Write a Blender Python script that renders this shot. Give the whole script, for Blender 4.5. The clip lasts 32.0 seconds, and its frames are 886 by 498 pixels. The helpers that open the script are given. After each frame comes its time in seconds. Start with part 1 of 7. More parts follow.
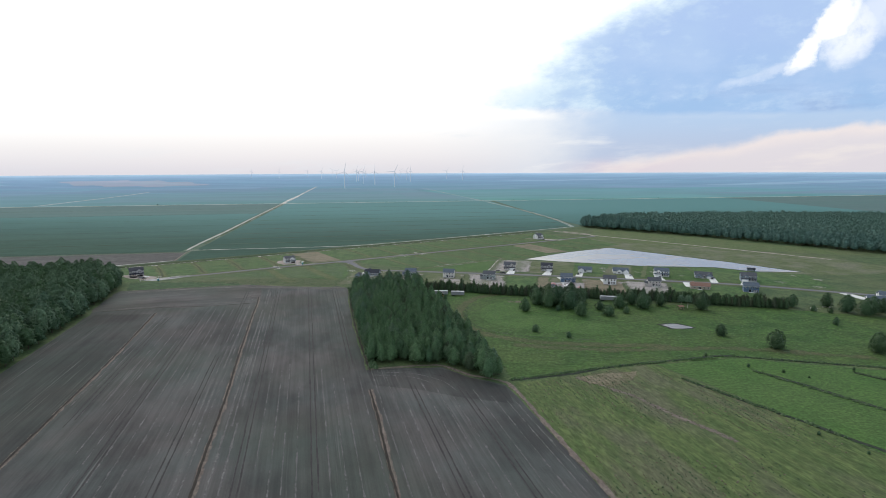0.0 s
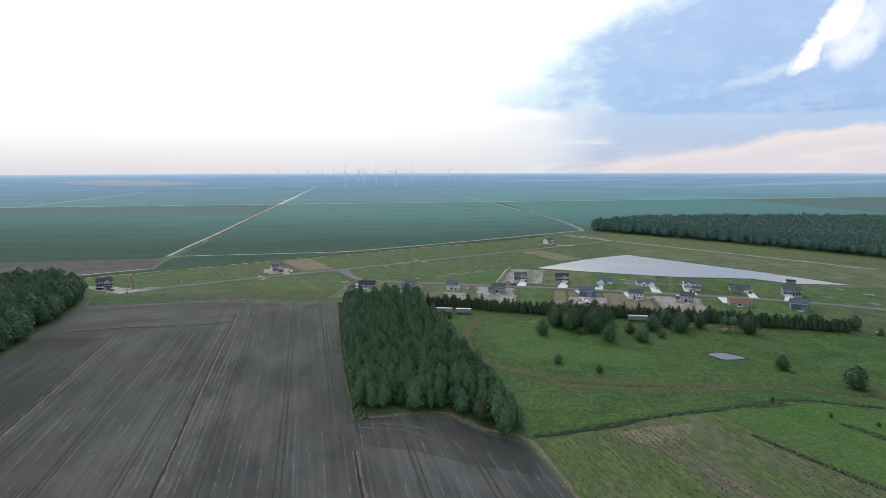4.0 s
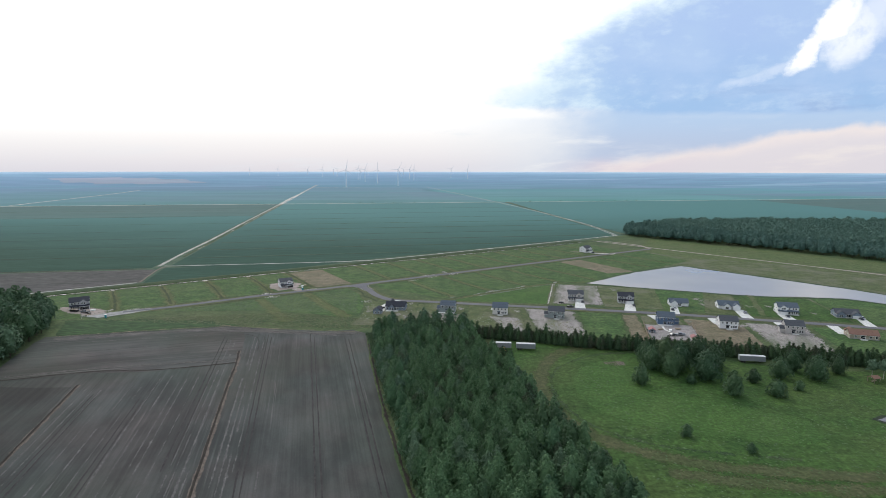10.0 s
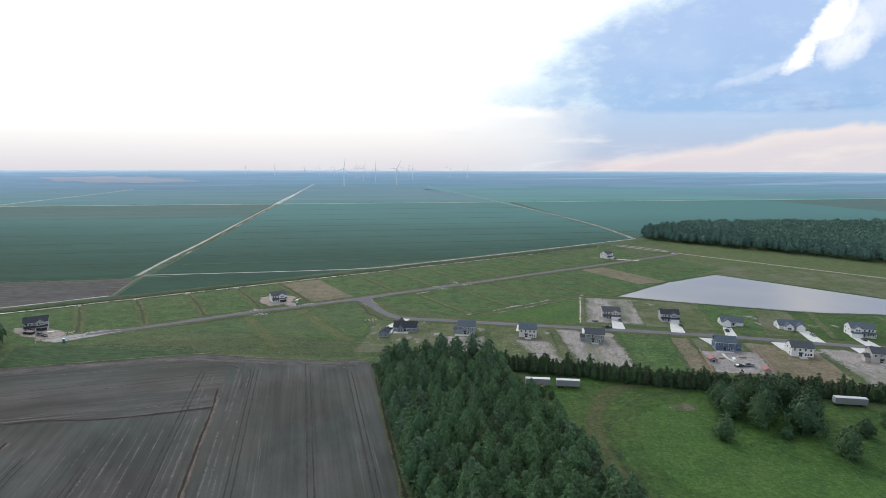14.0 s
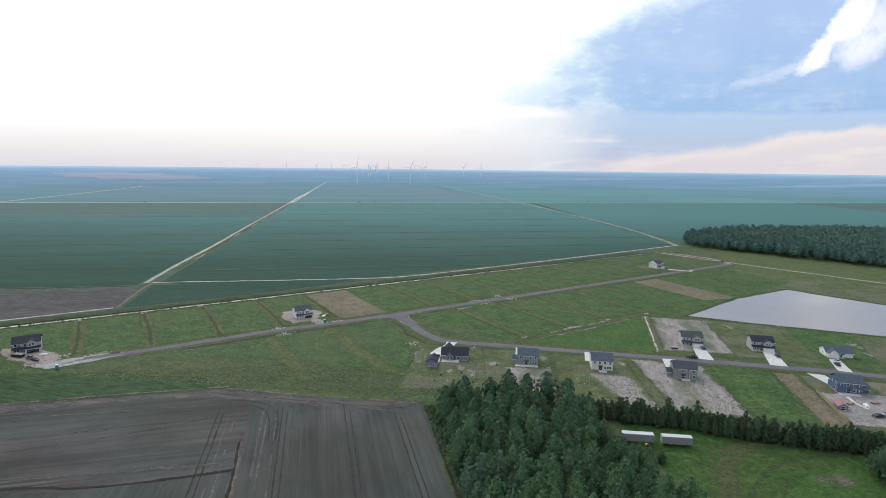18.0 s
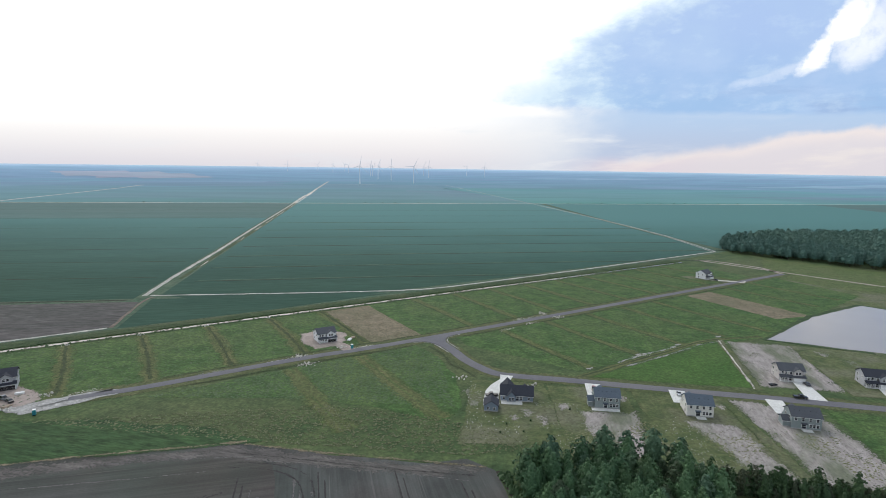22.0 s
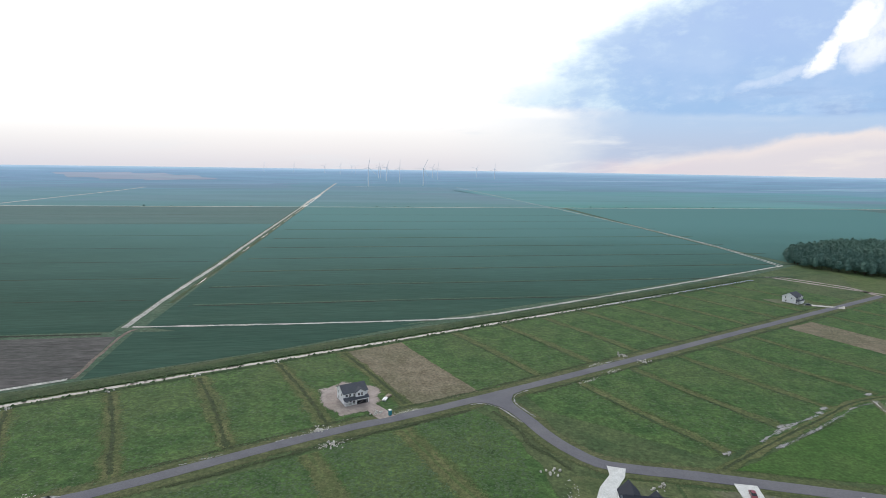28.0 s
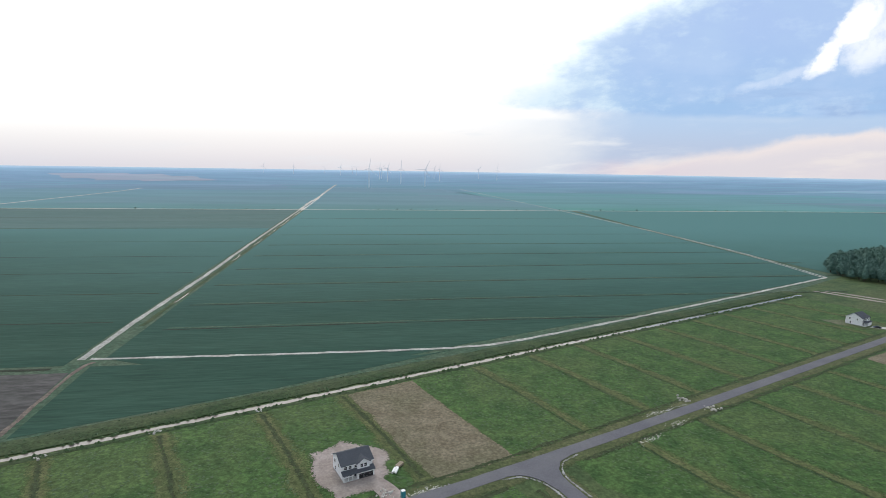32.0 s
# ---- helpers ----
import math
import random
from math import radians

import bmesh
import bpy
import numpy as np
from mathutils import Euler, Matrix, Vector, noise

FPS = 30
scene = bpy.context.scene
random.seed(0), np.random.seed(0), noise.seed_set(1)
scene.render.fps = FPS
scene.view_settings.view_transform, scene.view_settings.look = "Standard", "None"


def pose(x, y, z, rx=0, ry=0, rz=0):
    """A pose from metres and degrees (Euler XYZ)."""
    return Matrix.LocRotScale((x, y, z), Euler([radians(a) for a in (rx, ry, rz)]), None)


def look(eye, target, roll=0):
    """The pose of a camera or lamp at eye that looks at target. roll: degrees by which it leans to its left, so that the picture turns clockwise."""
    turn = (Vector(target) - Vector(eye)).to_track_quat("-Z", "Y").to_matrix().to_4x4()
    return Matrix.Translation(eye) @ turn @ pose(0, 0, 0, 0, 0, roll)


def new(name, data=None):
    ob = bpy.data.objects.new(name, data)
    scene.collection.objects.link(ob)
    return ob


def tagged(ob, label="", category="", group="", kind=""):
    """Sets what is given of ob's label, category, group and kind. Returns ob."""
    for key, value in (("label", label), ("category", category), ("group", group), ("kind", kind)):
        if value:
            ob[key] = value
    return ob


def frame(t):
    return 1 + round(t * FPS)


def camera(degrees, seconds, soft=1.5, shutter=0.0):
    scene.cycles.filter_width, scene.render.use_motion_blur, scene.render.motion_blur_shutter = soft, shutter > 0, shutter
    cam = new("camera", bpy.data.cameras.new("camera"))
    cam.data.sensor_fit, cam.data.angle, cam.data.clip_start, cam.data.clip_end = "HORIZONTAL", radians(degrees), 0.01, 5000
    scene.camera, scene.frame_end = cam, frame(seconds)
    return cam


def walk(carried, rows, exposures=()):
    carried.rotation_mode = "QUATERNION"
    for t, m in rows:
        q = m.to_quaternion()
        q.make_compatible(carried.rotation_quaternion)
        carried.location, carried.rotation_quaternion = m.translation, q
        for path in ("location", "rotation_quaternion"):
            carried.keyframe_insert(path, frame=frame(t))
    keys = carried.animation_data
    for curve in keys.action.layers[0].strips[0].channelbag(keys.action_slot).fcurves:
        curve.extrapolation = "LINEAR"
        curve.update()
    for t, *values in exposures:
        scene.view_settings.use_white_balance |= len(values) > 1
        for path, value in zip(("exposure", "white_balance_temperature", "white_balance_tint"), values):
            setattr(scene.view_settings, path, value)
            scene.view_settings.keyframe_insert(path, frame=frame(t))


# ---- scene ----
cam = camera(78.9, 32.0, soft=0.8)
# seconds, x, y, z, yaw, pitch, roll
ROWS = [
    (0.0, 0.00, 0.00, 100.00, 0.05, -8.33, 0.24),
    (0.5, 0.04, 6.92, 100.09, 0.02, -8.33, 0.23),
    (1.0, 0.04, 13.79, 100.13, -0.01, -8.34, 0.19),
    (1.5, 0.09, 20.71, 100.13, -0.03, -8.33, 0.18),
    (2.0, 0.09, 27.63, 100.13, -0.04, -8.33, 0.17),
    (2.5, 0.09, 34.73, 100.04, -0.07, -8.33, 0.17),
    (4.5, -3.21, 62.28, 99.82, 0.70, -8.35, 0.07),
    (5.0, -5.54, 68.84, 99.82, 1.34, -8.38, 0.01),
    (5.5, -8.35, 75.31, 99.82, 1.59, -8.40, -0.05),
    (6.0, -11.56, 81.52, 99.82, 1.61, -8.40, -0.10),
    (6.5, -15.18, 87.81, 99.78, 1.58, -8.42, -0.12),
    (7.0, -18.75, 93.97, 99.96, 1.47, -8.43, -0.10),
    (7.5, -22.23, 100.40, 100.04, 0.95, -8.46, -0.10),
    (8.0, -25.40, 106.74, 100.18, 0.53, -8.47, -0.11),
    (8.5, -28.35, 113.35, 100.09, 0.28, -8.46, -0.07),
    (9.0, -30.89, 119.87, 100.09, 0.24, -8.46, -0.05),
    (9.5, -33.30, 126.56, 100.13, 0.18, -8.47, -0.07),
    (10.0, -35.36, 133.44, 100.18, 0.02, -8.49, -0.10),
    (10.5, -37.05, 140.27, 100.27, -0.15, -8.50, -0.08),
    (11.0, -38.75, 147.05, 100.36, -0.31, -8.51, -0.11),
    (11.5, -39.91, 154.20, 100.22, -0.34, -8.51, -0.09),
    (12.0, -41.21, 161.03, 100.09, -0.41, -8.51, -0.06),
    (12.5, -42.46, 168.04, 100.00, -0.42, -8.55, -0.08),
    (13.0, -43.93, 174.78, 99.87, -0.42, -8.56, -0.12),
    (13.5, -45.58, 181.65, 99.87, -0.35, -8.60, -0.15),
    (14.0, -47.59, 188.39, 99.69, -0.25, -8.60, -0.14),
    (14.5, -49.87, 195.04, 99.78, -0.06, -8.62, -0.18),
    (16.5, -61.92, 220.49, 99.60, 1.19, -8.66, -0.37),
    (17.0, -65.40, 226.52, 99.55, 1.11, -8.69, -0.46),
    (17.5, -69.02, 232.32, 99.73, 0.97, -8.71, -0.52),
    (18.0, -72.77, 238.39, 99.91, 0.79, -8.73, -0.64),
    (18.5, -76.38, 244.29, 100.00, 0.59, -8.71, -0.66),
    (19.0, -80.00, 250.27, 100.04, 0.46, -8.73, -0.72),
    (19.5, -83.62, 256.43, 100.04, 0.43, -8.75, -0.76),
    (20.0, -87.01, 262.41, 100.13, 0.47, -8.75, -0.72),
    (20.5, -90.45, 268.48, 100.22, 0.53, -8.77, -0.77),
    (21.0, -93.66, 274.73, 100.22, 0.60, -8.78, -0.78),
    (21.5, -96.65, 280.80, 100.27, 0.67, -8.80, -0.78),
    (22.0, -99.82, 287.05, 100.18, 0.72, -8.80, -0.82),
    (22.5, -102.41, 293.21, 100.18, 0.86, -8.80, -0.84),
    (23.0, -105.27, 299.60, 100.13, 0.92, -8.81, -0.87),
    (23.5, -107.77, 305.85, 100.13, 0.98, -8.80, -0.86),
    (24.0, -110.36, 312.37, 99.96, 1.01, -8.75, -0.84),
    (24.5, -112.81, 318.62, 100.31, 1.08, -8.79, -0.86),
    (25.0, -115.18, 325.13, 100.09, 1.13, -8.75, -0.87),
    (25.5, -117.46, 331.61, 100.18, 1.15, -8.74, -0.88),
    (27.5, -125.49, 357.77, 100.27, 1.27, -8.65, -0.86),
    (28.0, -127.32, 364.46, 100.36, 1.29, -8.64, -0.88),
    (28.5, -129.11, 371.21, 100.49, 1.30, -8.65, -0.91),
    (29.0, -130.67, 377.86, 100.49, 1.32, -8.62, -0.92),
    (29.5, -132.14, 384.46, 100.54, 1.33, -8.63, -0.95),
    (30.0, -133.57, 391.29, 100.67, 1.35, -8.65, -0.98),
    (30.5, -134.46, 397.86, 100.54, 1.41, -8.56, -0.92),
    (31.0, -135.80, 404.64, 100.49, 1.38, -8.53, -0.95),
    (31.5, -136.88, 411.61, 100.49, 1.36, -8.53, -0.94),
    (32.0, -137.81, 418.57, 100.45, 1.33, -8.53, -0.93),
]
walk(cam, [(t, pose(x, y, z, 90 + pitch, roll, yaw)) for t, x, y, z, yaw, pitch, roll in ROWS])


# ---- node helpers ----
class Nodes:
    """Short hand for building a node tree."""

    def __init__(self, tree, fresh=True):
        self.tree = tree
        if fresh:
            tree.nodes.clear()

    def add(self, kind, **sets):
        n = self.tree.nodes.new(kind)
        for k, v in sets.items():
            setattr(n, k, v)
        return n

    def put(self, socket, value):
        if hasattr(value, "links"):
            self.tree.links.new(value, socket)
        elif value is not None:
            socket.default_value = value

    def math(self, op, a, b=None, c=None, clamp=False):
        n = self.add("ShaderNodeMath", operation=op, use_clamp=clamp)
        for s, v in zip(n.inputs, (a, b, c)):
            self.put(s, v)
        return n.outputs[0]

    def step(self, v, lo, hi, a=0.0, b=1.0):
        n = self.add("ShaderNodeMapRange", interpolation_type="SMOOTHSTEP")
        for s, x in zip(n.inputs, (v, lo, hi, a, b)):
            self.put(s, x)
        return n.outputs[0]

    def mix(self, f, a, b, mode="MIX"):
        n = self.add("ShaderNodeMix", data_type="RGBA", blend_type=mode)
        self.put(n.inputs[0], f)
        self.put(n.inputs[6], (*a, 1) if isinstance(a, tuple) else a)
        self.put(n.inputs[7], (*b, 1) if isinstance(b, tuple) else b)
        return n.outputs[2]

    def noise(self, vec, scale, detail=3.0, rough=0.55):
        n = self.add("ShaderNodeTexNoise")
        self.put(n.inputs["Vector"], vec)
        n.inputs["Scale"].default_value = scale
        n.inputs["Detail"].default_value = detail
        n.inputs["Roughness"].default_value = rough
        return n.outputs["Fac"]

    def mapped(self, vec, angle=0.0, scale=(1, 1, 1), move=(0, 0, 0)):
        n = self.add("ShaderNodeMapping")
        self.put(n.inputs["Vector"], vec)
        n.inputs["Location"].default_value = move
        n.inputs["Rotation"].default_value = (0, 0, radians(angle))
        if tuple(scale) == (1, 1, 1):
            return n.outputs[0]
        k = self.add("ShaderNodeMapping")
        self.put(k.inputs["Vector"], n.outputs[0])
        k.inputs["Scale"].default_value = scale
        return k.outputs[0]

    def coords(self):
        return self.add("ShaderNodeTexCoord").outputs["Object"]


# ---- sky and sun ----
world = bpy.data.worlds.new("world")
scene.world = world
world.use_nodes = True
w = Nodes(world.node_tree)
SUN_AZ, SUN_EL = -18.0, 42.0
sky = w.add("ShaderNodeTexSky", sky_type="NISHITA", sun_disc=False)
sky.sun_elevation, sky.sun_rotation = radians(SUN_EL), radians(SUN_AZ)
sky.air_density, sky.dust_density = 1.0, 2.0
gen = w.add("ShaderNodeTexCoord").outputs["Generated"]
sep = w.add("ShaderNodeSeparateXYZ")
w.put(sep.inputs[0], gen)
dx, dy, dz = sep.outputs
ahead = w.math("MAXIMUM", dy, 0.12)
u0 = w.math("DIVIDE", dx, ahead)
v0 = w.math("DIVIDE", dz, ahead)
flat = w.add("ShaderNodeCombineXYZ")
w.put(flat.inputs[0], u0)
w.put(flat.inputs[1], v0)


def along(value, lo, hi, pts):
    """A smooth curve over a stretch of value: pts are (value, height up to 1)."""
    n = w.add("ShaderNodeFloatCurve")
    c = n.mapping.curves[0]
    for k, (a, b) in enumerate(pts):
        at = ((a - lo) / (hi - lo), b)
        if k < 2:
            c.points[k].location = at
        else:
            c.points.new(*at)
    n.mapping.update()
    w.put(n.inputs["Value"], w.math("DIVIDE", w.math("SUBTRACT", value, lo), hi - lo, clamp=True))
    return n.outputs[0]


wide = w.mapped(flat.outputs[0], -6, (1.0, 1.9, 1))
n_big = w.math("SUBTRACT", w.noise(wide, 5.0, 7.0, 0.58), 0.5)
n_fine = w.math("SUBTRACT", w.noise(wide, 15.0, 7.0, 0.62), 0.5)
n_streak = w.math("SUBTRACT", w.noise(w.mapped(flat.outputs[0], -4, (1.0, 6.0, 1)), 4.0, 6.0, 0.6), 0.5)
wob = w.math("ADD", w.math("MULTIPLY", n_big, 0.16), w.math("MULTIPLY", n_fine, 0.07))
U = w.math("ADD", u0, wob)
# white overcast, greyer and faintly pink low down
white = w.mix(w.step(v0, -0.03, 0.09), (0.74, 0.735, 0.82), (1.0, 0.99, 1.0))
white = w.mix(w.step(v0, 0.04, 0.26), white, (1.95, 1.95, 1.92))
haze_bits = w.math("MULTIPLY", w.step(n_streak, 0.02, 0.22), w.step(v0, 0.16, 0.05))
white = w.mix(w.math("MULTIPLY", haze_bits, w.step(u0, -0.75, 0.05, 0.15, 0.75)), white, (0.80, 0.86, 0.94))
# the upper bank: a blue cloud with a flat base and a frayed side
side_u = along(v0, 0.0, 0.34, [(0.0, 0.11), (0.10, 0.095), (0.15, 0.09), (0.19, 0.085), (0.215, 0.105), (0.25, 0.175), (0.30, 0.27), (0.34, 0.34)])
fray = w.step(v0, 0.10, 0.20, 0.045, 0.16)
past = w.math("SUBTRACT", U, side_u)
upper = w.step(w.math("DIVIDE", past, fray), -0.35, 1.0)
base_v = along(u0, 0.0, 0.8, [(0.0, 0.112), (0.13, 0.108), (0.26, 0.104), (0.40, 0.097), (0.52, 0.097), (0.8, 0.104)])
over = w.math("SUBTRACT", w.math("ADD", v0, w.math("MULTIPLY", n_fine, 0.018)), base_v)
upper = w.math("MULTIPLY", upper, w.step(over, -0.005, 0.009))
deep = w.mix(w.step(v0, 0.10, 0.27), (0.35, 0.555, 0.87), (0.44, 0.60, 0.92))
deep = w.mix(w.step(n_big, -0.10, 0.16), deep, (0.46, 0.63, 0.92))
deep = w.mix(w.math("MULTIPLY", w.step(n_streak, 0.0, -0.18), w.step(v0, 0.2, 0.1)), deep, (0.34, 0.50, 0.80))
deep = w.mix(w.math("MULTIPLY", w.step(n_fine, 0.0, 0.22), 0.45), deep, (0.60, 0.77, 0.98))
upper_col = w.mix(w.step(w.math("ADD", past, w.math("ADD", w.math("MULTIPLY", n_fine, 0.35), w.math("MULTIPLY", n_big, 0.25))), 0.02, 0.24), (0.74, 0.90, 1.02), deep)
# the lower veil: pale on its near side, bluer towards the warm edge
lower = w.math("MULTIPLY", w.step(U, -0.06, 0.30, 0.0, 1.0), w.step(over, 0.06, 0.03))
lower_col = w.mix(w.step(U, 0.14, 0.34), (0.76, 0.83, 0.93), w.mix(w.step(v0, 0.03, 0.10), (0.46, 0.575, 0.80), (0.42, 0.60, 0.87)))
lower_col = w.mix(w.math("MULTIPLY", w.step(n_streak, -0.02, 0.2), w.step(u0, 0.45, 0.20, 0.15, 0.85)), lower_col, (0.93, 0.95, 0.98))
gap = w.math("MULTIPLY", w.step(w.math("ABSOLUTE", w.math("ADD", over, 0.010)), 0.012, 0.0), w.step(U, 0.27, 0.16))
lower_col = w.mix(gap, lower_col, (1.0, 1.0, 1.0))
col = w.mix(w.math("MULTIPLY", lower, 0.92), white, lower_col)
col = w.mix(upper, col, upper_col)
# the bright rift


def glow(cu, cv, ru, rv, tilt, hard=0.5):
    """A tilted oval in the cloud, one in its middle and nought outside."""
    a, b = w.math("SUBTRACT", U2, cu), w.math("SUBTRACT", V2, cv)
    c, s = math.cos(tilt), math.sin(tilt)
    p = w.math("DIVIDE", w.math("ADD", w.math("MULTIPLY", a, c), w.math("MULTIPLY", b, s)), ru)
    q = w.math("DIVIDE", w.math("SUBTRACT", w.math("MULTIPLY", b, c), w.math("MULTIPLY", a, s)), rv)
    return w.step(w.math("ADD", w.math("MULTIPLY", p, p), w.math("MULTIPLY", q, q)), 1.7, hard)


n_curl = w.math("SUBTRACT", w.noise(flat.outputs[0], 17.0, 7.0, 0.62), 0.5)
U2 = w.math("ADD", u0, w.math("MULTIPLY", n_curl, 0.09))
V2 = w.math("ADD", v0, w.math("ADD", w.math("MULTIPLY", n_fine, 0.05), w.math("MULTIPLY", n_curl, 0.03)))
rift = w.math("MAXIMUM", w.math("MULTIPLY", glow(0.575, 0.168, 0.085, 0.012, 0.32, 0.0), 0.26), w.math("MULTIPLY", glow(0.650, 0.205, 0.050, 0.018, 0.85, 0.0), 0.9))
rift = w.math("MAXIMUM", rift, glow(0.700, 0.262, 0.052, 0.026, 1.0, 0.1))
rift = w.math("MAXIMUM", rift, w.math("MULTIPLY", glow(0.728, 0.238, 0.062, 0.040, 1.0, 0.0), 0.62))
rift = w.math("MAXIMUM", rift, w.math("MULTIPLY", glow(0.775, 0.28, 0.06, 0.04, 0.9, 0.0), 0.4))
rift = w.math("MULTIPLY", rift, w.step(n_curl, -0.25, 0.02, 0.45, 1.0))
col = w.mix(rift, col, (1.3, 1.28, 1.25))
# the warm band under the bank
warm_v = along(u0, 0.0, 0.8, [(0.0, 0.012), (0.20, 0.020), (0.30, 0.027), (0.395, 0.033), (0.455, 0.042), (0.545, 0.053), (0.61, 0.069), (0.69, 0.077), (0.8, 0.086)])
below = w.math("SUBTRACT", w.math("ADD", warm_v, w.math("ADD", w.math("MULTIPLY", n_fine, 0.022), w.math("MULTIPLY", n_curl, 0.012))), v0)
warm = w.math("MULTIPLY", w.step(below, -0.003, w.step(u0, 0.3, 0.7, 0.026, 0.014)), w.step(u0, 0.16, 0.34))
warm_col = w.mix(w.step(below, 0.0, 0.035), (0.96, 0.86, 0.84), (0.80, 0.76, 0.82))
warm_col = w.mix(w.step(u0, 0.52, 0.30), warm_col, (0.80, 0.72, 0.80))
warm_col = w.mix(w.math("MULTIPLY", w.step(n_streak, 0.0, 0.2), 0.5), warm_col, (0.97, 0.90, 0.86))
col = w.mix(warm, col, warm_col)
# elsewhere an even overcast
round_n = w.noise(gen, 2.2, 5.0, 0.6)
rest = w.mix(round_n, (0.56, 0.69, 0.90), (0.96, 1.0, 1.02))
col = w.mix(w.step(dy, 0.15, 0.45), rest, col)
blue = w.mix(1.0, sky.outputs[0], (0.10, 0.10, 0.10), "MULTIPLY")
col = w.mix(0.10, col, blue)
bg = w.add("ShaderNodeBackground")
w.put(bg.inputs[0], col)
bg.inputs[1].default_value = 1.0
w.put(w.add("ShaderNodeOutputWorld").inputs[0], bg.outputs[0])

sun = new("sun", bpy.data.lights.new("sun", "SUN"))
sun.data.energy, sun.data.angle, sun.data.color = 0.8, radians(16), (1.0, 0.98, 0.94)
aim = Vector((math.sin(radians(SUN_AZ)) * math.cos(radians(SUN_EL)), math.cos(radians(SUN_AZ)) * math.cos(radians(SUN_EL)), math.sin(radians(SUN_EL))))
sun.matrix_world = look((aim * 300)[:], (0, 0, 0))


# ---- materials ----
def surface(name, rough=0.8, spec=0.3, metal=0.0):
    m = bpy.data.materials.new(name)
    m.use_nodes = True
    n = Nodes(m.node_tree)
    b = n.add("ShaderNodeBsdfPrincipled")
    b.inputs["Roughness"].default_value = rough
    b.inputs["Specular IOR Level"].default_value = spec
    b.inputs["Metallic"].default_value = metal
    n.put(n.add("ShaderNodeOutputMaterial").inputs[0], b.outputs[0])
    return m, n, b


def relief(n, b, height, strength, distance):
    bump = n.add("ShaderNodeBump")
    bump.inputs["Strength"].default_value = strength
    bump.inputs["Distance"].default_value = distance
    n.put(bump.inputs["Height"], height)
    n.put(b.inputs["Normal"], bump.outputs[0])


def soil(name, dark, light, tint, big=0.012, mid=0.08, fine=0.9, rough=0.9, spec=0.2, angle=0.0, stretch=1.0, relief_m=0.12, amount=0.45, clump=0.18, grain=0.3):
    """Ground cover: two colours by patches, a tint by larger stains, fine grain and relief. stretch: drawn out along local y."""
    m, n, b = surface(name, rough, spec)
    p = n.mapped(n.coords(), angle, (1, 1 / stretch, 1))
    f_big = n.noise(p, big, 3)
    f_mid = n.noise(p, mid, 4, 0.65)
    f_fine = n.noise(p, fine, 3, 0.7)
    c = n.mix(n.step(f_mid, 0.32, 0.68), dark, light)
    c = n.mix(n.math("MULTIPLY", n.step(f_big, 0.42, 0.66), amount), c, tint)
    c = n.mix(1.0, c, n.mix(n.step(f_fine, 0.25, 0.75), (1 - grain,) * 3, (1 + grain,) * 3), "MULTIPLY")
    f_clump = n.noise(p, fine * 0.55, 5, 0.75)
    lo, hi = 1 - clump, 1 + clump
    c = n.mix(1.0, c, n.mix(n.step(f_clump, 0.36, 0.64), (lo, lo, lo), (hi, hi, hi)), "MULTIPLY")
    n.put(b.inputs["Base Color"], c)
    relief(n, b, n.math("ADD", f_fine, f_clump), 0.6, relief_m)
    # covers fray out where their edge is worn
    wear = n.add("ShaderNodeAttribute", attribute_name="wear").outputs["Fac"]
    q = n.coords()
    fray = n.math("ADD", n.math("MULTIPLY", n.noise(q, 0.14, 3, 0.6), 0.35), n.math("MULTIPLY", n.noise(q, 1.3, 4, 0.75), 0.65))
    gone = n.step(n.math("ADD", wear, n.math("MULTIPLY", n.math("SUBTRACT", fray, 0.5), n.math("MULTIPLY", n.step(wear, 0.0, 0.2), 3.0))), 0.47, 0.53)
    n.put(b.inputs["Alpha"], n.math("SUBTRACT", 1.0, gone))
    return m



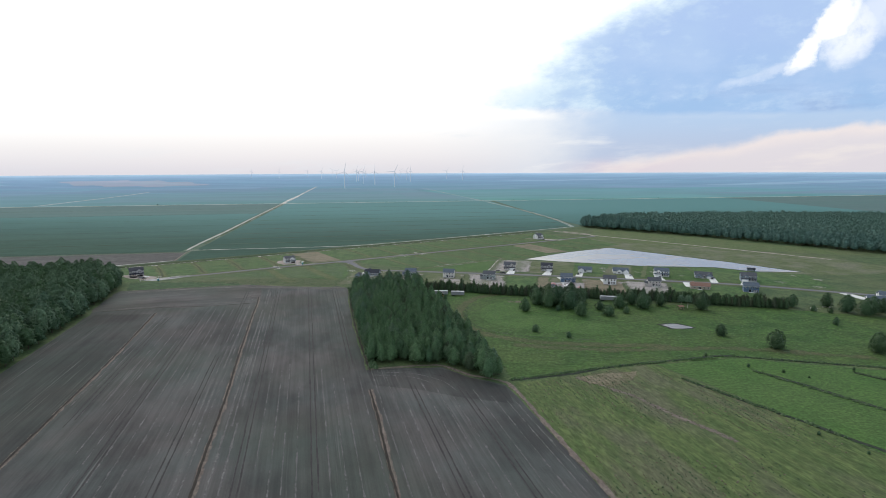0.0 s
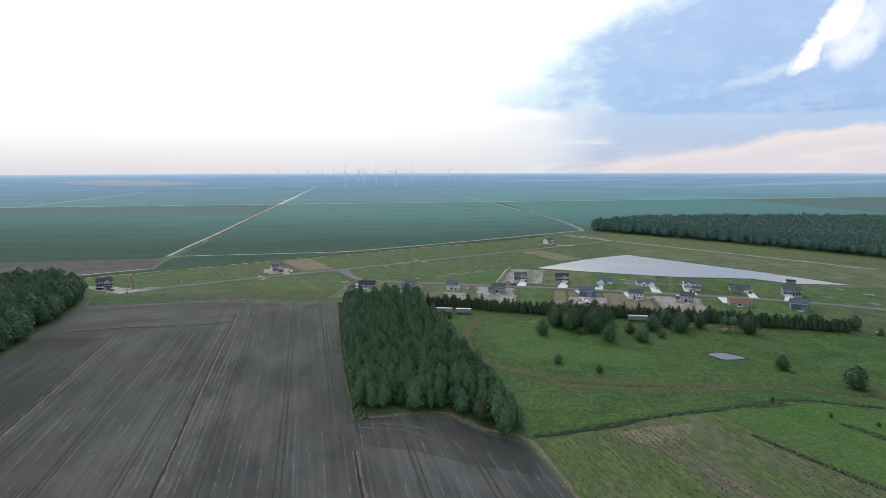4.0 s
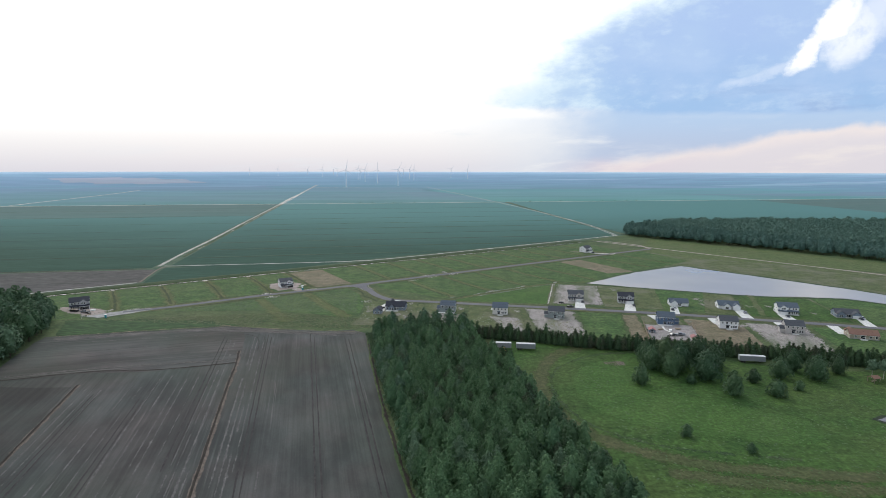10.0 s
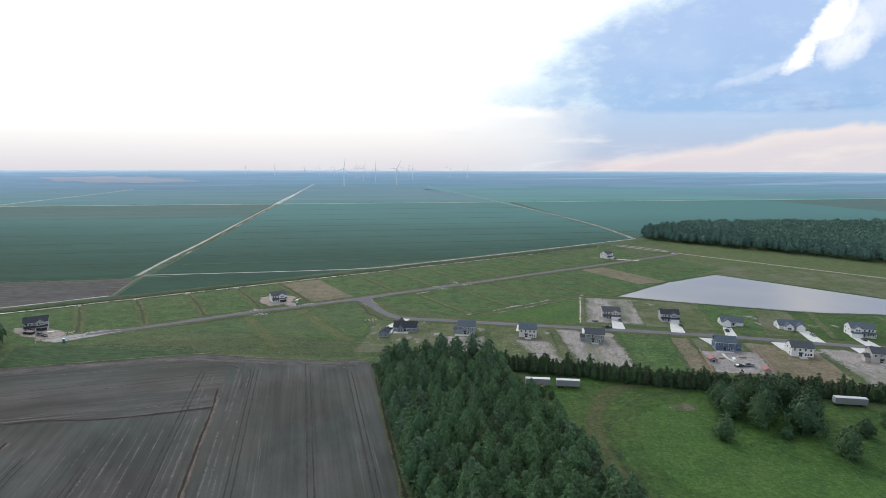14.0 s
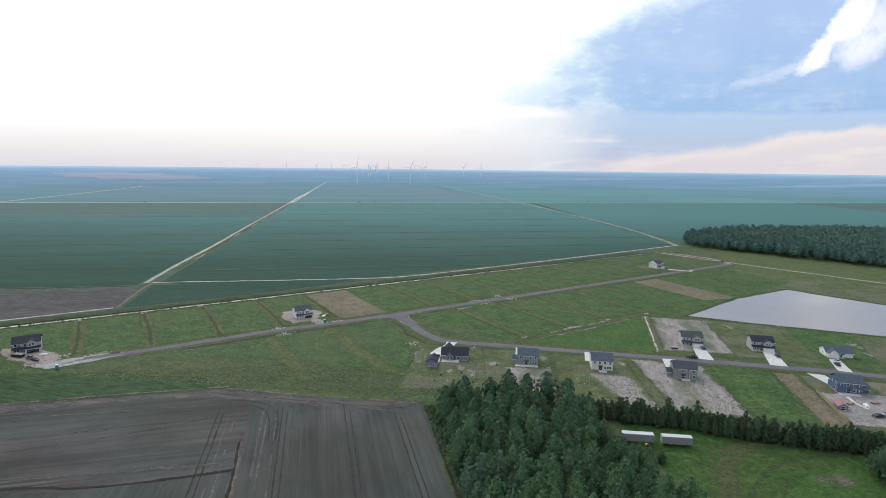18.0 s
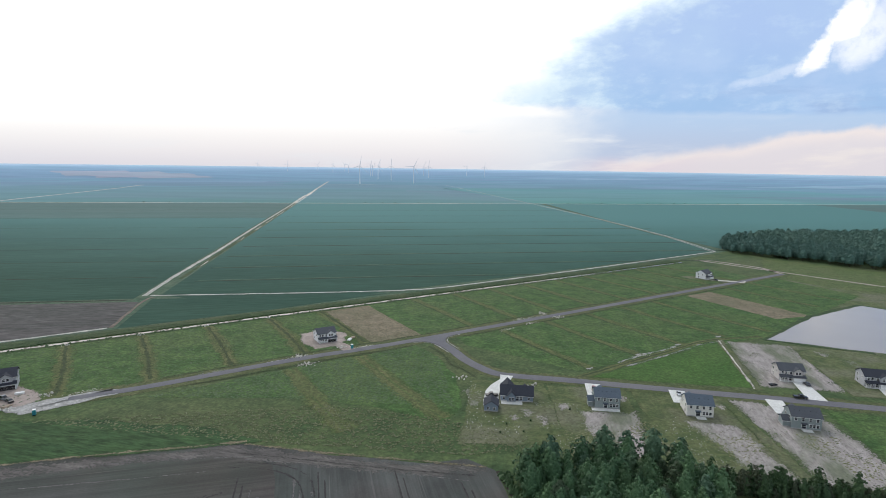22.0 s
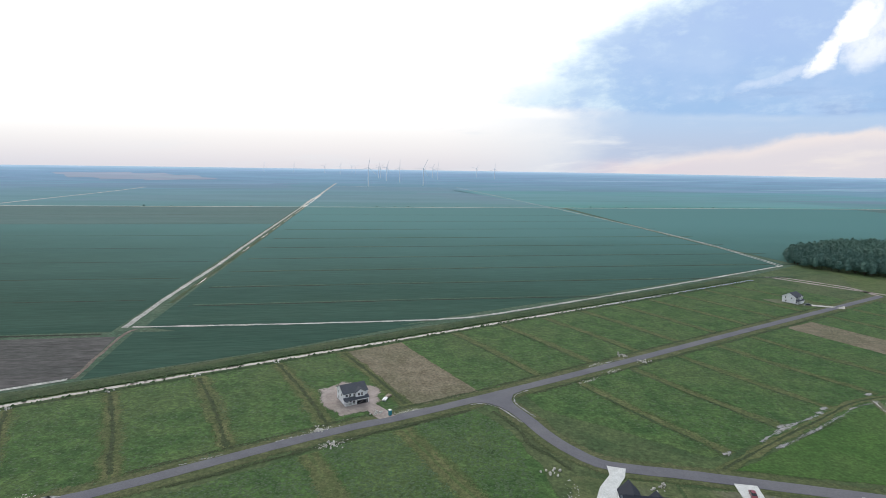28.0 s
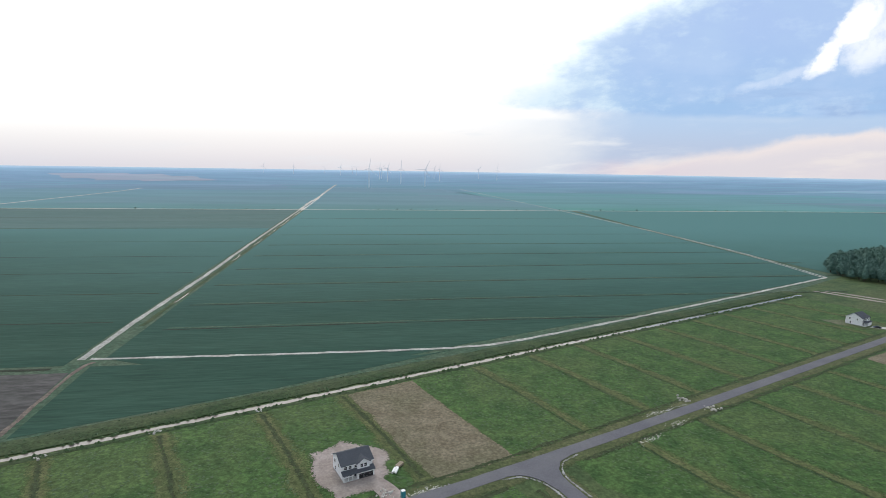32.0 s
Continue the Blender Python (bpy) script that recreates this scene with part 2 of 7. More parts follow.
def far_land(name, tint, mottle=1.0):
    """The plain beyond the country road: strips of crop and stubble, with distance haze painted in, paler and bluer by
    radius.
    """
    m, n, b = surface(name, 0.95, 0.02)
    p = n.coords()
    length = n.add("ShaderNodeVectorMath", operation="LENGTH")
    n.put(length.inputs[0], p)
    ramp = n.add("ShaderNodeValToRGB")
    # stops run from crop green to haze blue as distance grows
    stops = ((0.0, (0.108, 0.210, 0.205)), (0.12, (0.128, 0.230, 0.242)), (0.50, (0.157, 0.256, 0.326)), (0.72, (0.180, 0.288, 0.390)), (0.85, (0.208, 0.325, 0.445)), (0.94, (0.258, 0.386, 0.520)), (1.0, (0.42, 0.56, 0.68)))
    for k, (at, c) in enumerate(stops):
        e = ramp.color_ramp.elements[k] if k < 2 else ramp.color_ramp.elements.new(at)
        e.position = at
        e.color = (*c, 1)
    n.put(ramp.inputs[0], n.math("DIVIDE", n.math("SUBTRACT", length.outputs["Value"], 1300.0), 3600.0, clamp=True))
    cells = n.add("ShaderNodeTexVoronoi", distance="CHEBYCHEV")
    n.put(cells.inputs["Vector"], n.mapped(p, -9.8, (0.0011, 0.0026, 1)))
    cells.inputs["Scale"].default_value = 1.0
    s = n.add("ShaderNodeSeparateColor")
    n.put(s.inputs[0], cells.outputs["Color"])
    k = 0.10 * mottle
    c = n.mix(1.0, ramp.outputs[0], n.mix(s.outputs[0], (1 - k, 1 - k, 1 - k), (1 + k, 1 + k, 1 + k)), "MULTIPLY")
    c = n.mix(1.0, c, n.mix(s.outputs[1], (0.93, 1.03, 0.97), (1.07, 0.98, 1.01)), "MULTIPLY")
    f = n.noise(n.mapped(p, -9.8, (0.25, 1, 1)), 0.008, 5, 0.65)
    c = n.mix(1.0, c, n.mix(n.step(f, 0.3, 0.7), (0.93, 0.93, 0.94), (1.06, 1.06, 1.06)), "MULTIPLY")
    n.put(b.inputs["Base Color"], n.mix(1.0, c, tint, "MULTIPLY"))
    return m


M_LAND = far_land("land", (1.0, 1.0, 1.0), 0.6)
M_SWALE = soil("swale_grass", (0.068, 0.086, 0.030), (0.112, 0.118, 0.050), (0.045, 0.072, 0.022), 0.03, 0.12, 0.8)
M_VERGE = soil("verge_grass", (0.060, 0.075, 0.029), (0.100, 0.106, 0.050), (0.05, 0.075, 0.025), 0.03, 0.12, 0.8)
M_ARC = soil("trodden_grass", (0.052, 0.066, 0.024), (0.074, 0.080, 0.036), (0.04, 0.065, 0.02), 0.03, 0.1, 0.7)
M_ROUGH = soil("rough_grass", (0.036, 0.066, 0.024), (0.070, 0.100, 0.038), (0.086, 0.094, 0.044), 0.015, 0.07, 0.6)
M_LOT = soil("lot_grass", (0.031, 0.070, 0.019), (0.060, 0.113, 0.031), (0.078, 0.106, 0.038), 0.025, 0.10, 0.7, relief_m=0.2, clump=0.26)
M_MEADOW = soil("meadow_grass", (0.024, 0.061, 0.012), (0.046, 0.094, 0.020), (0.058, 0.086, 0.024), 0.02, 0.07, 0.6, clump=0.26, amount=0.55)
M_CROP = soil("green_crop", (0.025, 0.060, 0.043), (0.034, 0.073, 0.052), (0.041, 0.083, 0.061), 0.004, 0.03, 0.6, 0.9, 0.06, 80.2, 12.0, 0.06, clump=0.12, grain=0.16)


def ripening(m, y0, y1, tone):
    """Distance haze painted into the crop's colour, greyer towards one end of the field."""
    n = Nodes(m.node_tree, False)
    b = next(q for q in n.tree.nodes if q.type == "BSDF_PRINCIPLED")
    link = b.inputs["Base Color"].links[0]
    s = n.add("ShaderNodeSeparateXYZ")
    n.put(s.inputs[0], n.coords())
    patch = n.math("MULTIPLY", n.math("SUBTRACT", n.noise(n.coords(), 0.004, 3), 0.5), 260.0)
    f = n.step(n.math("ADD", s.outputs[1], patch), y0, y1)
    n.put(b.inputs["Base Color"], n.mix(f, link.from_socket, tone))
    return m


# the crop's far end takes on the haze tone
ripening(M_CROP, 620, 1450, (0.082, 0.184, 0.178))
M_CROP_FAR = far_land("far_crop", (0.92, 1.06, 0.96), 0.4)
M_STUBBLE = soil("grey_stubble", (0.068, 0.066, 0.064), (0.095, 0.088, 0.086), (0.062, 0.074, 0.060), 0.006, 0.03, 0.4, 0.9, 0.1, 80.2, 4.0, 0.05)
M_BARLEY = soil("bright_crop", (0.036, 0.084, 0.017), (0.052, 0.106, 0.023), (0.062, 0.102, 0.030), 0.02, 0.06, 0.8)
M_TAN = soil("tan_soil", (0.125, 0.105, 0.068), (0.180, 0.152, 0.105), (0.09, 0.095, 0.05), 0.03, 0.16, 0.9)
M_OLIVE = soil("worn_grass", (0.056, 0.080, 0.030), (0.096, 0.112, 0.048), (0.165, 0.146, 0.118), 0.035, 0.13, 0.9, amount=0.45, clump=0.18, grain=0.2)
M_SAND = soil("sandy_soil", (0.225, 0.204, 0.192), (0.310, 0.284, 0.270), (0.100, 0.118, 0.070), 0.075, 0.45, 1.6, angle=13, stretch=3.2, amount=0.8, grain=0.16, clump=0.10)
M_CHALK = soil("pale_gravel", (0.40, 0.38, 0.34), (0.58, 0.56, 0.51), (0.30, 0.28, 0.24), 0.05, 0.3, 1.6)
M_TRACK = soil("farm_track_earth", (0.30, 0.295, 0.27), (0.46, 0.45, 0.42), (0.25, 0.255, 0.22), 0.02, 0.15, 0.8, 0.95, 0.08)
M_ROAD = soil("worn_asphalt", (0.115, 0.113, 0.128), (0.130, 0.128, 0.142), (0.155, 0.150, 0.155), 0.03, 0.12, 2.5, 0.9, 0.2, relief_m=0.01, clump=0.05, grain=0.1)
M_CORN = soil("corn_leaves", (0.022, 0.052, 0.019), (0.038, 0.078, 0.026), (0.030, 0.060, 0.022), 0.02, 0.2, 0.9, angle=-78, stretch=5.0, clump=0.3)
M_EDGE = soil("olive_grass", (0.056, 0.086, 0.027), (0.084, 0.110, 0.038), (0.095, 0.100, 0.046), 0.03, 0.12, 0.8, clump=0.25)
# drains are flat strips given this dark colour
M_DARK = soil("dark_ditch_earth", (0.014, 0.022, 0.014), (0.028, 0.038, 0.022), (0.03, 0.040, 0.025), 0.03, 0.2, 1.0)
M_RUST = soil("ditch_spoil", (0.108, 0.086, 0.072), (0.160, 0.130, 0.110), (0.085, 0.078, 0.06), 0.04, 0.2, 1.2)
M_BANK = soil("bank_grass", (0.024, 0.048, 0.018), (0.046, 0.074, 0.028), (0.066, 0.076, 0.038), 0.03, 0.12, 0.9)
M_CONC = soil("concrete", (0.50, 0.50, 0.48), (0.60, 0.60, 0.58), (0.45, 0.45, 0.42), 0.2, 0.6, 4.0, 0.8, 0.3, relief_m=0.005, clump=0.05)


def plowed(name, k, turn=-14.3, tint=(1.0, 1.0, 1.0)):
    """Drilled earth: broken pale lines along the rows, soft light and dark clouds, a green flush of seedlings."""
    m, n, b = surface(name, 0.9, 0.15)
    p = n.mapped(n.coords(), turn, (1, 1, 1))
    f_row = n.noise(n.mapped(p, 0, (1.0, 0.018, 1)), 0.42, 3, 0.75)
    f_line = n.noise(n.mapped(p, 0, (1.0, 0.014, 1)), 0.9, 3, 0.7)
    f_band = n.noise(n.mapped(p, 0, (1.0, 0.10, 1)), 0.06, 3, 0.6)
    f_cloud = n.noise(n.mapped(p, 0, (1.0, 0.45, 1)), 0.030, 5, 0.6)
    f_big = n.noise(p, 0.009, 2)
    f_fine = n.noise(p, 1.3, 3, 0.7)
    c = n.mix(n.step(f_cloud, 0.36, 0.64), (0.050 * k, 0.051 * k, 0.050 * k), (0.096 * k, 0.097 * k, 0.094 * k))
    c = n.mix(n.math("MULTIPLY", n.step(f_big, 0.42, 0.62), 0.5), c, (0.058 * k, 0.074 * k, 0.059 * k))
    c = n.mix(1.0, c, n.mix(n.step(f_row, 0.32, 0.68), (0.86, 0.855, 0.86), (1.14, 1.135, 1.13)), "MULTIPLY")
    pale = n.math("MULTIPLY", n.step(f_line, 0.55, 0.70), n.step(f_band, 0.46, 0.70))
    c = n.mix(n.math("MULTIPLY", pale, 0.5), c, (0.20, 0.19, 0.18))
    c = n.mix(1.0, c, n.mix(n.step(n.noise(p, 0.02, 4, 0.6), 0.35, 0.65), (1.06, 0.97, 0.96), (0.95, 1.02, 1.0)), "MULTIPLY")
    c = n.mix(1.0, c, n.mix(f_fine, (0.8, 0.8, 0.8), (1.2, 1.2, 1.2)), "MULTIPLY")
    n.put(b.inputs["Base Color"], n.mix(1.0, c, tint, "MULTIPLY"))
    relief(n, b, n.math("ADD", f_line, f_fine), 0.5, 0.12)
    return m


M_PLOW = plowed("ploughed_earth", 0.87)
M_PLOWX = plowed("cross_ploughed_earth", 0.93, 75.0, (1.05, 0.985, 0.985))
M_PLOWD = plowed("dark_ploughed_earth", 0.62)
M_DRILL = soil("dry_earth_crumbs", (0.090, 0.088, 0.085), (0.132, 0.126, 0.122), (0.08, 0.082, 0.074), 0.03, 0.2, 1.0)
M_HEAD = soil("trodden_earth", (0.080, 0.074, 0.070), (0.115, 0.104, 0.098), (0.07, 0.072, 0.06), 0.03, 0.12, 1.0, angle=-75, stretch=4.0)
# ditches are flat strips; this dark colour stands for their depth
M_DITCH = soil("bare_ditch_earth", (0.022, 0.018, 0.015), (0.036, 0.030, 0.025), (0.03, 0.026, 0.02), 0.05, 0.2, 1.0)
M_WHEEL = soil("pressed_earth", (0.030, 0.028, 0.028), (0.045, 0.042, 0.041), (0.05, 0.046, 0.044), 0.03, 0.2, 1.0)


def plain(name, c, rough=0.6, spec=0.4, vary=0.12, scale=1.5, metal=0.0):
    m, n, b = surface(name, rough, spec, metal)
    f = n.noise(n.coords(), scale, 4, 0.6)
    rnd = n.add("ShaderNodeObjectInfo").outputs["Random"]
    lo, hi = 1 - vary, 1 + vary
    k = n.mix(f, (lo, lo, lo), (hi, hi, hi))
    k2 = n.mix(rnd, (0.95, 0.95, 0.95), (1.05, 1.05, 1.05))
    n.put(b.inputs["Base Color"], n.mix(1.0, n.mix(1.0, c, k, "MULTIPLY"), k2, "MULTIPLY"))
    relief(n, b, f, 0.2, 0.01)
    return m


def siding(name, c):
    """Lapped boards: fine level lines."""
    m, n, b = surface(name, 0.6, 0.35)
    p = n.coords()
    wv = n.add("ShaderNodeTexWave", wave_type="BANDS", bands_direction="Z", wave_profile="SAW")
    n.put(wv.inputs[0], p)
    wv.inputs["Scale"].default_value = 1.6
    f = n.noise(p, 0.7, 4, 0.6)
    c2 = n.mix(1.0, c, n.mix(f, (0.88, 0.88, 0.88), (1.1, 1.1, 1.1)), "MULTIPLY")
    n.put(b.inputs["Base Color"], n.mix(1.0, c2, n.mix(wv.outputs["Fac"], (0.9, 0.9, 0.9), (1.03, 1.03, 1.03)), "MULTIPLY"))
    relief(n, b, wv.outputs["Fac"], 0.4, 0.015)
    return m


def shingles(name, c):
    m, n, b = surface(name, 0.85, 0.25)
    p = n.coords()
    f = n.noise(p, 2.6, 4, 0.7)
    g2 = n.noise(p, 0.5, 3)
    c2 = n.mix(1.0, c, n.mix(f, (0.72, 0.72, 0.72), (1.28, 1.28, 1.28)), "MULTIPLY")
    n.put(b.inputs["Base Color"], n.mix(1.0, c2, n.mix(g2, (0.85, 0.85, 0.85), (1.15, 1.15, 1.15)), "MULTIPLY"))
    relief(n, b, f, 0.5, 0.02)
    return m


M_W_WHITE = siding("white_siding", (0.80, 0.80, 0.81))
M_W_CREAM = siding("cream_siding", (0.70, 0.68, 0.64))
M_W_GREY = siding("grey_siding", (0.42, 0.425, 0.45))
M_W_SAGE = siding("sage_siding", (0.25, 0.29, 0.29))
M_W_BLUE = siding("blue_siding", (0.085, 0.14, 0.23))
M_W_SLATE = siding("slate_siding", (0.20, 0.245, 0.30))
M_W_BEIGE = siding("beige_siding", (0.50, 0.47, 0.45))
M_W_TAN = siding("tan_siding", (0.40, 0.35, 0.28))
M_ROOF = shingles("charcoal_shingles", (0.068, 0.074, 0.086))
M_ROOF_B = shingles("black_shingles", (0.032, 0.036, 0.048))
M_ROOF_S = shingles("slate_blue_shingles", (0.080, 0.102, 0.130))
M_ROOF_N = shingles("brown_shingles", (0.19, 0.11, 0.085))
M_ROOF_P = shingles("red_metal_roof", (0.34, 0.17, 0.165))
M_TRIM = plain("white_trim", (0.76, 0.76, 0.75), 0.5)
M_GLASS = plain("dark_window_glass", (0.02, 0.024, 0.03), 0.08, 0.6, 0.05)
M_BRICK = plain("block_base", (0.36, 0.35, 0.34), 0.85, 0.3, 0.25, 3.0)
M_STEELTOP = plain("white_steel_roof", (0.52, 0.53, 0.54), 0.5, 0.4, 0.08, 0.6)
# white steel with side shade put into its grey; white vehicles share it
M_STEEL = plain("shaded_white_steel", (0.23, 0.24, 0.26), 0.45, 0.45, 0.08, 0.6)
M_TOWER = plain("white_tower_paint", (0.74, 0.77, 0.80), 0.45, 0.4, 0.04, 0.05)
M_RUBBER = plain("black_rubber", (0.02, 0.02, 0.02), 0.8)
M_BLACK = plain("black_paint", (0.02, 0.021, 0.024), 0.25, 0.6)
M_WOOD = plain("weathered_wood", (0.30, 0.24, 0.18), 0.8, 0.3, 0.25, 2.0)
M_RED = plain("red_paint", (0.17, 0.015, 0.02), 0.3, 0.6)
M_SILVER = plain("silver_paint", (0.45, 0.46, 0.48), 0.3, 0.6)
M_TEAL = plain("teal_plastic", (0.03, 0.22, 0.26), 0.5)
M_YELLOW = plain("yellow_machine_paint", (0.55, 0.33, 0.03), 0.5)
M_BARK = plain("bark", (0.085, 0.070, 0.055), 0.9, 0.2, 0.3, 2.0)
M_PALEBARK = plain("pale_bark", (0.36, 0.34, 0.30), 0.9, 0.2, 0.3, 2.0)


def leaves(name, dark, light, rough=0.65):
    m, n, b = surface(name, rough, 0.25)
    geo = n.add("ShaderNodeNewGeometry")
    rnd = n.add("ShaderNodeObjectInfo").outputs["Random"]
    f = n.noise(n.coords(), 0.35, 2)
    c = n.mix(n.math("ADD", n.math("MULTIPLY", geo.outputs["Random Per Island"], 0.55), n.math("MULTIPLY", n.step(n.noise(n.coords(), 1.1, 2), 0.35, 0.65), 0.45)), dark, light)
    c = n.mix(1.0, c, n.mix(f, (0.75, 0.75, 0.75), (1.25, 1.25, 1.25)), "MULTIPLY")
    c = n.mix(1.0, c, n.mix(rnd, (0.78, 0.84, 0.86), (1.22, 1.14, 1.06)), "MULTIPLY")
    n.put(b.inputs["Base Color"], c)
    return m


M_LEAF = leaves("broad_leaves", (0.036, 0.086, 0.040), (0.108, 0.202, 0.096))
M_OAK = leaves("oak_leaves", (0.040, 0.084, 0.048), (0.100, 0.172, 0.100))
M_LEAF_D = leaves("dark_leaves", (0.028, 0.066, 0.032), (0.070, 0.132, 0.062))
M_LEAF_B = leaves("bluish_leaves", (0.052, 0.104, 0.062), (0.120, 0.195, 0.120))
M_LEAF_BR = leaves("brownish_leaves", (0.034, 0.062, 0.034), (0.068, 0.100, 0.054))
M_PINE = leaves("pine_needles", (0.026, 0.058, 0.026), (0.058, 0.104, 0.046))
M_PINE_BR = leaves("brownish_needles", (0.034, 0.050, 0.030), (0.068, 0.086, 0.048))
# leaf colour lightened and blued: distance haze painted in
M_FAR = leaves("hazed_far_leaves", (0.074, 0.148, 0.120), (0.125, 0.216, 0.174))


def water_mat(name="still_water", k=1.0):
    m, n, b = surface(name, 0.06, 0.8)
    f = n.noise(n.mapped(n.coords(), 20, (1, 0.4, 1)), 0.25, 4, 0.6)
    f2 = n.noise(n.coords(), 0.015, 2)
    n.put(b.inputs["Base Color"], n.mix(f2, (0.225 * k, 0.195 * k, 0.165 * k), (0.275 * k, 0.24 * k, 0.205 * k)))
    n.put(b.inputs["Roughness"], n.step(f2, 0.3, 0.7, 0.16, 0.24))
    relief(n, b, f, 0.05, 0.04)
    return m


M_WATER = water_mat()
M_GRAVEL = soil("grey_gravel", (0.24, 0.24, 0.235), (0.37, 0.365, 0.355), (0.20, 0.19, 0.175), 0.06, 0.25, 1.3)
M_PINK = soil("pinkish_gravel", (0.215, 0.195, 0.192), (0.330, 0.300, 0.296), (0.17, 0.165, 0.15), 0.07, 0.3, 1.4, amount=0.5)
M_POOL = water_mat("pool_water", 0.55)
M_CANAL = water_mat("canal_water", 0.8)
M_YARD = soil("yard_sand", (0.255, 0.210, 0.190), (0.340, 0.290, 0.265), (0.20, 0.175, 0.145), 0.06, 0.22, 1.1, clump=0.08, grain=0.14)


# ---- mesh helpers ----
def mesh_ob(name, verts, faces, mat, parent=None, label=""):
    me = bpy.data.meshes.new(name)
    me.from_pydata([tuple(v) for v in verts], [], [tuple(f) for f in faces])
    me.update()
    if mat is not None:
        me.materials.append(mat)
    ob = new(name, me)
    if parent is not None:
        ob.parent = parent
    if label:
        tagged(ob, label)
    return ob


def part(name, bm, mat, parent, label=""):
    """Links a bmesh as one mesh object under a thing or a part."""
    me = bpy.data.meshes.new(name)
    bm.normal_update()
    bm.to_mesh(me)
    bm.free()
    me.materials.append(mat)
    ob = new(name, me)
    ob.parent = parent
    if label:
        tagged(ob, label)
    return ob


def box_bm(x0, x1, y0, y1, z0, z1, bevel=0.0):
    bm = bmesh.new()
    bmesh.ops.create_cube(bm, size=1.0)
    for v in bm.verts:
        v.co = (x0 + (v.co.x + 0.5) * (x1 - x0), y0 + (v.co.y + 0.5) * (y1 - y0), z0 + (v.co.z + 0.5) * (z1 - z0))
    if bevel:
        bmesh.ops.bevel(bm, geom=bm.edges[:], offset=bevel, segments=1, affect="EDGES")
    return bm


def empty(name, m):
    e = new(name)
    e.matrix_basis = m
    return e


def spline(pts, step=6.0):
    """Points along a smooth line through the corners given."""
    p = [Vector((x, y)) for x, y in pts]
    p = [p[0] * 2 - p[1]] + p + [p[-1] * 2 - p[-2]]
    out = []
    for i in range(1, len(p) - 2):
        n = max(1, int((p[i + 1] - p[i]).length / step))
        for k in range(n):
            t = k / n
            a, b, c, d = p[i - 1], p[i], p[i + 1], p[i + 2]
            out.append(0.5 * (2 * b + (c - a) * t + (2 * a - 5 * b + 4 * c - d) * t * t + (3 * b - a - 3 * c + d) * t ** 3))
    return out + [p[-2]]


def set_wear(ob, values):
    at = ob.data.attributes.new("wear", "FLOAT", "POINT")
    at.data.foreach_set("value", values)


def field(name, pts, z, mat, label, category="field", ragged=0.0, smooth=False, step=8.0, soft=0.0, thin=0.0):
    """A patch of ground with its own cover: a low slab whose top lies at z; ragged edges where the cover is worn."""
    rng = random.Random(name + str(len(pts)))
    loop = []
    n = len(pts)
    if smooth:
        loop = [tuple(q) for q in spline(list(pts) + [pts[0]], step)[:-1]]
    else:
        for i in range(n):
            a, b = Vector(pts[i]), Vector(pts[(i + 1) % n])
            k = max(1, int((b - a).length / step)) if ragged else 1
            loop += [tuple(a.lerp(b, j / k)) for j in range(k)]
    if ragged:
        loop = [(x + rng.uniform(-ragged, ragged), y + rng.uniform(-ragged, ragged)) for x, y in loop]
    n = len(loop)
    if soft:
        turn = 1 if sum(loop[i - 1][0] * loop[i][1] - loop[i][0] * loop[i - 1][1] for i in range(n)) > 0 else -1
        inner, outer = [], []
        for i in range(n):
            a, b, c = Vector(loop[i - 1]), Vector(loop[i]), Vector(loop[(i + 1) % n])
            d = ((b - a).normalized() + (c - b).normalized())
            d = d.normalized() if d.length > 0.01 else (c - b).normalized()
            side = Vector((-d.y, d.x)) * turn * soft
            inner.append(b + side)
            outer.append(b - side * 0.6)
        verts = [(*p, z) for p in inner] + [(*p, z) for p in outer]
        faces = [tuple(range(n))] + [(i, n + i, n + (i + 1) % n, (i + 1) % n) for i in range(n)]
        ob = mesh_ob(name, verts, faces, mat)
        bm = bmesh.new()
        bm.from_mesh(ob.data)
        bmesh.ops.triangulate(bm, faces=[f for f in bm.faces if len(f.verts) > 4])
        bmesh.ops.recalc_face_normals(bm, faces=bm.faces[:])
        bm.to_mesh(ob.data)
        bm.free()
        if ob.data.polygons[0].normal.z < 0:
            ob.data.flip_normals()
        set_wear(ob, [thin] * n + [1.0] * n)
        return tagged(ob, label, category, kind="structure")
    verts = [(x, y, z) for x, y in loop] + [(x, y, -0.3) for x, y in loop]
    faces = [tuple(range(n))] + [(i, n + i, n + (i + 1) % n, (i + 1) % n) for i in range(n)]
    ob = mesh_ob(name, verts, faces, mat)
    if ob.data.polygons[0].normal.z < 0:
        ob.data.flip_normals()
    return tagged(ob, label, category, kind="structure")


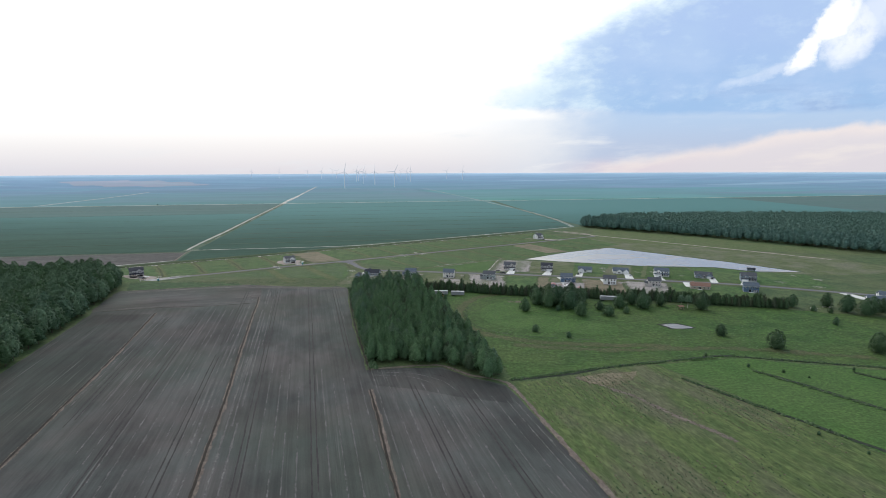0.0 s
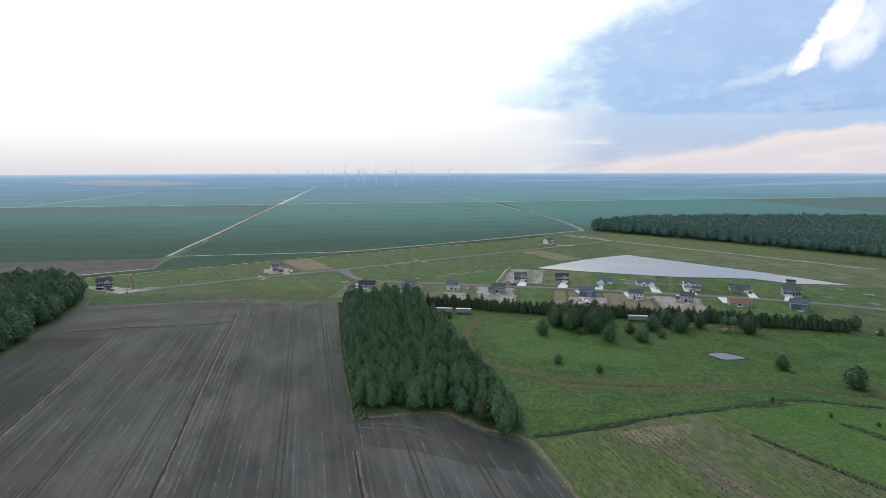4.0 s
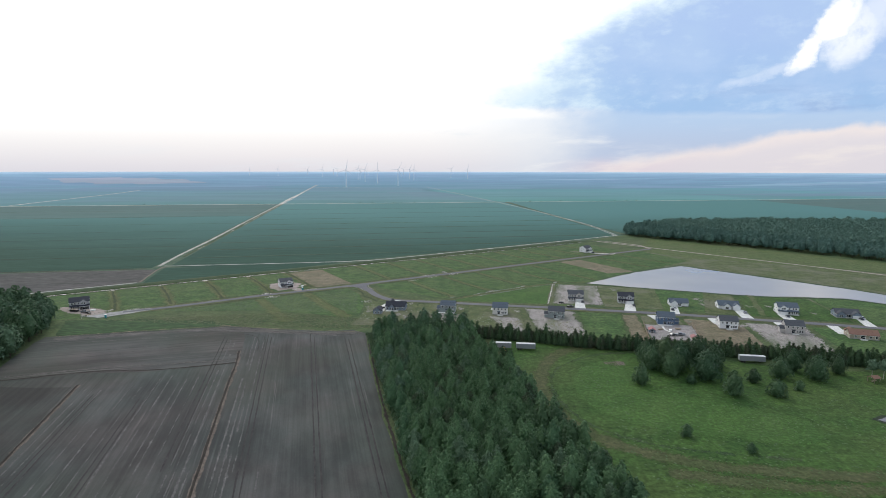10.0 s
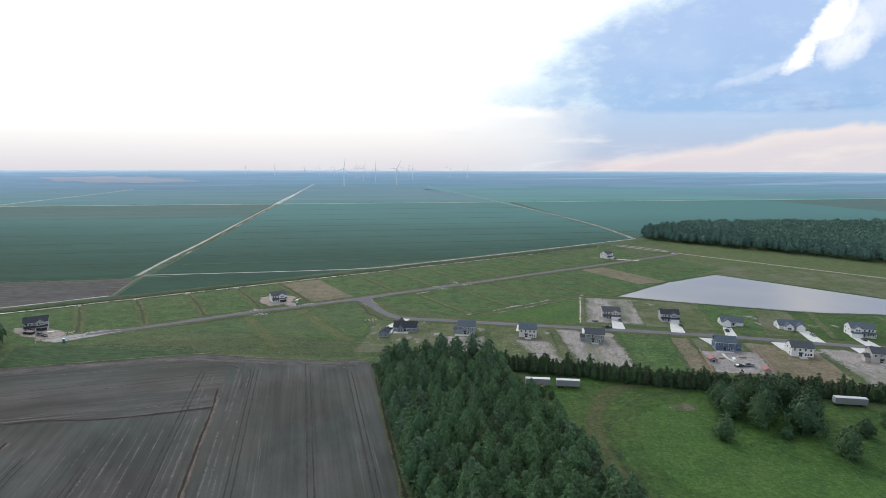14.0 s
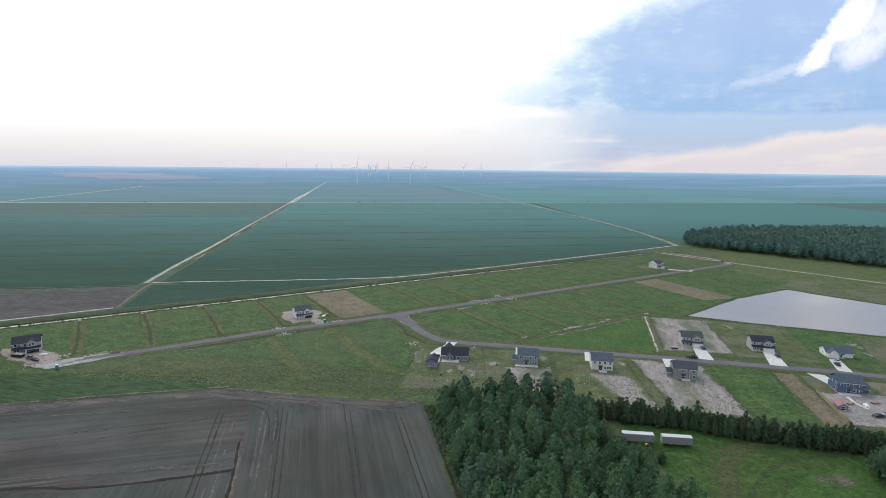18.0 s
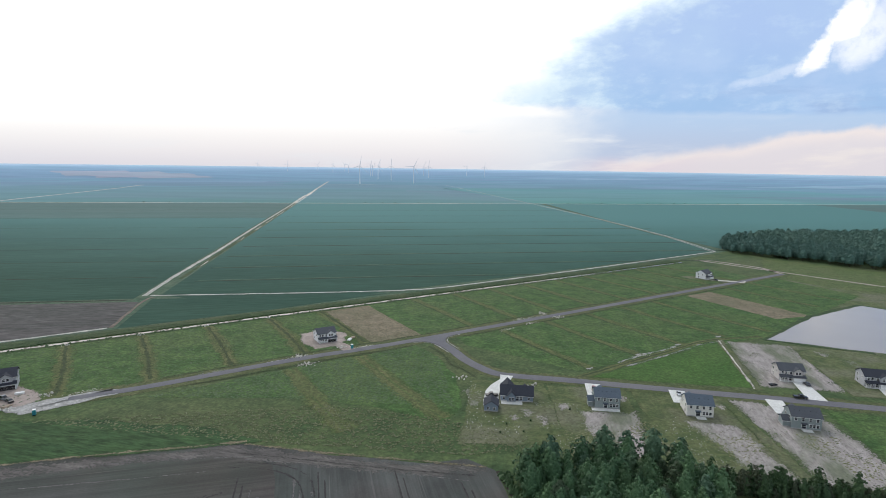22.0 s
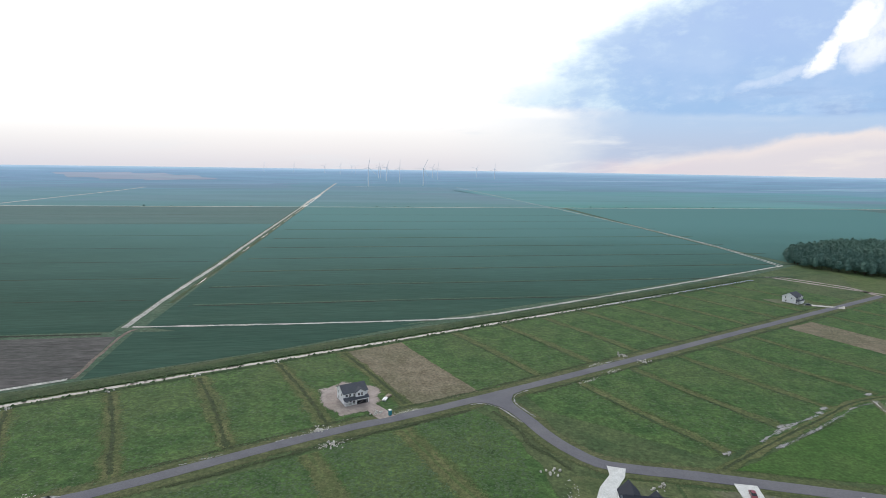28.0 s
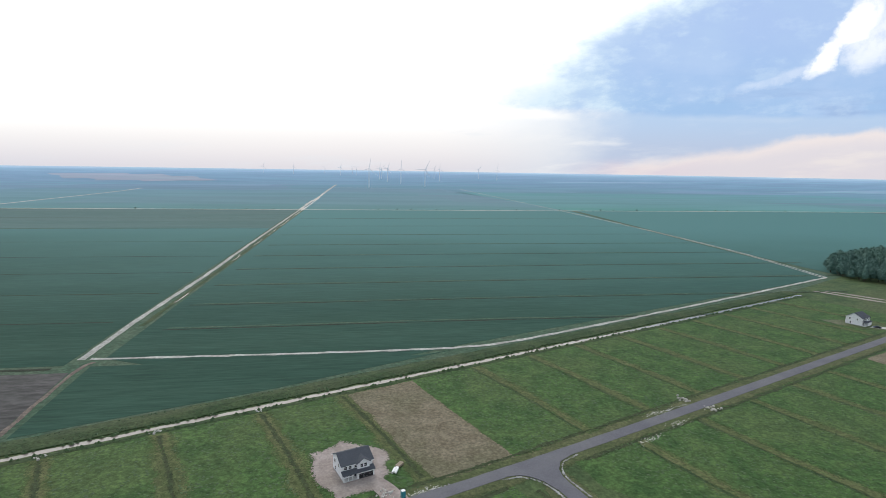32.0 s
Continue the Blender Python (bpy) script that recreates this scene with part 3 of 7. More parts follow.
def ribbon(name, pts, width, z, mat, label, category, crown=0.06, rag=0.0, step=6.0, straight=False, kind="structure", soft=0.0, thin=0.0):
    """A band of ground along a line: a crowned slab with sloping edges."""
    rng = random.Random(name + str(pts[0]))
    line = spline(pts, step) if not straight else [Vector(pts[0]).lerp(Vector(pts[-1]), i / max(1, int((Vector(pts[-1]) - Vector(pts[0])).length / step))) for i in range(max(1, int((Vector(pts[-1]) - Vector(pts[0])).length / step)) + 1)]
    verts, faces = [], []
    for i, q in enumerate(line):
        d = (line[min(i + 1, len(line) - 1)] - line[max(i - 1, 0)]).normalized()
        s = Vector((d.y, -d.x))
        wl, wr = (width / 2 + rng.uniform(-rag, rag) for _ in range(2))
        profile = ((-wl - 0.25, -0.3), (-wl, z), (0, z + crown), (wr, z), (wr + 0.25, -0.3))
        if soft:
            wl, wr = max(wl, 0.05), max(wr, 0.05)
            profile = ((-wl - soft, z), (-wl + min(soft * 0.5, wl * 0.85), z), (0, z + crown), (wr - min(soft * 0.5, wr * 0.85), z), (wr + soft, z))
        for off, hz in profile:
            verts.append((q.x + s.x * off, q.y + s.y * off, hz))
    for i in range(len(line) - 1):
        for k in range(4):
            a = i * 5 + k
            faces.append((a, a + 1, a + 6, a + 5))
    ob = mesh_ob(name, verts, faces, mat)
    if ob.data.polygons[1].normal.z < 0:
        ob.data.flip_normals()
    if soft:
        set_wear(ob, [1.0, thin, thin, thin, 1.0] * len(line))
    return tagged(ob, label, category, kind=kind)


# lots and the settlement's road run along this pair of axes
J, AX = Vector((-110.0, 593.0)), radians(32.5)
EU, EV = Vector((math.cos(AX), math.sin(AX))), Vector((-math.sin(AX), math.cos(AX)))


def lot(u, v):
    q = J + EU * u + EV * v
    return (q.x, q.y)


def lots(*uv):
    return [lot(u, v) for u, v in uv]


# ---- the land ----
def land_z(r):
    """Flat, then an added swell shaped to meet the horizon line in the camera's view."""
    return 0.0 if r < 3500 else 73.0 * ((r - 3500) / 1420) ** 1.35


def build_land():
    radii = [0, 150, 400, 800, 1400, 2200, 3000, 3500] + [3500 + 71 * i for i in range(1, 21)]
    seg = 96
    verts, faces = [(0, 0, 0)], []
    for r in radii[1:]:
        for k in range(seg):
            a = 2 * math.pi * k / seg
            verts.append((r * math.cos(a), r * math.sin(a), land_z(r)))
    for k in range(seg):
        faces.append((0, 1 + k, 1 + (k + 1) % seg))
    for i in range(len(radii) - 2):
        for k in range(seg):
            a, b = 1 + i * seg + k, 1 + i * seg + (k + 1) % seg
            faces.append((a, a + seg, b + seg, b))
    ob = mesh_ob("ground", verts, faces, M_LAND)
    if ob.data.polygons[0].normal.z < 0:
        ob.data.flip_normals()
    ob.data.polygons.foreach_set("use_smooth", [True] * len(ob.data.polygons))
    tagged(ob, "flat hazy blue-green farmland reaching the horizon", "land", kind="structure")


build_land()


def far_patch(name, x0, x1, y0, y1, mat, label, lift=0.35, nx=14, ny=6, skew=0.0, taper=False):
    """A distant field lying on the swell of the land."""
    verts, faces = [], []
    for j in range(ny + 1):
        for i in range(nx + 1):
            y = y0 + (y1 - y0) * j / ny
            x = x0 + (x1 - x0) * i / nx + skew * (y - y0) + random.uniform(-12, 12)
            if taper:
                k = max(0.04, 1 - abs(2 * i / nx - 1) ** 2.2) * (0.8 + 0.2 * math.sin(i * 1.9 + x0))
                y = (y0 + y1) / 2 + (y - (y0 + y1) / 2) * k
            verts.append((x, y, land_z(math.hypot(x, y)) + lift))
    for j in range(ny):
        for i in range(nx):
            a = j * (nx + 1) + i
            faces.append((a, a + 1, a + nx + 2, a + nx + 1))
    return tagged(mesh_ob(name, verts, faces, mat), label, "field", kind="structure")


# the farm's grid, ten degrees off: along the great track and across it
GA = radians(9.8)
GX, GY = Vector((math.cos(GA), math.sin(GA))), Vector((-math.sin(GA), math.cos(GA)))
G0 = Vector((-328.0, 679.0))


def grid(a, b):
    q = G0 + GX * a + GY * b
    return (q.x, q.y)


# field tints laid over the same painted haze
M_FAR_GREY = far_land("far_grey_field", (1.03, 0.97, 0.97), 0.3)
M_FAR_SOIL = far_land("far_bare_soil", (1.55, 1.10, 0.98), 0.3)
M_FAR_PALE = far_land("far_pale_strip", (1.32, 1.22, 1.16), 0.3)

# shade of the sunken swales, painted as dark green; ditches share the colour
M_HOLLOW = soil("hollow_shade", (0.030, 0.047, 0.018), (0.050, 0.062, 0.027), (0.04, 0.055, 0.025), 0.05, 0.2, 1.0)
# a little distance haze is put into this margin green
M_MARGIN = soil("margin_grass", (0.036, 0.078, 0.046), (0.060, 0.098, 0.060), (0.085, 0.105, 0.070), 0.03, 0.08, 0.5)
# greyish crop, with distance haze mixed into its colour
M_GREYCROP = soil("hazed_grey_crop", (0.078, 0.138, 0.128), (0.094, 0.152, 0.143), (0.100, 0.140, 0.136), 0.004, 0.02, 0.3, 0.9, 0.06, 80.2, 9.0, 0.04, clump=0.05, grain=0.08)
# settled and grassy ground from behind the camera to the canal
field("rough_grassland", [(-1500, -900), (1500, -900), (1500, 600), (620, 760), (420, 960), (250, 955), lot(372, 100), lot(-330, 100), grid(-110, -72), grid(-1100, -70)], 0.03, M_ROUGH, "rough olive-green grassland round the lots", "grassland")
field("field_margins", [grid(-1500, -74), grid(-105, -74), lot(-330, 99), lot(372, 99), (250, 954), (420, 958), (620, 758), (1490, 605), (2000, 900), grid(2500, 1010), grid(-1500, 1010)], 0.02, M_MARGIN, "grassy margins between the crop fields", "grassland")
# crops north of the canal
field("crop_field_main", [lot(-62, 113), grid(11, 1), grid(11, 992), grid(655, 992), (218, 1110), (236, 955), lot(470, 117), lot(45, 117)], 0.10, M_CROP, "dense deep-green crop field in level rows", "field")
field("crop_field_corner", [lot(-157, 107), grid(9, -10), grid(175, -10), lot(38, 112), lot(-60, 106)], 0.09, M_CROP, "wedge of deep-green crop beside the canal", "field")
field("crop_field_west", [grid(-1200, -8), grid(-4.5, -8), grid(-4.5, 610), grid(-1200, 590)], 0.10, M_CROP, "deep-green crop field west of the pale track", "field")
field("stubble_strip", [grid(-1200, 593), grid(-4.5, 613), grid(-4.5, 990), grid(-1200, 990)], 0.10, M_GREYCROP, "greyish crop strip with painted haze by the country road", "field")
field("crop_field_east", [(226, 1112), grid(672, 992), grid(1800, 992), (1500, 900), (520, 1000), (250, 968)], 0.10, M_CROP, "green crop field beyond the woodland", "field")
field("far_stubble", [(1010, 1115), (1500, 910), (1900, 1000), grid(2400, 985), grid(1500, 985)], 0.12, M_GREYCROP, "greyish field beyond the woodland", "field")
field("stubble_field", [lot(-430, 107), lot(-161, 110), grid(3, -18), grid(-500, -16)], 0.09, M_STUBBLE, "bare grey-brown stubble field by the track", "field")
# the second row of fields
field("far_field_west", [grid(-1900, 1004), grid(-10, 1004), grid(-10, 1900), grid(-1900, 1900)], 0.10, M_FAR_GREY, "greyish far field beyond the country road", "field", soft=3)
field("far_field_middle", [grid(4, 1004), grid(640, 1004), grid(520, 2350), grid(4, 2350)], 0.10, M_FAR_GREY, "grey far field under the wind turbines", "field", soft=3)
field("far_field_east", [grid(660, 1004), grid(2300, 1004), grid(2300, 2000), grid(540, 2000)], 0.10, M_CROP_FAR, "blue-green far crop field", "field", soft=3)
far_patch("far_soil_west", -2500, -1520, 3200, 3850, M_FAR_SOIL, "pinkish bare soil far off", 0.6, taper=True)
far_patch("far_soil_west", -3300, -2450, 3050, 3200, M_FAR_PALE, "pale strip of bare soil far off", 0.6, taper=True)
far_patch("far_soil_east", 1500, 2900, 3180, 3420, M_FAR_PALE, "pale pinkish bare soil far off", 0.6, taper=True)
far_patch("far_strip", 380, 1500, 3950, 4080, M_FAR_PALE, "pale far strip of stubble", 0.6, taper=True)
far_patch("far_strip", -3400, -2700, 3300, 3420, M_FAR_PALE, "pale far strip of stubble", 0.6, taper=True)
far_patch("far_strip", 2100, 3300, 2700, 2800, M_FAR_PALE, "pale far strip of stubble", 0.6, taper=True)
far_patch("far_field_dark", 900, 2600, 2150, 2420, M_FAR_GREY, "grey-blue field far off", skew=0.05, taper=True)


# tracks of the farm
ribbon("farm_track", [grid(0, 0), grid(-1, 90), grid(1, 220), grid(0, 420), grid(0, 700), grid(0, 990)], 3.5, 0.16, M_TRACK, "pale sandy farm track running straight away", "track", rag=0.45, step=10, soft=0.5)
ribbon("farm_track", [grid(0, 1000), grid(-1, 1250), grid(2, 1500), grid(0, 1800)], 7.5, 0.20, M_CHALK, "pale sandy farm track far off", "track", rag=3, step=20, soft=0.5)
ribbon("farm_track", [grid(0, 1800), grid(0, 2600), grid(0, 3000)], 9.0, 0.20, M_TRACK, "pale farm track far off", "track", rag=2, step=40, soft=0.5)
for off in (-2.2, 2.2):
    ribbon("wheel_track", [(x + off, y) for x, y in (lot(476, 118), (226, 1105), (196, 1360), (136, 1722), (100, 1913), (-120, 3100))], 1.6, 0.16, M_TRACK, "pale wheel track of a farm way along the crop", "track", rag=0.4, step=12, soft=0.5)
ribbon("farm_track", [grid(4, 1), grid(90, -1), grid(180, -1), lot(46, 114), lot(75, 108), lot(160, 108), lot(330, 112), lot(478, 117)], 2.6, 0.16, M_TRACK, "pale two-wheel farm track beside the canal", "track", rag=0.5, soft=0.5)
ribbon("farm_track", [lot(-162, 110), lot(-230, 108.5), lot(-330, 107.5), lot(-420, 107)], 2.2, 0.16, M_TRACK, "pale track at the foot of the stubble field", "track", rag=0.4, soft=0.5)
ribbon("farm_track", [lot(-160, 110), grid(5, -18), grid(8, -4)], 1.8, 0.14, M_RUST, "bare earth strip at the field's end", "track", rag=0.4, soft=0.5)
ribbon("country_road", [grid(-1500, 990), grid(-700, 998), grid(0, 997), grid(700, 996), grid(2300, 1000)], 7.5, 0.22, M_CHALK, "pale country road crossing the fields", "road", rag=0.6, step=25)
ribbon("country_road", [(-1192, 1567), (-1325, 2240), (-1420, 2600)], 11.0, 0.22, M_TRACK, "pale country road far to the side", "road", rag=1, step=30)
ribbon("country_road", [grid(4, 2350), grid(260, 2352)], 8.0, 0.22, M_TRACK, "pale service track at the turbines' feet", "track", rag=1, step=30)
# drains across the crop: dark level lines
for b, a0, a1 in ((52, 8, 395), (112, 6, 560), (178, 6, 620), (250, 8, 640), (330, 8, 640), (415, 10, 650), (520, 10, 650), (640, 8, 655), (780, 8, 655)):
    ribbon("field_drain", [grid(a0 + 14, b - 2), grid(a0 + (a1 - a0) * 0.5, b + 1), grid(a1, b)], 1.6, 0.14, M_DARK, "dark narrow drain between crop rows", "drain", rag=0.45, step=12, soft=0.4)
    ribbon("drain_margin", [grid(a0 + 16, b + 1.5), grid(a0 + (a1 - a0) * 0.5, b + 4.5), grid(a1, b + 3.5)], 1.6, 0.13, M_MARGIN, "thin pale grass edge of a drain", "strip", rag=0.45, step=12, soft=0.6)
for b in (70, 150, 235, 330, 450, 600, 780):
    ribbon("field_drain", [grid(-900, b), grid(-400, b + 2), grid(-14, b)], 1.5, 0.14, M_DARK, "dark narrow drain between crop rows", "drain", rag=0.35, step=16, soft=0.4)
ribbon("field_drain", [grid(-480, -12), grid(-240, -12), grid(-8, -12)], 2.6, 0.16, M_DARK, "dark drain between crop and stubble", "drain", rag=0.5, step=12, soft=0.4)

# the wet ditch beside the great track
ribbon("track_ditch", [grid(7, 60), grid(7, 500), grid(7, 985)], 3.0, 0.15, M_BANK, "dark grassy ditch beside the track", "drain", rag=0.6, step=12, soft=0.8)
for b0, b1 in ((120, 150), (300, 338), (420, 470), (520, 600), (640, 760), (800, 980), (1010, 1110), (1130, 1260), (1290, 1480)):
    ribbon("ditch_water", [grid(7, b0), grid(7.4, (b0 + b1) / 2), grid(7, b1)], 1.5 if b0 < 1000 else 3.0, 0.19, M_CANAL, "strip of bright water in the ditch", "water", 0.0, 0.4, 8)
# the canal with its banks
ribbon("canal_bank", lots((-330, 99), (-100, 98), (120, 98), (372, 98)), 11.0, 0.5, M_BANK, "overgrown grassy canal bank", "bank", 0.5, 0.7)
ribbon("canal", lots((-330, 90), (-100, 89.5), (120, 89), (368, 89)), 2.7, 0.10, M_CANAL, "narrow straight canal reflecting the white sky", "water", 0.0, 0.5, step=4)
ribbon("canal_edge", lots((-330, 86.4), (-100, 85.9), (120, 85.4), (368, 85.4)), 2.2, 0.16, M_BANK, "dark grassy canal edge", "bank", 0.12, 0.5, step=4, soft=0.5)

# settlement ground
field("lot_grass", lots((-232, 2), (360, 2), (360, 85.5), (-232, 85.5)), 0.07, M_LOT, "weedy green grass of empty building lots", "lawn", 0.8, soft=1.5)
field("lot_grass", lots((14, -6), (372, -6), (360, -80), (180, -100), (36, -82), (28, -60), (10, -22)), 0.07, M_LOT, "weedy green grass of empty building lots", "lawn", 0.8, soft=1.5)
field("lot_grass", [lot(-150, -10), lot(-14, -8), (-104, 560), (-96, 536), (-92, 500), (-100, 487), (-150, 505), (-205, 505)], 0.07, M_LOT, "weedy green grass of empty building lots", "lawn", 0.8, soft=1.5)
field("green_lot", [(60, 592), (43, 526), (0, 531), (-30, 536), lot(60, -91), lot(120, -91)], 0.09, M_BARLEY, "bright green grassed lot", "lawn", 0.5, soft=1.2)
field("corn_strip", [(-285, 478), (-240, 484), (-190, 478), (-165, 470), (-181, 465), (-212, 458), (-268, 446)], 0.15, M_CORN, "dark green weedy strip beside the plough", "grassland", 1.0, soft=1.5)
field("mown_lot", lots((-35, 4), (-2, 4), (-2, 84), (-35, 84)), 0.10, M_TAN, "mown straw-brown lot", "lot", 0.4, soft=1.2)
field("mown_lot", lots((232, -10), (263, -10), (256, -90), (226, -82)), 0.10, M_TAN, "mown straw-brown lot", "lot", 0.4, soft=1.2)
# swales between lots
for u in (-181, -145, -109, -72, -37, 35, 71, 107, 143, 180, 216, 252, 288, 325):
    ribbon("swale_margin", lots((u, 5), (u + 1, 45), (u, 85)), 7.5 if u < 0 else 5.5, 0.094, M_EDGE, "thin olive grass beside a swale", "grass strip", 0.0, 1.2, 5, soft=3.0, thin=0.22)
for u, v1 in ((46, -84), (83.5, -84), (121, -84), (157, -87), (192, -95), (290, -80), (328, -78), (-48, -92), (-85, -82)):
    ribbon("swale_margin", lots((u, -9), (u - 1, -45), (u, v1)), 9.0 if u < 0 else 5.5, 0.094, M_EDGE, "thin olive grass beside a swale", "grass strip", 0.0, 1.2, 5, soft=3.0, thin=0.22)
for u in (35, 71, 107, 143, 180, 216, 252, 288, 325):
    ribbon("swale_edge", lots((u + 2.2, 8), (u + 3.0, 45), (u + 2.2, 83)), 0.7, 0.125, M_EDGE, "dry straw-coloured line beside a swale", "grass strip", 0.0, 0.35, 4, soft=0.7, thin=0.3)
    ribbon("swale_edge", lots((u - 2.6, 8), (u - 1.8, 45), (u - 2.6, 83)), 1.0, 0.125, M_BANK, "dark green line beside a swale", "grass strip", 0.0, 0.4, 4, soft=0.8, thin=0.25)
for u, v1 in ((46, -82), (83.5, -82), (121, -82), (157, -85), (192, -92), (290, -78)):
    ribbon("swale_edge", lots((u + 2.0, -10), (u + 1.2, -45), (u + 2.0, v1)), 0.7, 0.125, M_EDGE, "dry straw-coloured line beside a swale", "grass strip", 0.0, 0.35, 4, soft=0.7, thin=0.3)
    ribbon("swale_edge", lots((u - 2.6, -10), (u - 3.4, -45), (u - 2.6, v1)), 1.0, 0.125, M_BANK, "dark green line beside a swale", "grass strip", 0.0, 0.4, 4, soft=0.8, thin=0.25)
for u in (-181, -145, -109, -72, -37, 35, 71, 107, 143, 180, 216, 252, 288, 325):
    ribbon("lot_swale", lots((u, 7), (u + 1, 45), (u, 84)), 4.6 if u < 0 else 3.4, 0.12, M_SWALE, "worn olive-brown swale between lots", "swale", -0.04, 0.6, 5, soft=2.2, thin=0.2)
    if u < 0:
        # the hollow's shade is a dark strip painted along its floor
        ribbon("swale_drain", lots((u, 10), (u + 1, 45), (u, 83)), 1.5, 0.14, M_HOLLOW, "dark shaded line along a swale", "drain", -0.03, 0.35, 5, soft=1.3, thin=0.25)
for u, v1 in ((46, -84), (83.5, -84), (121, -84), (157, -87), (192, -95), (290, -80), (328, -78), (-48, -92), (-85, -82)):
    ribbon("lot_swale", lots((u, -9), (u - 1, -45), (u, v1)), 5.5 if u < 0 else 3.4, 0.12, M_SWALE, "worn olive-brown swale between lots", "swale", -0.04, 0.7, 5, soft=2.2, thin=0.2)
ribbon("lot_drain", lots((30, -88.5), (75, -86.7), (110, -86.2), (131, -85.4), (149, -88), (161, -92), (176, -97.5)), 3.4, 0.13, M_SWALE, "worn drain behind the lots", "drain", -0.03, 0.7, 4, soft=1)
ribbon("drain_bed", lots((34, -88.2), (75, -86.7), (110, -86.2), (131, -85.4), (149, -88), (161, -92), (176, -97.5)), 0.7, 0.15, M_HOLLOW, "dark bed of a drain", "drain", -0.03, 0.25, 3, soft=0.4)
for u, v in ((45, -83), (84, -81.5), (88, -82.5), (79, -83), (117.5, -82), (112, -83), (153, -85)):
    field("drain_silt", [lot(u + 3.2 * math.cos(a) * k, v + 1.6 * math.sin(a) * k) for a, k in ((0, 1), (1.1, 0.8), (2.2, 1.1), (3.1, 0.9), (4.2, 1.1), (5.3, 0.8))], 0.16, M_GRAVEL, "washed-out pale silt at a swale's mouth", "soil", soft=1.0, thin=0.36)
ribbon("drain_spoil", lots((64, -84.2), (84, -83.2), (108, -83.8)), 1.3, 0.17, M_GRAVEL, "pale spoil along a drain", "spoil", 0.1, 0.6, 3, soft=0.9, thin=0.42)
ribbon("drain_spoil", lots((64, -90), (90, -90.2), (112, -89.4), (132, -88.4), (147, -91)), 1.2, 0.17, M_GRAVEL, "pale spoil along a drain", "spoil", 0.1, 0.6, 3, soft=0.9, thin=0.46)

# roads
MAIN = [lot(-176, 3), *lots((-160, 1.6), (-144, 1.0), (-113, 1.7), (-90, 2.2), (-65, 1.8), (-45, 0.2), (-10, -0.8), (24, -1.0), (95, -1.0), (196, -0.4), (400, 0))]
SIDE = [lot(1, -2), *lots((0.5, -10), (-0.2, -20), (-1.2, -30), (-2.6, -38)), (-85.5, 549), (-76, 538.5), (-64, 535), (-44, 531.8), (-15, 526), (12, 520.8), (43, 515.3), (69, 510), (98, 503.8), (131, 496.3), (165, 487), (255, 461), (326, 427), (380, 400)]
ribbon("road_verge", MAIN, 12.0, 0.13, M_VERGE, "worn grass verge along the road", "verge", 0.0, 0.9, soft=2.5)
ribbon("road_verge", SIDE, 11.0, 0.135, M_VERGE, "worn grass verge along the road", "verge", 0.0, 0.9, soft=2.5)
for v, pts in ((6.6, (-140, -100, -60, -20, 20, 60, 100, 160, 230, 320)), (-8.4, (-130, -100, -60, -30, -16)), (-8.4, (18, 50, 90, 150, 220, 320))):
    ribbon("road_ditch", lots(*[(u, v + (2.0 if u < -55 else 0.0)) for u in pts]), 1.4, 0.15, M_HOLLOW, "shallow dark ditch along the road", "drain", -0.03, 0.4, 4, soft=1.0, thin=0.25)
ribbon("road_ditch", [*lots((-8.6, -14), (-8.8, -24), (-10, -34), (-13, -43)), (-92, 543), (-86, 534)], 1.3, 0.16, M_HOLLOW, "shallow dark ditch along the road", "drain", -0.03, 0.3, 3, soft=0.9, thin=0.25)
ribbon("road", MAIN, 5.2, 0.20, M_ROAD, "grey worn asphalt road with a branch", "road", 0.07, 0.10, step=4)
ribbon("side_road", SIDE, 5.8, 0.22, M_ROAD, "curving grey asphalt side road", "road", 0.06, 0.08, step=4)
field("road_mouth", lots((-13, -3.2), (-8.5, -4.6), (-5.6, -7.4), (-3.8, -11.5), (-3.2, -17), (2.8, -17), (3.6, -12.5), (5.4, -8.6), (9.4, -5.0), (17, -3.4), (10, -1.0), (-5, -1.0)), 0.285, M_ROAD, "flared asphalt mouth of the side road", "road")
for pts in (lots((-15, -4.0), (-9, -5.6), (-6.4, -8.2), (-4.6, -12), (-4.0, -18), (-4.6, -28)), lots((18, -4.4), (10, -6.0), (6.4, -9.4), (4.5, -13), (3.8, -18), (3.4, -27))):
    ribbon("road_shoulder", pts, 0.7, 0.24, M_GRAVEL, "pale gravel shoulder at the road mouth", "shoulder", 0.03, 0.25, 2, soft=0.5, thin=0.38)
for u in (-118, -86, -79, -38, 84):
    ribbon("road_shoulder", lots((u - 7, 2.6), (u, 2.9), (u + 7, 2.6)) if u > -45 else lots((u - 7, 5.0), (u, 5.2), (u + 7, 5.0)), 0.8, 0.16, M_GRAVEL, "pale scattered gravel beside the road", "shoulder", 0.02, 0.3, 2, soft=0.8, thin=0.45)
field("turning_place", [(-280, 489), (-268, 500), (-254, 509), (-243, 512), lot(-160, 4.8), lot(-158, -1.4), lot(-168, -3.4), lot(-176, -5), (-268, 485)], 0.21, M_GRAVEL, "pale gravel turning place at the road's end", "road", 0.6, step=4, soft=1)
field("bare_yard", [(-312, 512), (-300, 520), (-282, 510), (-270, 500), (-274, 488), (-292, 496), (-305, 502)], 0.16, M_YARD, "bare trampled sandy yard round a new house", "yard", 1.2, step=4, soft=2.2)
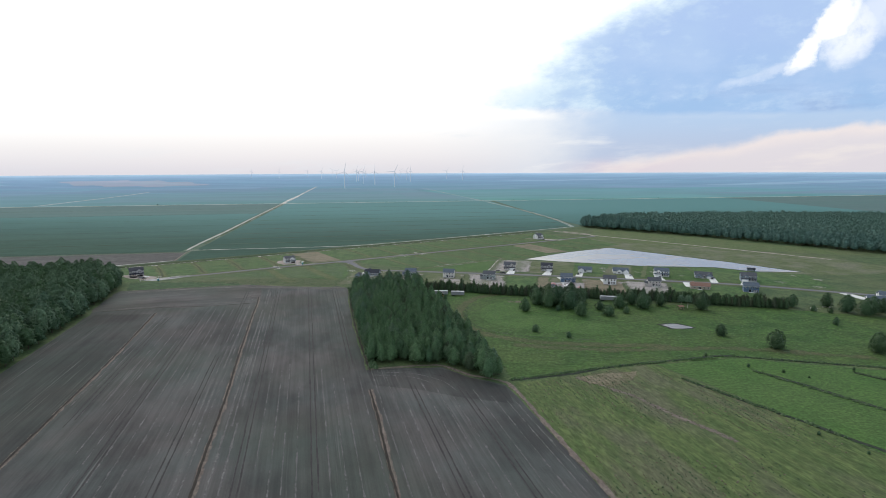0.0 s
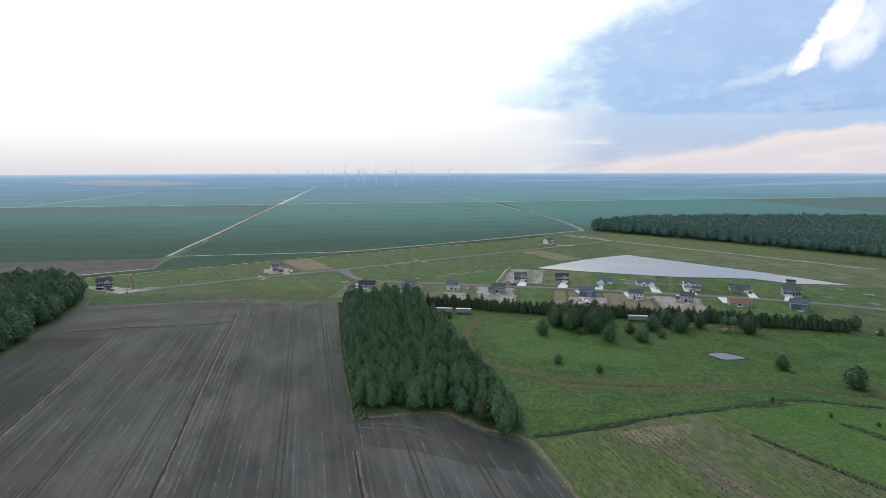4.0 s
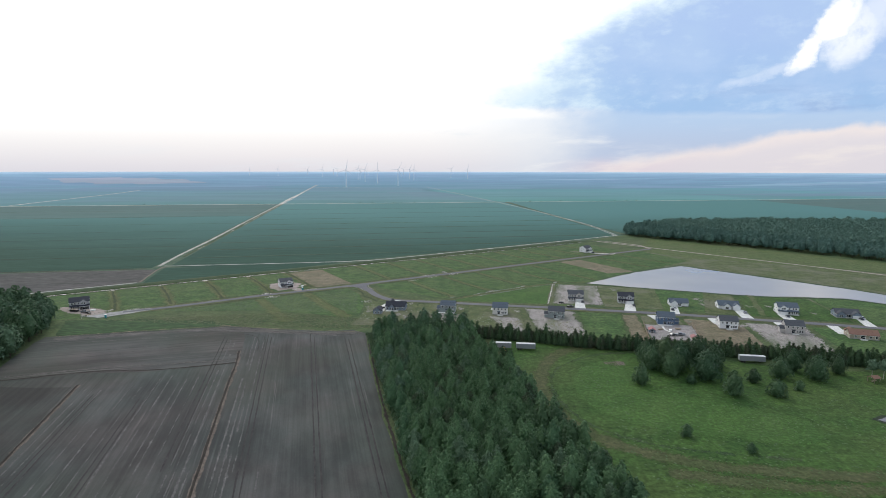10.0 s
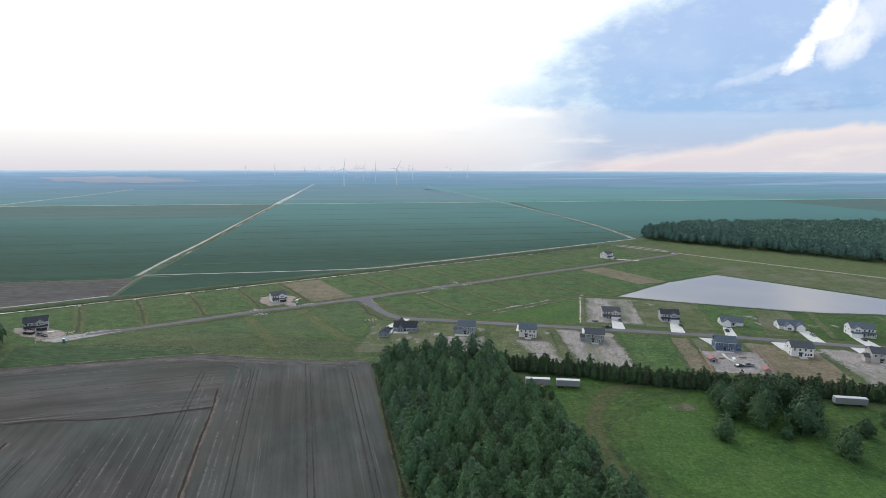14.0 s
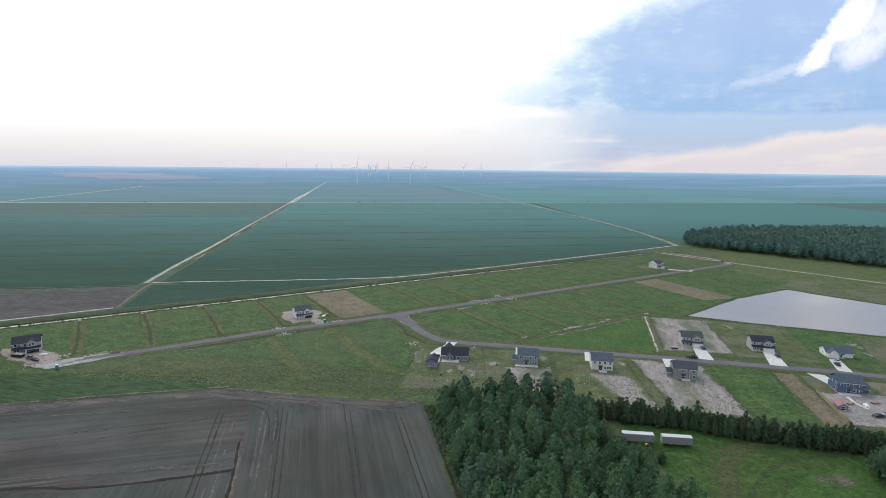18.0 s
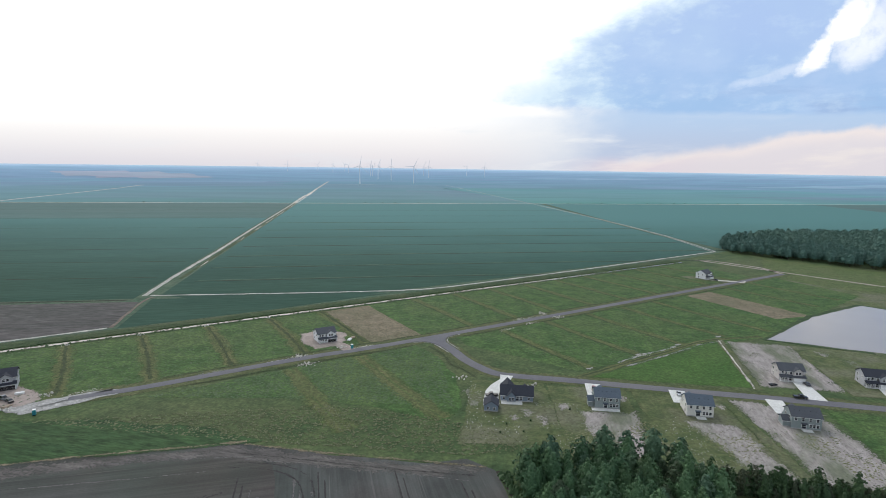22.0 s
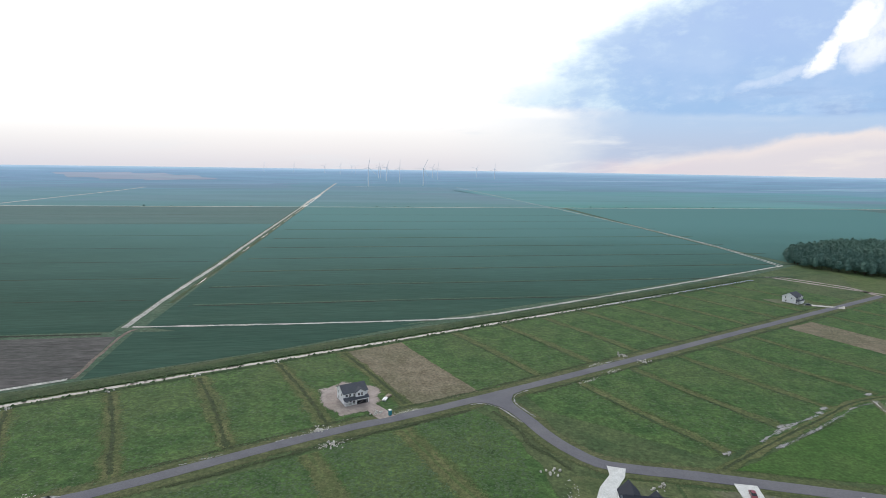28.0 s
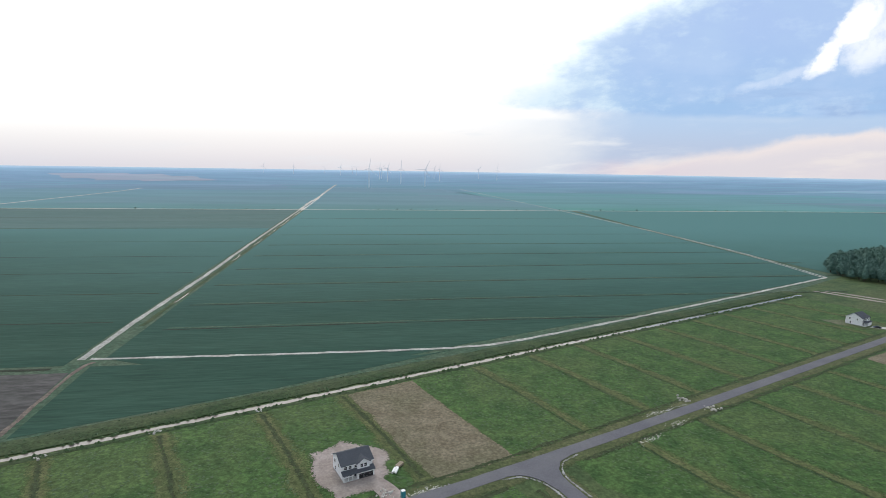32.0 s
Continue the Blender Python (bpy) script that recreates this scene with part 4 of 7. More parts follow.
field("bare_yard", [(-187, 594), (-181, 577), (-172, 569), (-160, 575), (-158, 584), (-160, 598), (-168, 601), (-178, 603)], 0.16, M_YARD, "bare trampled sandy yard round a new house", "yard", 1.0, step=4, soft=2.2)
field("bare_yard", [(120, 790), (150, 790), (158, 775), (150, 766), (134, 768), (122, 778)], 0.16, M_OLIVE, "bare yard round a white house", "yard", 1.0, step=4, soft=2.2)
ribbon("sand_path", [(175, 884), (237, 812), (319, 719), (372, 659), (430, 590)], 4.0, 0.12, M_YARD, "pale sandy path across the grass", "path", 0, 0.8, soft=1)
ribbon("sand_path", [(186, 884), (205, 865), (225, 838), lot(400, 0)], 4.0, 0.12, M_YARD, "pale sandy path across the grass", "path", 0, 0.8, soft=1)
field("pond_meadow", [lot(182, -100), lot(300, -92), lot(372, -10), (430, 620), (470, 520), (380, 500), (350, 505), (305, 512), (212, 545), (140, 570)], 0.05, M_OLIVE, "dry olive grass round the pond", "grassland", 1.5, soft=3)

field("east_grass", [lot(374, -60), (420, 640), (500, 610), (455, 690), (355, 808), (262, 905), lot(404, 20), lot(404, -6), lot(374, -10)], 0.058, M_EDGE, "green-olive grass between the pond and the woodland", "grassland", 1.0, soft=3)

# lots along the side road
for name, pts, mat, label in (
    ("sandy_lot", [(64, 596), (99, 589), (84, 521), (46, 528)], M_SAND, "pale sandy house lot with thin weeds"),
    ("worn_lot", [(101, 588), (140, 578), (121, 511), (86, 519)], M_OLIVE, "worn olive-brown house lot"),
    ("lawn_lot", [(142, 578), (178, 563), (150, 501), (123, 509)], M_LOT, "green lawn of a house lot"),
    ("worn_lot", [(180, 562), (196, 556), (176, 496), (152, 500)], M_OLIVE, "worn house lot with bare patches"),
    ("lawn_lot", [(197, 556), (250, 549), (236, 477), (178, 494)], M_MEADOW, "green lawn of a house lot"),
    ("lawn_lot", [(252, 548), (282, 538), (300, 520), (345, 505), (330, 440), (238, 476)], M_LOT, "green lawn of a house lot"),
    ("lawn_lot", [(-88, 531), (-56, 527), (-58, 470), (-95, 470)], M_OLIVE, "thin worn lawn behind a dark-roofed house"),
    ("worn_lot", [(-54, 526), (-18, 522), (-26, 458), (-56, 462)], M_OLIVE, "worn grass lot"),
    ("sandy_lot", [(-45, 499), (-20, 500), (-26, 462), (-46, 464)], M_SAND, "bare pale soil behind a house"),
    ("worn_lot", [(-16, 521), (21, 515), (16, 444), (-22, 456)], M_OLIVE, "worn grass lot"),
    ("sandy_lot", [(-4, 492), (16, 489), (18, 446), (2, 450)], M_SAND, "bare furrowed soil behind a house"),
    ("sandy_lot", [(23, 513), (58, 505), (52, 446), (22, 446)], M_SAND, "bare pale soil round a house"),
    ("green_lot", [(60, 504), (88, 497), (75, 441), (52, 446)], M_LOT, "lush green empty lot"),
    ("mown_lot", [(89, 497), (98, 495), (88, 437), (77, 440)], M_TAN, "mown straw-brown strip of a lot"),
    ("worn_lot", [(100, 494), (124, 488), (116, 432), (90, 437)], M_OLIVE, "worn lot of a blue house"),
    ("gravel_yard", [(96, 473), (126, 471), (117, 438), (88, 441)], M_PINK, "pinkish gravelled back yard"),
    ("brown_lot", [(126, 487), (160, 478), (148, 425), (118, 432)], M_TAN, "bare brown house lot"),
    ("sandy_lot", [(162, 477), (198, 468), (182, 418), (152, 424)], M_SAND, "pale bare house lot"),
    ("lawn_lot", [(200, 467), (262, 448), (240, 395), (186, 416)], M_LOT, "green lawn of a house lot"),
    ("lawn_lot", [(264, 447), (330, 417), (310, 380), (244, 393)], M_ROUGH, "rough green lot at the road's end"),
):
    field(name, pts, 0.11 if mat not in (M_SAND, M_PINK) else 0.14, mat, label, "lot", 0.9 if mat is M_SAND else 0.5, step=5, soft=3.4 if mat is M_SAND else 1.6, thin=0.24 if mat is M_SAND else 0.0)
for a, b in (((62, 597), (44, 524)), ((100, 588), (85, 519)), ((141, 579), (122, 511)), ((179, 563), (151, 500)), ((211, 556), (186, 494)), ((22, 514), (19, 447)), ((-56, 527), (-57, 468))):
    ribbon("lot_swale", [a, b], 3.4, 0.18, M_OLIVE, "worn swale between house lots", "swale", -0.03, 0.6, 5, True, soft=1.2)
ribbon("silt_fence_spoil", [(61, 596), (52, 560), (43, 525)], 0.8, 0.24, M_CHALK, "pale line of spoil at a lot's edge", "spoil", 0.1, 0.4, 4, soft=0.6, thin=0.4)

# ponds
field("pond_bank", [(88, 599), (152, 656), (212, 690), (266, 633), (306, 585), (354, 517), (304, 518), (276, 541), (212, 549), (140, 575)], 0.14, M_BANK, "grassy rim of the pond", "bank", 0.8, step=6)
field("pond", [(92, 600), (154, 652), (212, 686), (262, 630), (303, 582), (350, 516), (304, 522), (278, 545), (212, 553), (141, 579)], 0.18, M_WATER, "large still pond mirroring the sky", "water", 0.6, step=6)

M_WEED = soil("weedy_rows", (0.050, 0.080, 0.024), (0.082, 0.110, 0.037), (0.088, 0.086, 0.056), 0.06, 0.18, 0.9, angle=-14.3, stretch=3.5, amount=0.7)
# meadow south of the hedge
field("meadow", [(-4, 441), (20, 434), (47, 425), (73, 418), (140, 398), (196, 387), (246, 377), (330, 340), (330, 262), (224, 260), (156, 278), (86, 264), (33, 246), (20, 318), (8, 360), (2, 400)], 0.06, M_MEADOW, "bright green meadow with mown arcs", "meadow", 1.0, soft=2)
ribbon("mown_arc", [(50, 430), (36, 423), (21.5, 408), (11.5, 381), (11, 355), (18, 331), (32, 316), (49, 307), (72, 301), (130, 296)], 5.0, 0.09, M_ARC, "worn curving wheel mark in the meadow", "track", 0.0, 1.0, soft=4, thin=0.08)
ribbon("mown_arc", [(72, 419), (50, 415.5), (26, 398.7), (16, 376.7), (17.5, 348), (28, 328), (50, 316), (90, 308)], 2.0, 0.095, M_BANK, "darker mown arc in the meadow", "track", 0.0, 0.8, soft=1.6, thin=0.4)
ribbon("mown_arc", [(40, 300), (90, 290), (160, 292), (230, 275)], 5.0, 0.115, M_ARC, "faint straw-coloured band in the meadow", "track", 0.0, 1.5, soft=4, thin=0.22)
field("mown_oval", [(66, 412), (48, 407), (31, 393), (24, 372), (27, 350), (42, 332), (70, 322), (104, 318), (112, 338), (92, 352), (70, 366), (56, 384), (62, 400)], 0.08, M_BARLEY, "brighter mown oval in the meadow", "meadow", 0.6, True, 5, soft=3, thin=0.25)
ribbon("fence_row", [(32, 247), (60, 253.5), (86, 264), (117, 272), (145, 279), (156, 279), (182, 272), (224, 261), (300, 240)], 1.8, 0.12, M_DARK, "dark overgrown boundary strip", "strip", 0.1, 0.5, 4, soft=0.6)
field("small_pond_bank", [(138.5, 339.5), (145.5, 343), (153.5, 341.8), (161, 331), (150.5, 328.5), (143, 329)], 0.10, M_DARK, "dark muddy pool rim", "bank", 0.4, step=3)
field("small_pond", [(141, 338.5), (147, 341), (153, 339.5), (158.5, 332), (151, 330.5), (145, 331)], 0.13, M_POOL, "small pool in the meadow", "water", 0.3, True, step=2)
field("weedy_field", [(33, 244), (60, 252), (86, 262), (108, 268), (150, 190), (190, 100), (170, 0), (62, 100), (50, 155), (38, 207)], 0.05, M_WEED, "weedy olive field with brownish rows", "field", 0.8, soft=1.5)
field("green_field", [(110, 267), (145, 276), (156, 276), (224, 257), (300, 236), (420, 120), (300, -60), (195, 90), (150, 190)], 0.06, M_BARLEY, "smooth bright green crop field", "field", 0.6, soft=1.2)
field("bare_patch", [(64, 250), (80, 256.5), (97, 258), (92, 247), (80, 238), (70, 240)], 0.085, M_TAN, "straw-brown bare patch at the field boundary", "soil", soft=1.8, thin=0.36)
ribbon("bare_strip", [(64, 250), (83.7, 229), (94, 210), (109, 187)], 2.2, 0.08, M_RUST, "bare brownish strip in the weedy field", "soil", 0.0, 0.8, 4, soft=2, thin=0.3)
for pts in ([(115, 248), (128, 226), (141, 206), (151, 190), (172, 155)], [(155, 257), (165, 245), (177, 225), (200, 190)], [(203, 255), (211, 245), (235, 214)]):
    ribbon("field_drain", pts, 1.9, 0.14, M_DARK, "dark drain in the green field", "drain", 0.0, 0.5, 4, soft=0.4)

# the ploughed field
field("ploughed_field", [(-39, 260), (-58, 333), (-73, 401), (-83, 453), (-92, 460), (-107, 457), (-140, 461), (-175, 468), (-190, 463), (-221, 456), (-272, 443), (-249, 366), (-239, 326), (-222, 258), (-215, 200), (-205, 60), (-150, -60), (75, -60), (62, 110), (50, 156), (38, 207), (29, 241), (12, 251), (-1, 264), (-19, 263)], 0.06, M_PLOW, "grey-brown ploughed field with straight rows", "field", 0.5)
field("ploughed_field", [(-246, 369), (-207, 370), (-179, 279), (-162, 212), (-151, 168), (-120, 50), (-200, 60), (-214, 200), (-221, 258), (-238, 326)], 0.09, M_PLOWD, "darker freshly ploughed strip", "field", 0.5)
field("ploughed_field", [(-252, 378), (-208, 390), (-182, 392), (-146, 404), (-152, 428), (-160, 452), (-178, 462), (-190, 462), (-221, 455), (-271, 442)], 0.075, M_PLOWX, "dark ploughed strip worked across the rows", "field", 0.5, soft=5)
field("ploughed_field", [(-38, 260), (-19, 262), (-2, 260.5), (12, 248), (27, 238), (29, 222), (10, 228), (-12, 238), (-32, 242)], 0.090, M_PLOWD, "dark end of the ploughed field below the grove", "field", soft=3, thin=0.2)
for pts in ([(-205, 372), (-179, 279), (-162, 212), (-151, 168), (-125, 70)], [(-148, 420), (-142, 400), (-135, 371), (-114, 290), (-97, 227), (-82, 167), (-60, 85)], [(-34, 236), (-27, 208), (-19, 173), (-14, 153), (6, 72)]):
    ribbon("ditch_spoil", pts, 1.7, 0.13, M_RUST, "reddish spoil along a plough ditch", "spoil", 0.15, 0.4, 4, soft=0.7)
    ribbon("plough_ditch", [(x - 0.3, y) for x, y in pts], 0.8, 0.32, M_DITCH, "narrow dark ditch in the ploughed field", "drain", -0.04, 0.15, 4, soft=0.25)
ribbon("plough_ditch", [(-249, 376), (-208, 389), (-182, 391), (-142, 402)], 1.1, 0.16, M_DITCH, "dark cross ditch in the ploughed field", "drain", 0.0, 0.4, 4, soft=0.25)
ribbon("headland", [(-247, 381), (-208, 394), (-150, 406), (-146, 419)], 1.2, 0.14, M_HEAD, "pale headland beside the cross ditch", "track", 0.0, 0.8, 4, soft=1.6, thin=0.43)
ribbon("field_margin", [(-37, 258), (-56.5, 333), (-71.5, 401), (-82, 453)], 0.8, 0.14, M_DITCH, "thin dark margin below the wood", "strip", 0.0, 0.4, 4, soft=0.8, thin=0.2)
ribbon("field_margin", [(-37, 262), (-19, 265.5), (-1, 266.5), (13, 253), (30, 242.5), (39, 207), (45, 182), (51, 156), (64, 100)], 1.5, 0.14, M_RUST, "pale worn field margin", "strip", 0.0, 0.6, 4, soft=1)
# lines along the drill rows: k names the row, where it crosses y = 300


def row_line(name, k, y0, y1, width, mat, label, z=0.10, rag=0.12, soft=0.2, thin=0.0):
    ribbon(name, [(k - 0.2525 * (y0 - 300), y0), (k - 0.2525 * (y1 - 300), y1)], width, z, mat, label, "track", 0.0, rag, 6, True, soft=soft, thin=thin)


DARK_LINE, PALE_LINE = "dark wheel line in the ploughed field", "pale broken drill line in the ploughed field"
for k, y0, y1 in ((-57.6, 262, 446), (-78.0, 150, 452), (-103.6, 140, 450), (-129.5, 300, 446), (-129.5, 120, 285), (-31, 110, 246), (-9, 110, 240), (-154, 130, 360), (-176, 200, 362)):
    for off in (0.0, 2.1):
        row_line("wheel_line", k + off, y0 + off * 3, y1 - off * 2, 0.42, M_WHEEL, DARK_LINE, 0.115, soft=0.2)
rp = random.Random(21)
for k, y0, y1, w2 in ((-127.0, 190, 392, 0.8), (-124.6, 200, 440, 0.7), (-122.2, 150, 436, 1.3), (-120.0, 120, 300, 0.8), (-111.4, 150, 446, 1.5), (-109.4, 200, 440, 1.2), (-107.4, 120, 352, 1.3), (-105.6, 300, 440, 0.6),
                      (-133, 150, 384, 0.5), (-138, 200, 380, 0.6), (-141, 130, 376, 0.45), (-146, 150, 384, 0.5), (-151, 160, 380, 0.9), (-157, 130, 370, 0.5), (-162, 180, 372, 0.6), (-168, 220, 366, 0.5), (-174, 210, 368, 0.9), (-178, 240, 366, 0.6), (-181.6, 220, 368, 0.8),
                      (-97, 170, 300, 0.5), (-92, 140, 260, 0.6), (-88, 120, 270, 0.5), (-83, 150, 250, 0.5), (-72, 130, 262, 0.6), (-67, 140, 255, 0.5), (-62, 120, 250, 0.6), (-54, 130, 252, 0.7),
                      (-47, 110, 250, 0.7), (-41, 120, 252, 0.5), (-36, 110, 240, 0.6), (-25, 110, 244, 0.7), (-19.5, 100, 238, 0.5), (-14, 110, 240, 0.7), (-3, 120, 236, 0.6), (3, 110, 228, 0.8), (8, 100, 226, 0.9), (11.5, 110, 222, 0.7)):
    y = y0
    while y < y1 - 8:
        ln = rp.uniform(70, 180)
        row_line("drill_line", k + rp.uniform(-0.2, 0.2), y, min(y1, y + ln), w2 * 0.55, M_DRILL, PALE_LINE, 0.102, 0.14, 0.6, 0.34 if w2 > 1 else rp.uniform(0.40, 0.455))
        y += ln + rp.uniform(3, 18)
# turning marks on the headland
for pts, mat in (([(-172, 452), (-158, 451), (-148, 446), (-142.5, 436), (-138, 420)], M_WHEEL), ([(-170, 455), (-156, 454), (-145.5, 449), (-140, 439), (-135.5, 421)], M_WHEEL), ([(-92, 447), (-115, 450.5), (-140, 454), (-168, 457)], M_DRILL), ([(-90, 450), (-118, 453), (-145, 457), (-172, 461)], M_WHEEL),
                 ([(-226, 410), (-200, 421), (-180, 430), (-168, 438)], M_WHEEL), ([(-232, 419), (-204, 427), (-172, 436)], M_WHEEL), ([(-215, 452), (-190, 456), (-165, 459)], M_DRILL), ([(-240, 436), (-210, 442), (-178, 449)], M_DRILL),
                 ([(-30, 262), (-12, 258), (2, 249), (9, 236)], M_WHEEL), ([(-33, 258), (-14, 255), (-1, 246), (6, 234)], M_DRILL), ([(-36, 254), (-18, 252), (-6, 244)], M_DRILL), ([(-162, 134), (-158, 141), (-164, 146), (-171, 141), (-170, 133)], M_WHEEL)):
    ribbon("turning_mark", pts, 0.5, 0.12, mat, "curved wheel mark on the headland", "track", 0.0, 0.15, 2, soft=0.4, thin=0.41)
field("headland_strip", [(-84, 452), (-92, 459), (-107, 456.5), (-140, 460.5), (-175, 467), (-190, 462.5), (-221, 455.5), (-268, 443), (-262, 436), (-215, 449), (-178, 457), (-140, 452), (-106, 448)], 0.085, M_HEAD, "pale worn headland along the plough's end", "soil", 0.6, step=5, soft=2.5, thin=0.3)
for pts in ([(-268, 444.5), (-221, 457.5), (-190, 464.5), (-172, 469)], [(-172, 467), (-140, 462), (-107, 458), (-86, 455)]):
    ribbon("field_margin", pts, 1.0, 0.16, M_TAN, "pale dry grass edge of the plough", "strip", 0.0, 0.5, 3, soft=0.9, thin=0.40)

ribbon("yard_path", [(106, 469), (104.5, 462), (106, 456)], 1.2, 0.22, M_CONC, "pale path across the gravel yard", "path", 0.02, 0.15, 2)
field("bare_spot", [(47, 402), (50, 406), (56, 407), (61, 404), (60, 399), (53, 397)], 0.10, M_RUST, "brownish bare spot in the meadow", "soil", 0.4, True, 3, soft=2.0, thin=0.42)
# bare sandy spots on the house lots
for x, y, w2 in ((-66, 497, 4), (-60, 490, 5), (-72, 492, 3), (-50, 503, 3.5), (-88, 505, 3), (-90, 516, 2.5), (-22, 512, 4), (18, 505, 4), (55, 500, 4), (128, 480, 4), (158, 470, 5), (163, 540, 6), (160, 525, 5), (115, 560, 6), (108, 575, 5), (190, 520, 4), (205, 520, 3), (225, 500, 3), (300, 470, 6), (320, 450, 6), (285, 500, 4), (340, 480, 5), (330, 500, 5)):
    field("sand_patch", [(x + w2 * math.cos(a) * k, y + w2 * math.sin(a) * k * 1.3) for a, k in ((0, 1), (1.1, 0.8), (2.2, 1.1), (3.1, 0.9), (4.2, 1.1), (5.3, 0.8))], 0.155, M_SAND, "bare sandy spot in thin grass", "soil", soft=w2 * 0.6, thin=0.43)


# ---- trees ----
def crown_data(rng, h, r, base, n_leaf, leaf, style):
    """Vertices and faces of a crown: a slim dark heart and boughs round it, each a tuft of small leaf clumps."""
    verts, faces = [], []
    lobes = [(rng.uniform(0, 6.28), rng.randint(2, 4), rng.uniform(0.05, 0.13)) for _ in range(3)]

    def rad(t, a):
        if style == "cone":
            prof = (1 - max(0.0, (t - 0.22) / 0.78) ** 2.1) ** 0.68 * min(1, t * 2.4 + 0.5)
        elif style == "pine":
            prof = (1 - t ** 1.8) ** 0.65 * min(1, t * 3 + 0.55)
        else:
            prof = math.sqrt(max(0.0, 1 - (2 * t - 0.9) ** 2 / 1.25)) * (1 - 0.2 * t)
        return r * max(0.05, prof) * (1 + sum(k * math.sin(a * m + ph + t * 5) for ph, m, k in lobes))

    rings, seg, heart = 6, 9, 0.66
    for i in range(rings + 1):
        t = i / rings
        for k in range(seg):
            a = 2 * math.pi * k / seg + 0.3 * i
            q = rad(t, a) * heart * rng.uniform(0.85, 1.15)
            verts.append((q * math.cos(a), q * math.sin(a), base + t * (h - base) * 0.93))
    for i in range(rings):
        for k in range(seg):
            a, b = i * seg + k, i * seg + (k + 1) % seg
            faces.append((a, b, b + seg, a + seg))
    faces.append(tuple(range(seg))[::-1])
    faces.append(tuple(rings * seg + k for k in range(seg)))
    per = 17 if n_leaf > 250 else 9
    n_bough = max(10, n_leaf // per)
    for j in range(n_bough):
        t = 0.04 + 0.96 * ((j + rng.uniform(0.1, 0.9)) / n_bough) ** (1.1 if style == "round" else 1.25)
        a = j * 2.39996 + rng.uniform(-0.5, 0.5)
        q = rad(t, a)
        size = r * rng.uniform(0.28, 0.46) * (1 - 0.28 * t) * (1.0 if per > 9 else 1.25)
        out = Vector((math.cos(a), math.sin(a), 0.25 + 0.9 * t ** 2)).normalized()
        c = Vector((math.cos(a) * (q - size * 0.75), math.sin(a) * (q - size * 0.75), base + t * (h - base) - size * 0.3 + rng.uniform(-0.3, 0.3)))
        if t > 0.93:
            c.x, c.y, c.z = c.x * 0.3, c.y * 0.3, c.z + size * 0.2
        for _ in range(per):
            d = Vector((rng.gauss(0, 1), rng.gauss(0, 1), rng.gauss(0, 1))).normalized()
            d = (d + out * 0.75 + Vector((0, 0, 0.45))).normalized()
            at = c + d * size * rng.uniform(0.75, 1.15)
            n = (d + Vector((rng.gauss(0, 0.3), rng.gauss(0, 0.3), rng.gauss(0, 0.3)))).normalized()
            s1 = n.cross(Vector((rng.gauss(0, 1), rng.gauss(0, 1), rng.gauss(0, 1)))).normalized()
            s2 = n.cross(s1)
            w1, w2 = leaf * rng.uniform(0.7, 1.35), leaf * rng.uniform(0.5, 0.95)
            i0 = len(verts)
            tip = n * leaf * 0.3
            verts += [at - s1 * w1 - tip, at + s2 * w2 + tip * 0.4, at + s1 * w1 - tip, at - s2 * w2 + tip * 0.4]
            faces.append((i0, i0 + 1, i0 + 2, i0 + 3))
    return [tuple(v) for v in verts], faces


def trunk_data(rng, h, r):
    """A tapered, slightly bent trunk with a few limbs."""
    verts, faces = [], []

    def tube(p, q, ra, rb):
        i0 = len(verts)
        d = (q - p).normalized()
        s = d.orthogonal().normalized()
        o = d.cross(s)
        for c, rr in ((p, ra), (q, rb)):
            for k in range(6):
                a = k * math.pi / 3
                verts.append(tuple(c + s * rr * math.cos(a) + o * rr * math.sin(a)))
        for k in range(6):
            faces.append((i0 + k, i0 + (k + 1) % 6, i0 + 6 + (k + 1) % 6, i0 + 6 + k))

    a = Vector((0, 0, -0.3))
    b = Vector((rng.uniform(-0.2, 0.2), rng.uniform(-0.2, 0.2), h * 0.5))
    tube(a, b, r, r * 0.65)
    tube(b, Vector((0, 0, h * 0.85)), r * 0.65, r * 0.15)
    for k in range(4):
        t = rng.uniform(0.35, 0.7)
        ang = k * 1.6 + rng.random()
        s = Vector((b.x * t * 2 if t < 0.5 else b.x, b.y, h * t))
        tube(s, s + Vector((math.cos(ang), math.sin(ang), 0.7)) * h * 0.13, r * 0.35, r * 0.1)
    return verts, faces


TREE_KINDS = {}


def tree_kind(key, count, h, r, base, n_leaf, leaf, style, mats, trunk_r=0.22, bark=None):
    """Several shapes of one kind, each a trunk mesh and a crown mesh to share."""
    rng = random.Random(key)
    made = []
    for i in range(count):
        k = rng.uniform(0.86, 1.14)
        cv, cf = crown_data(rng, h * k, r * rng.uniform(0.88, 1.12), base, n_leaf, leaf, style)
        tv, tf = trunk_data(rng, h * k, trunk_r)
        crown, trunk = bpy.data.meshes.new("crown"), bpy.data.meshes.new("trunk")
        crown.from_pydata(cv, [], cf)
        trunk.from_pydata(tv, [], tf)
        crown.polygons.foreach_set("use_smooth", [True] * len(cf))
        crown.materials.append(mats[i % len(mats)])
        trunk.materials.append(bark or M_BARK)
        made.append((crown, trunk, np.array(cv), cf, np.array(tv), tf, mats[i % len(mats)]))
    TREE_KINDS[key] = made


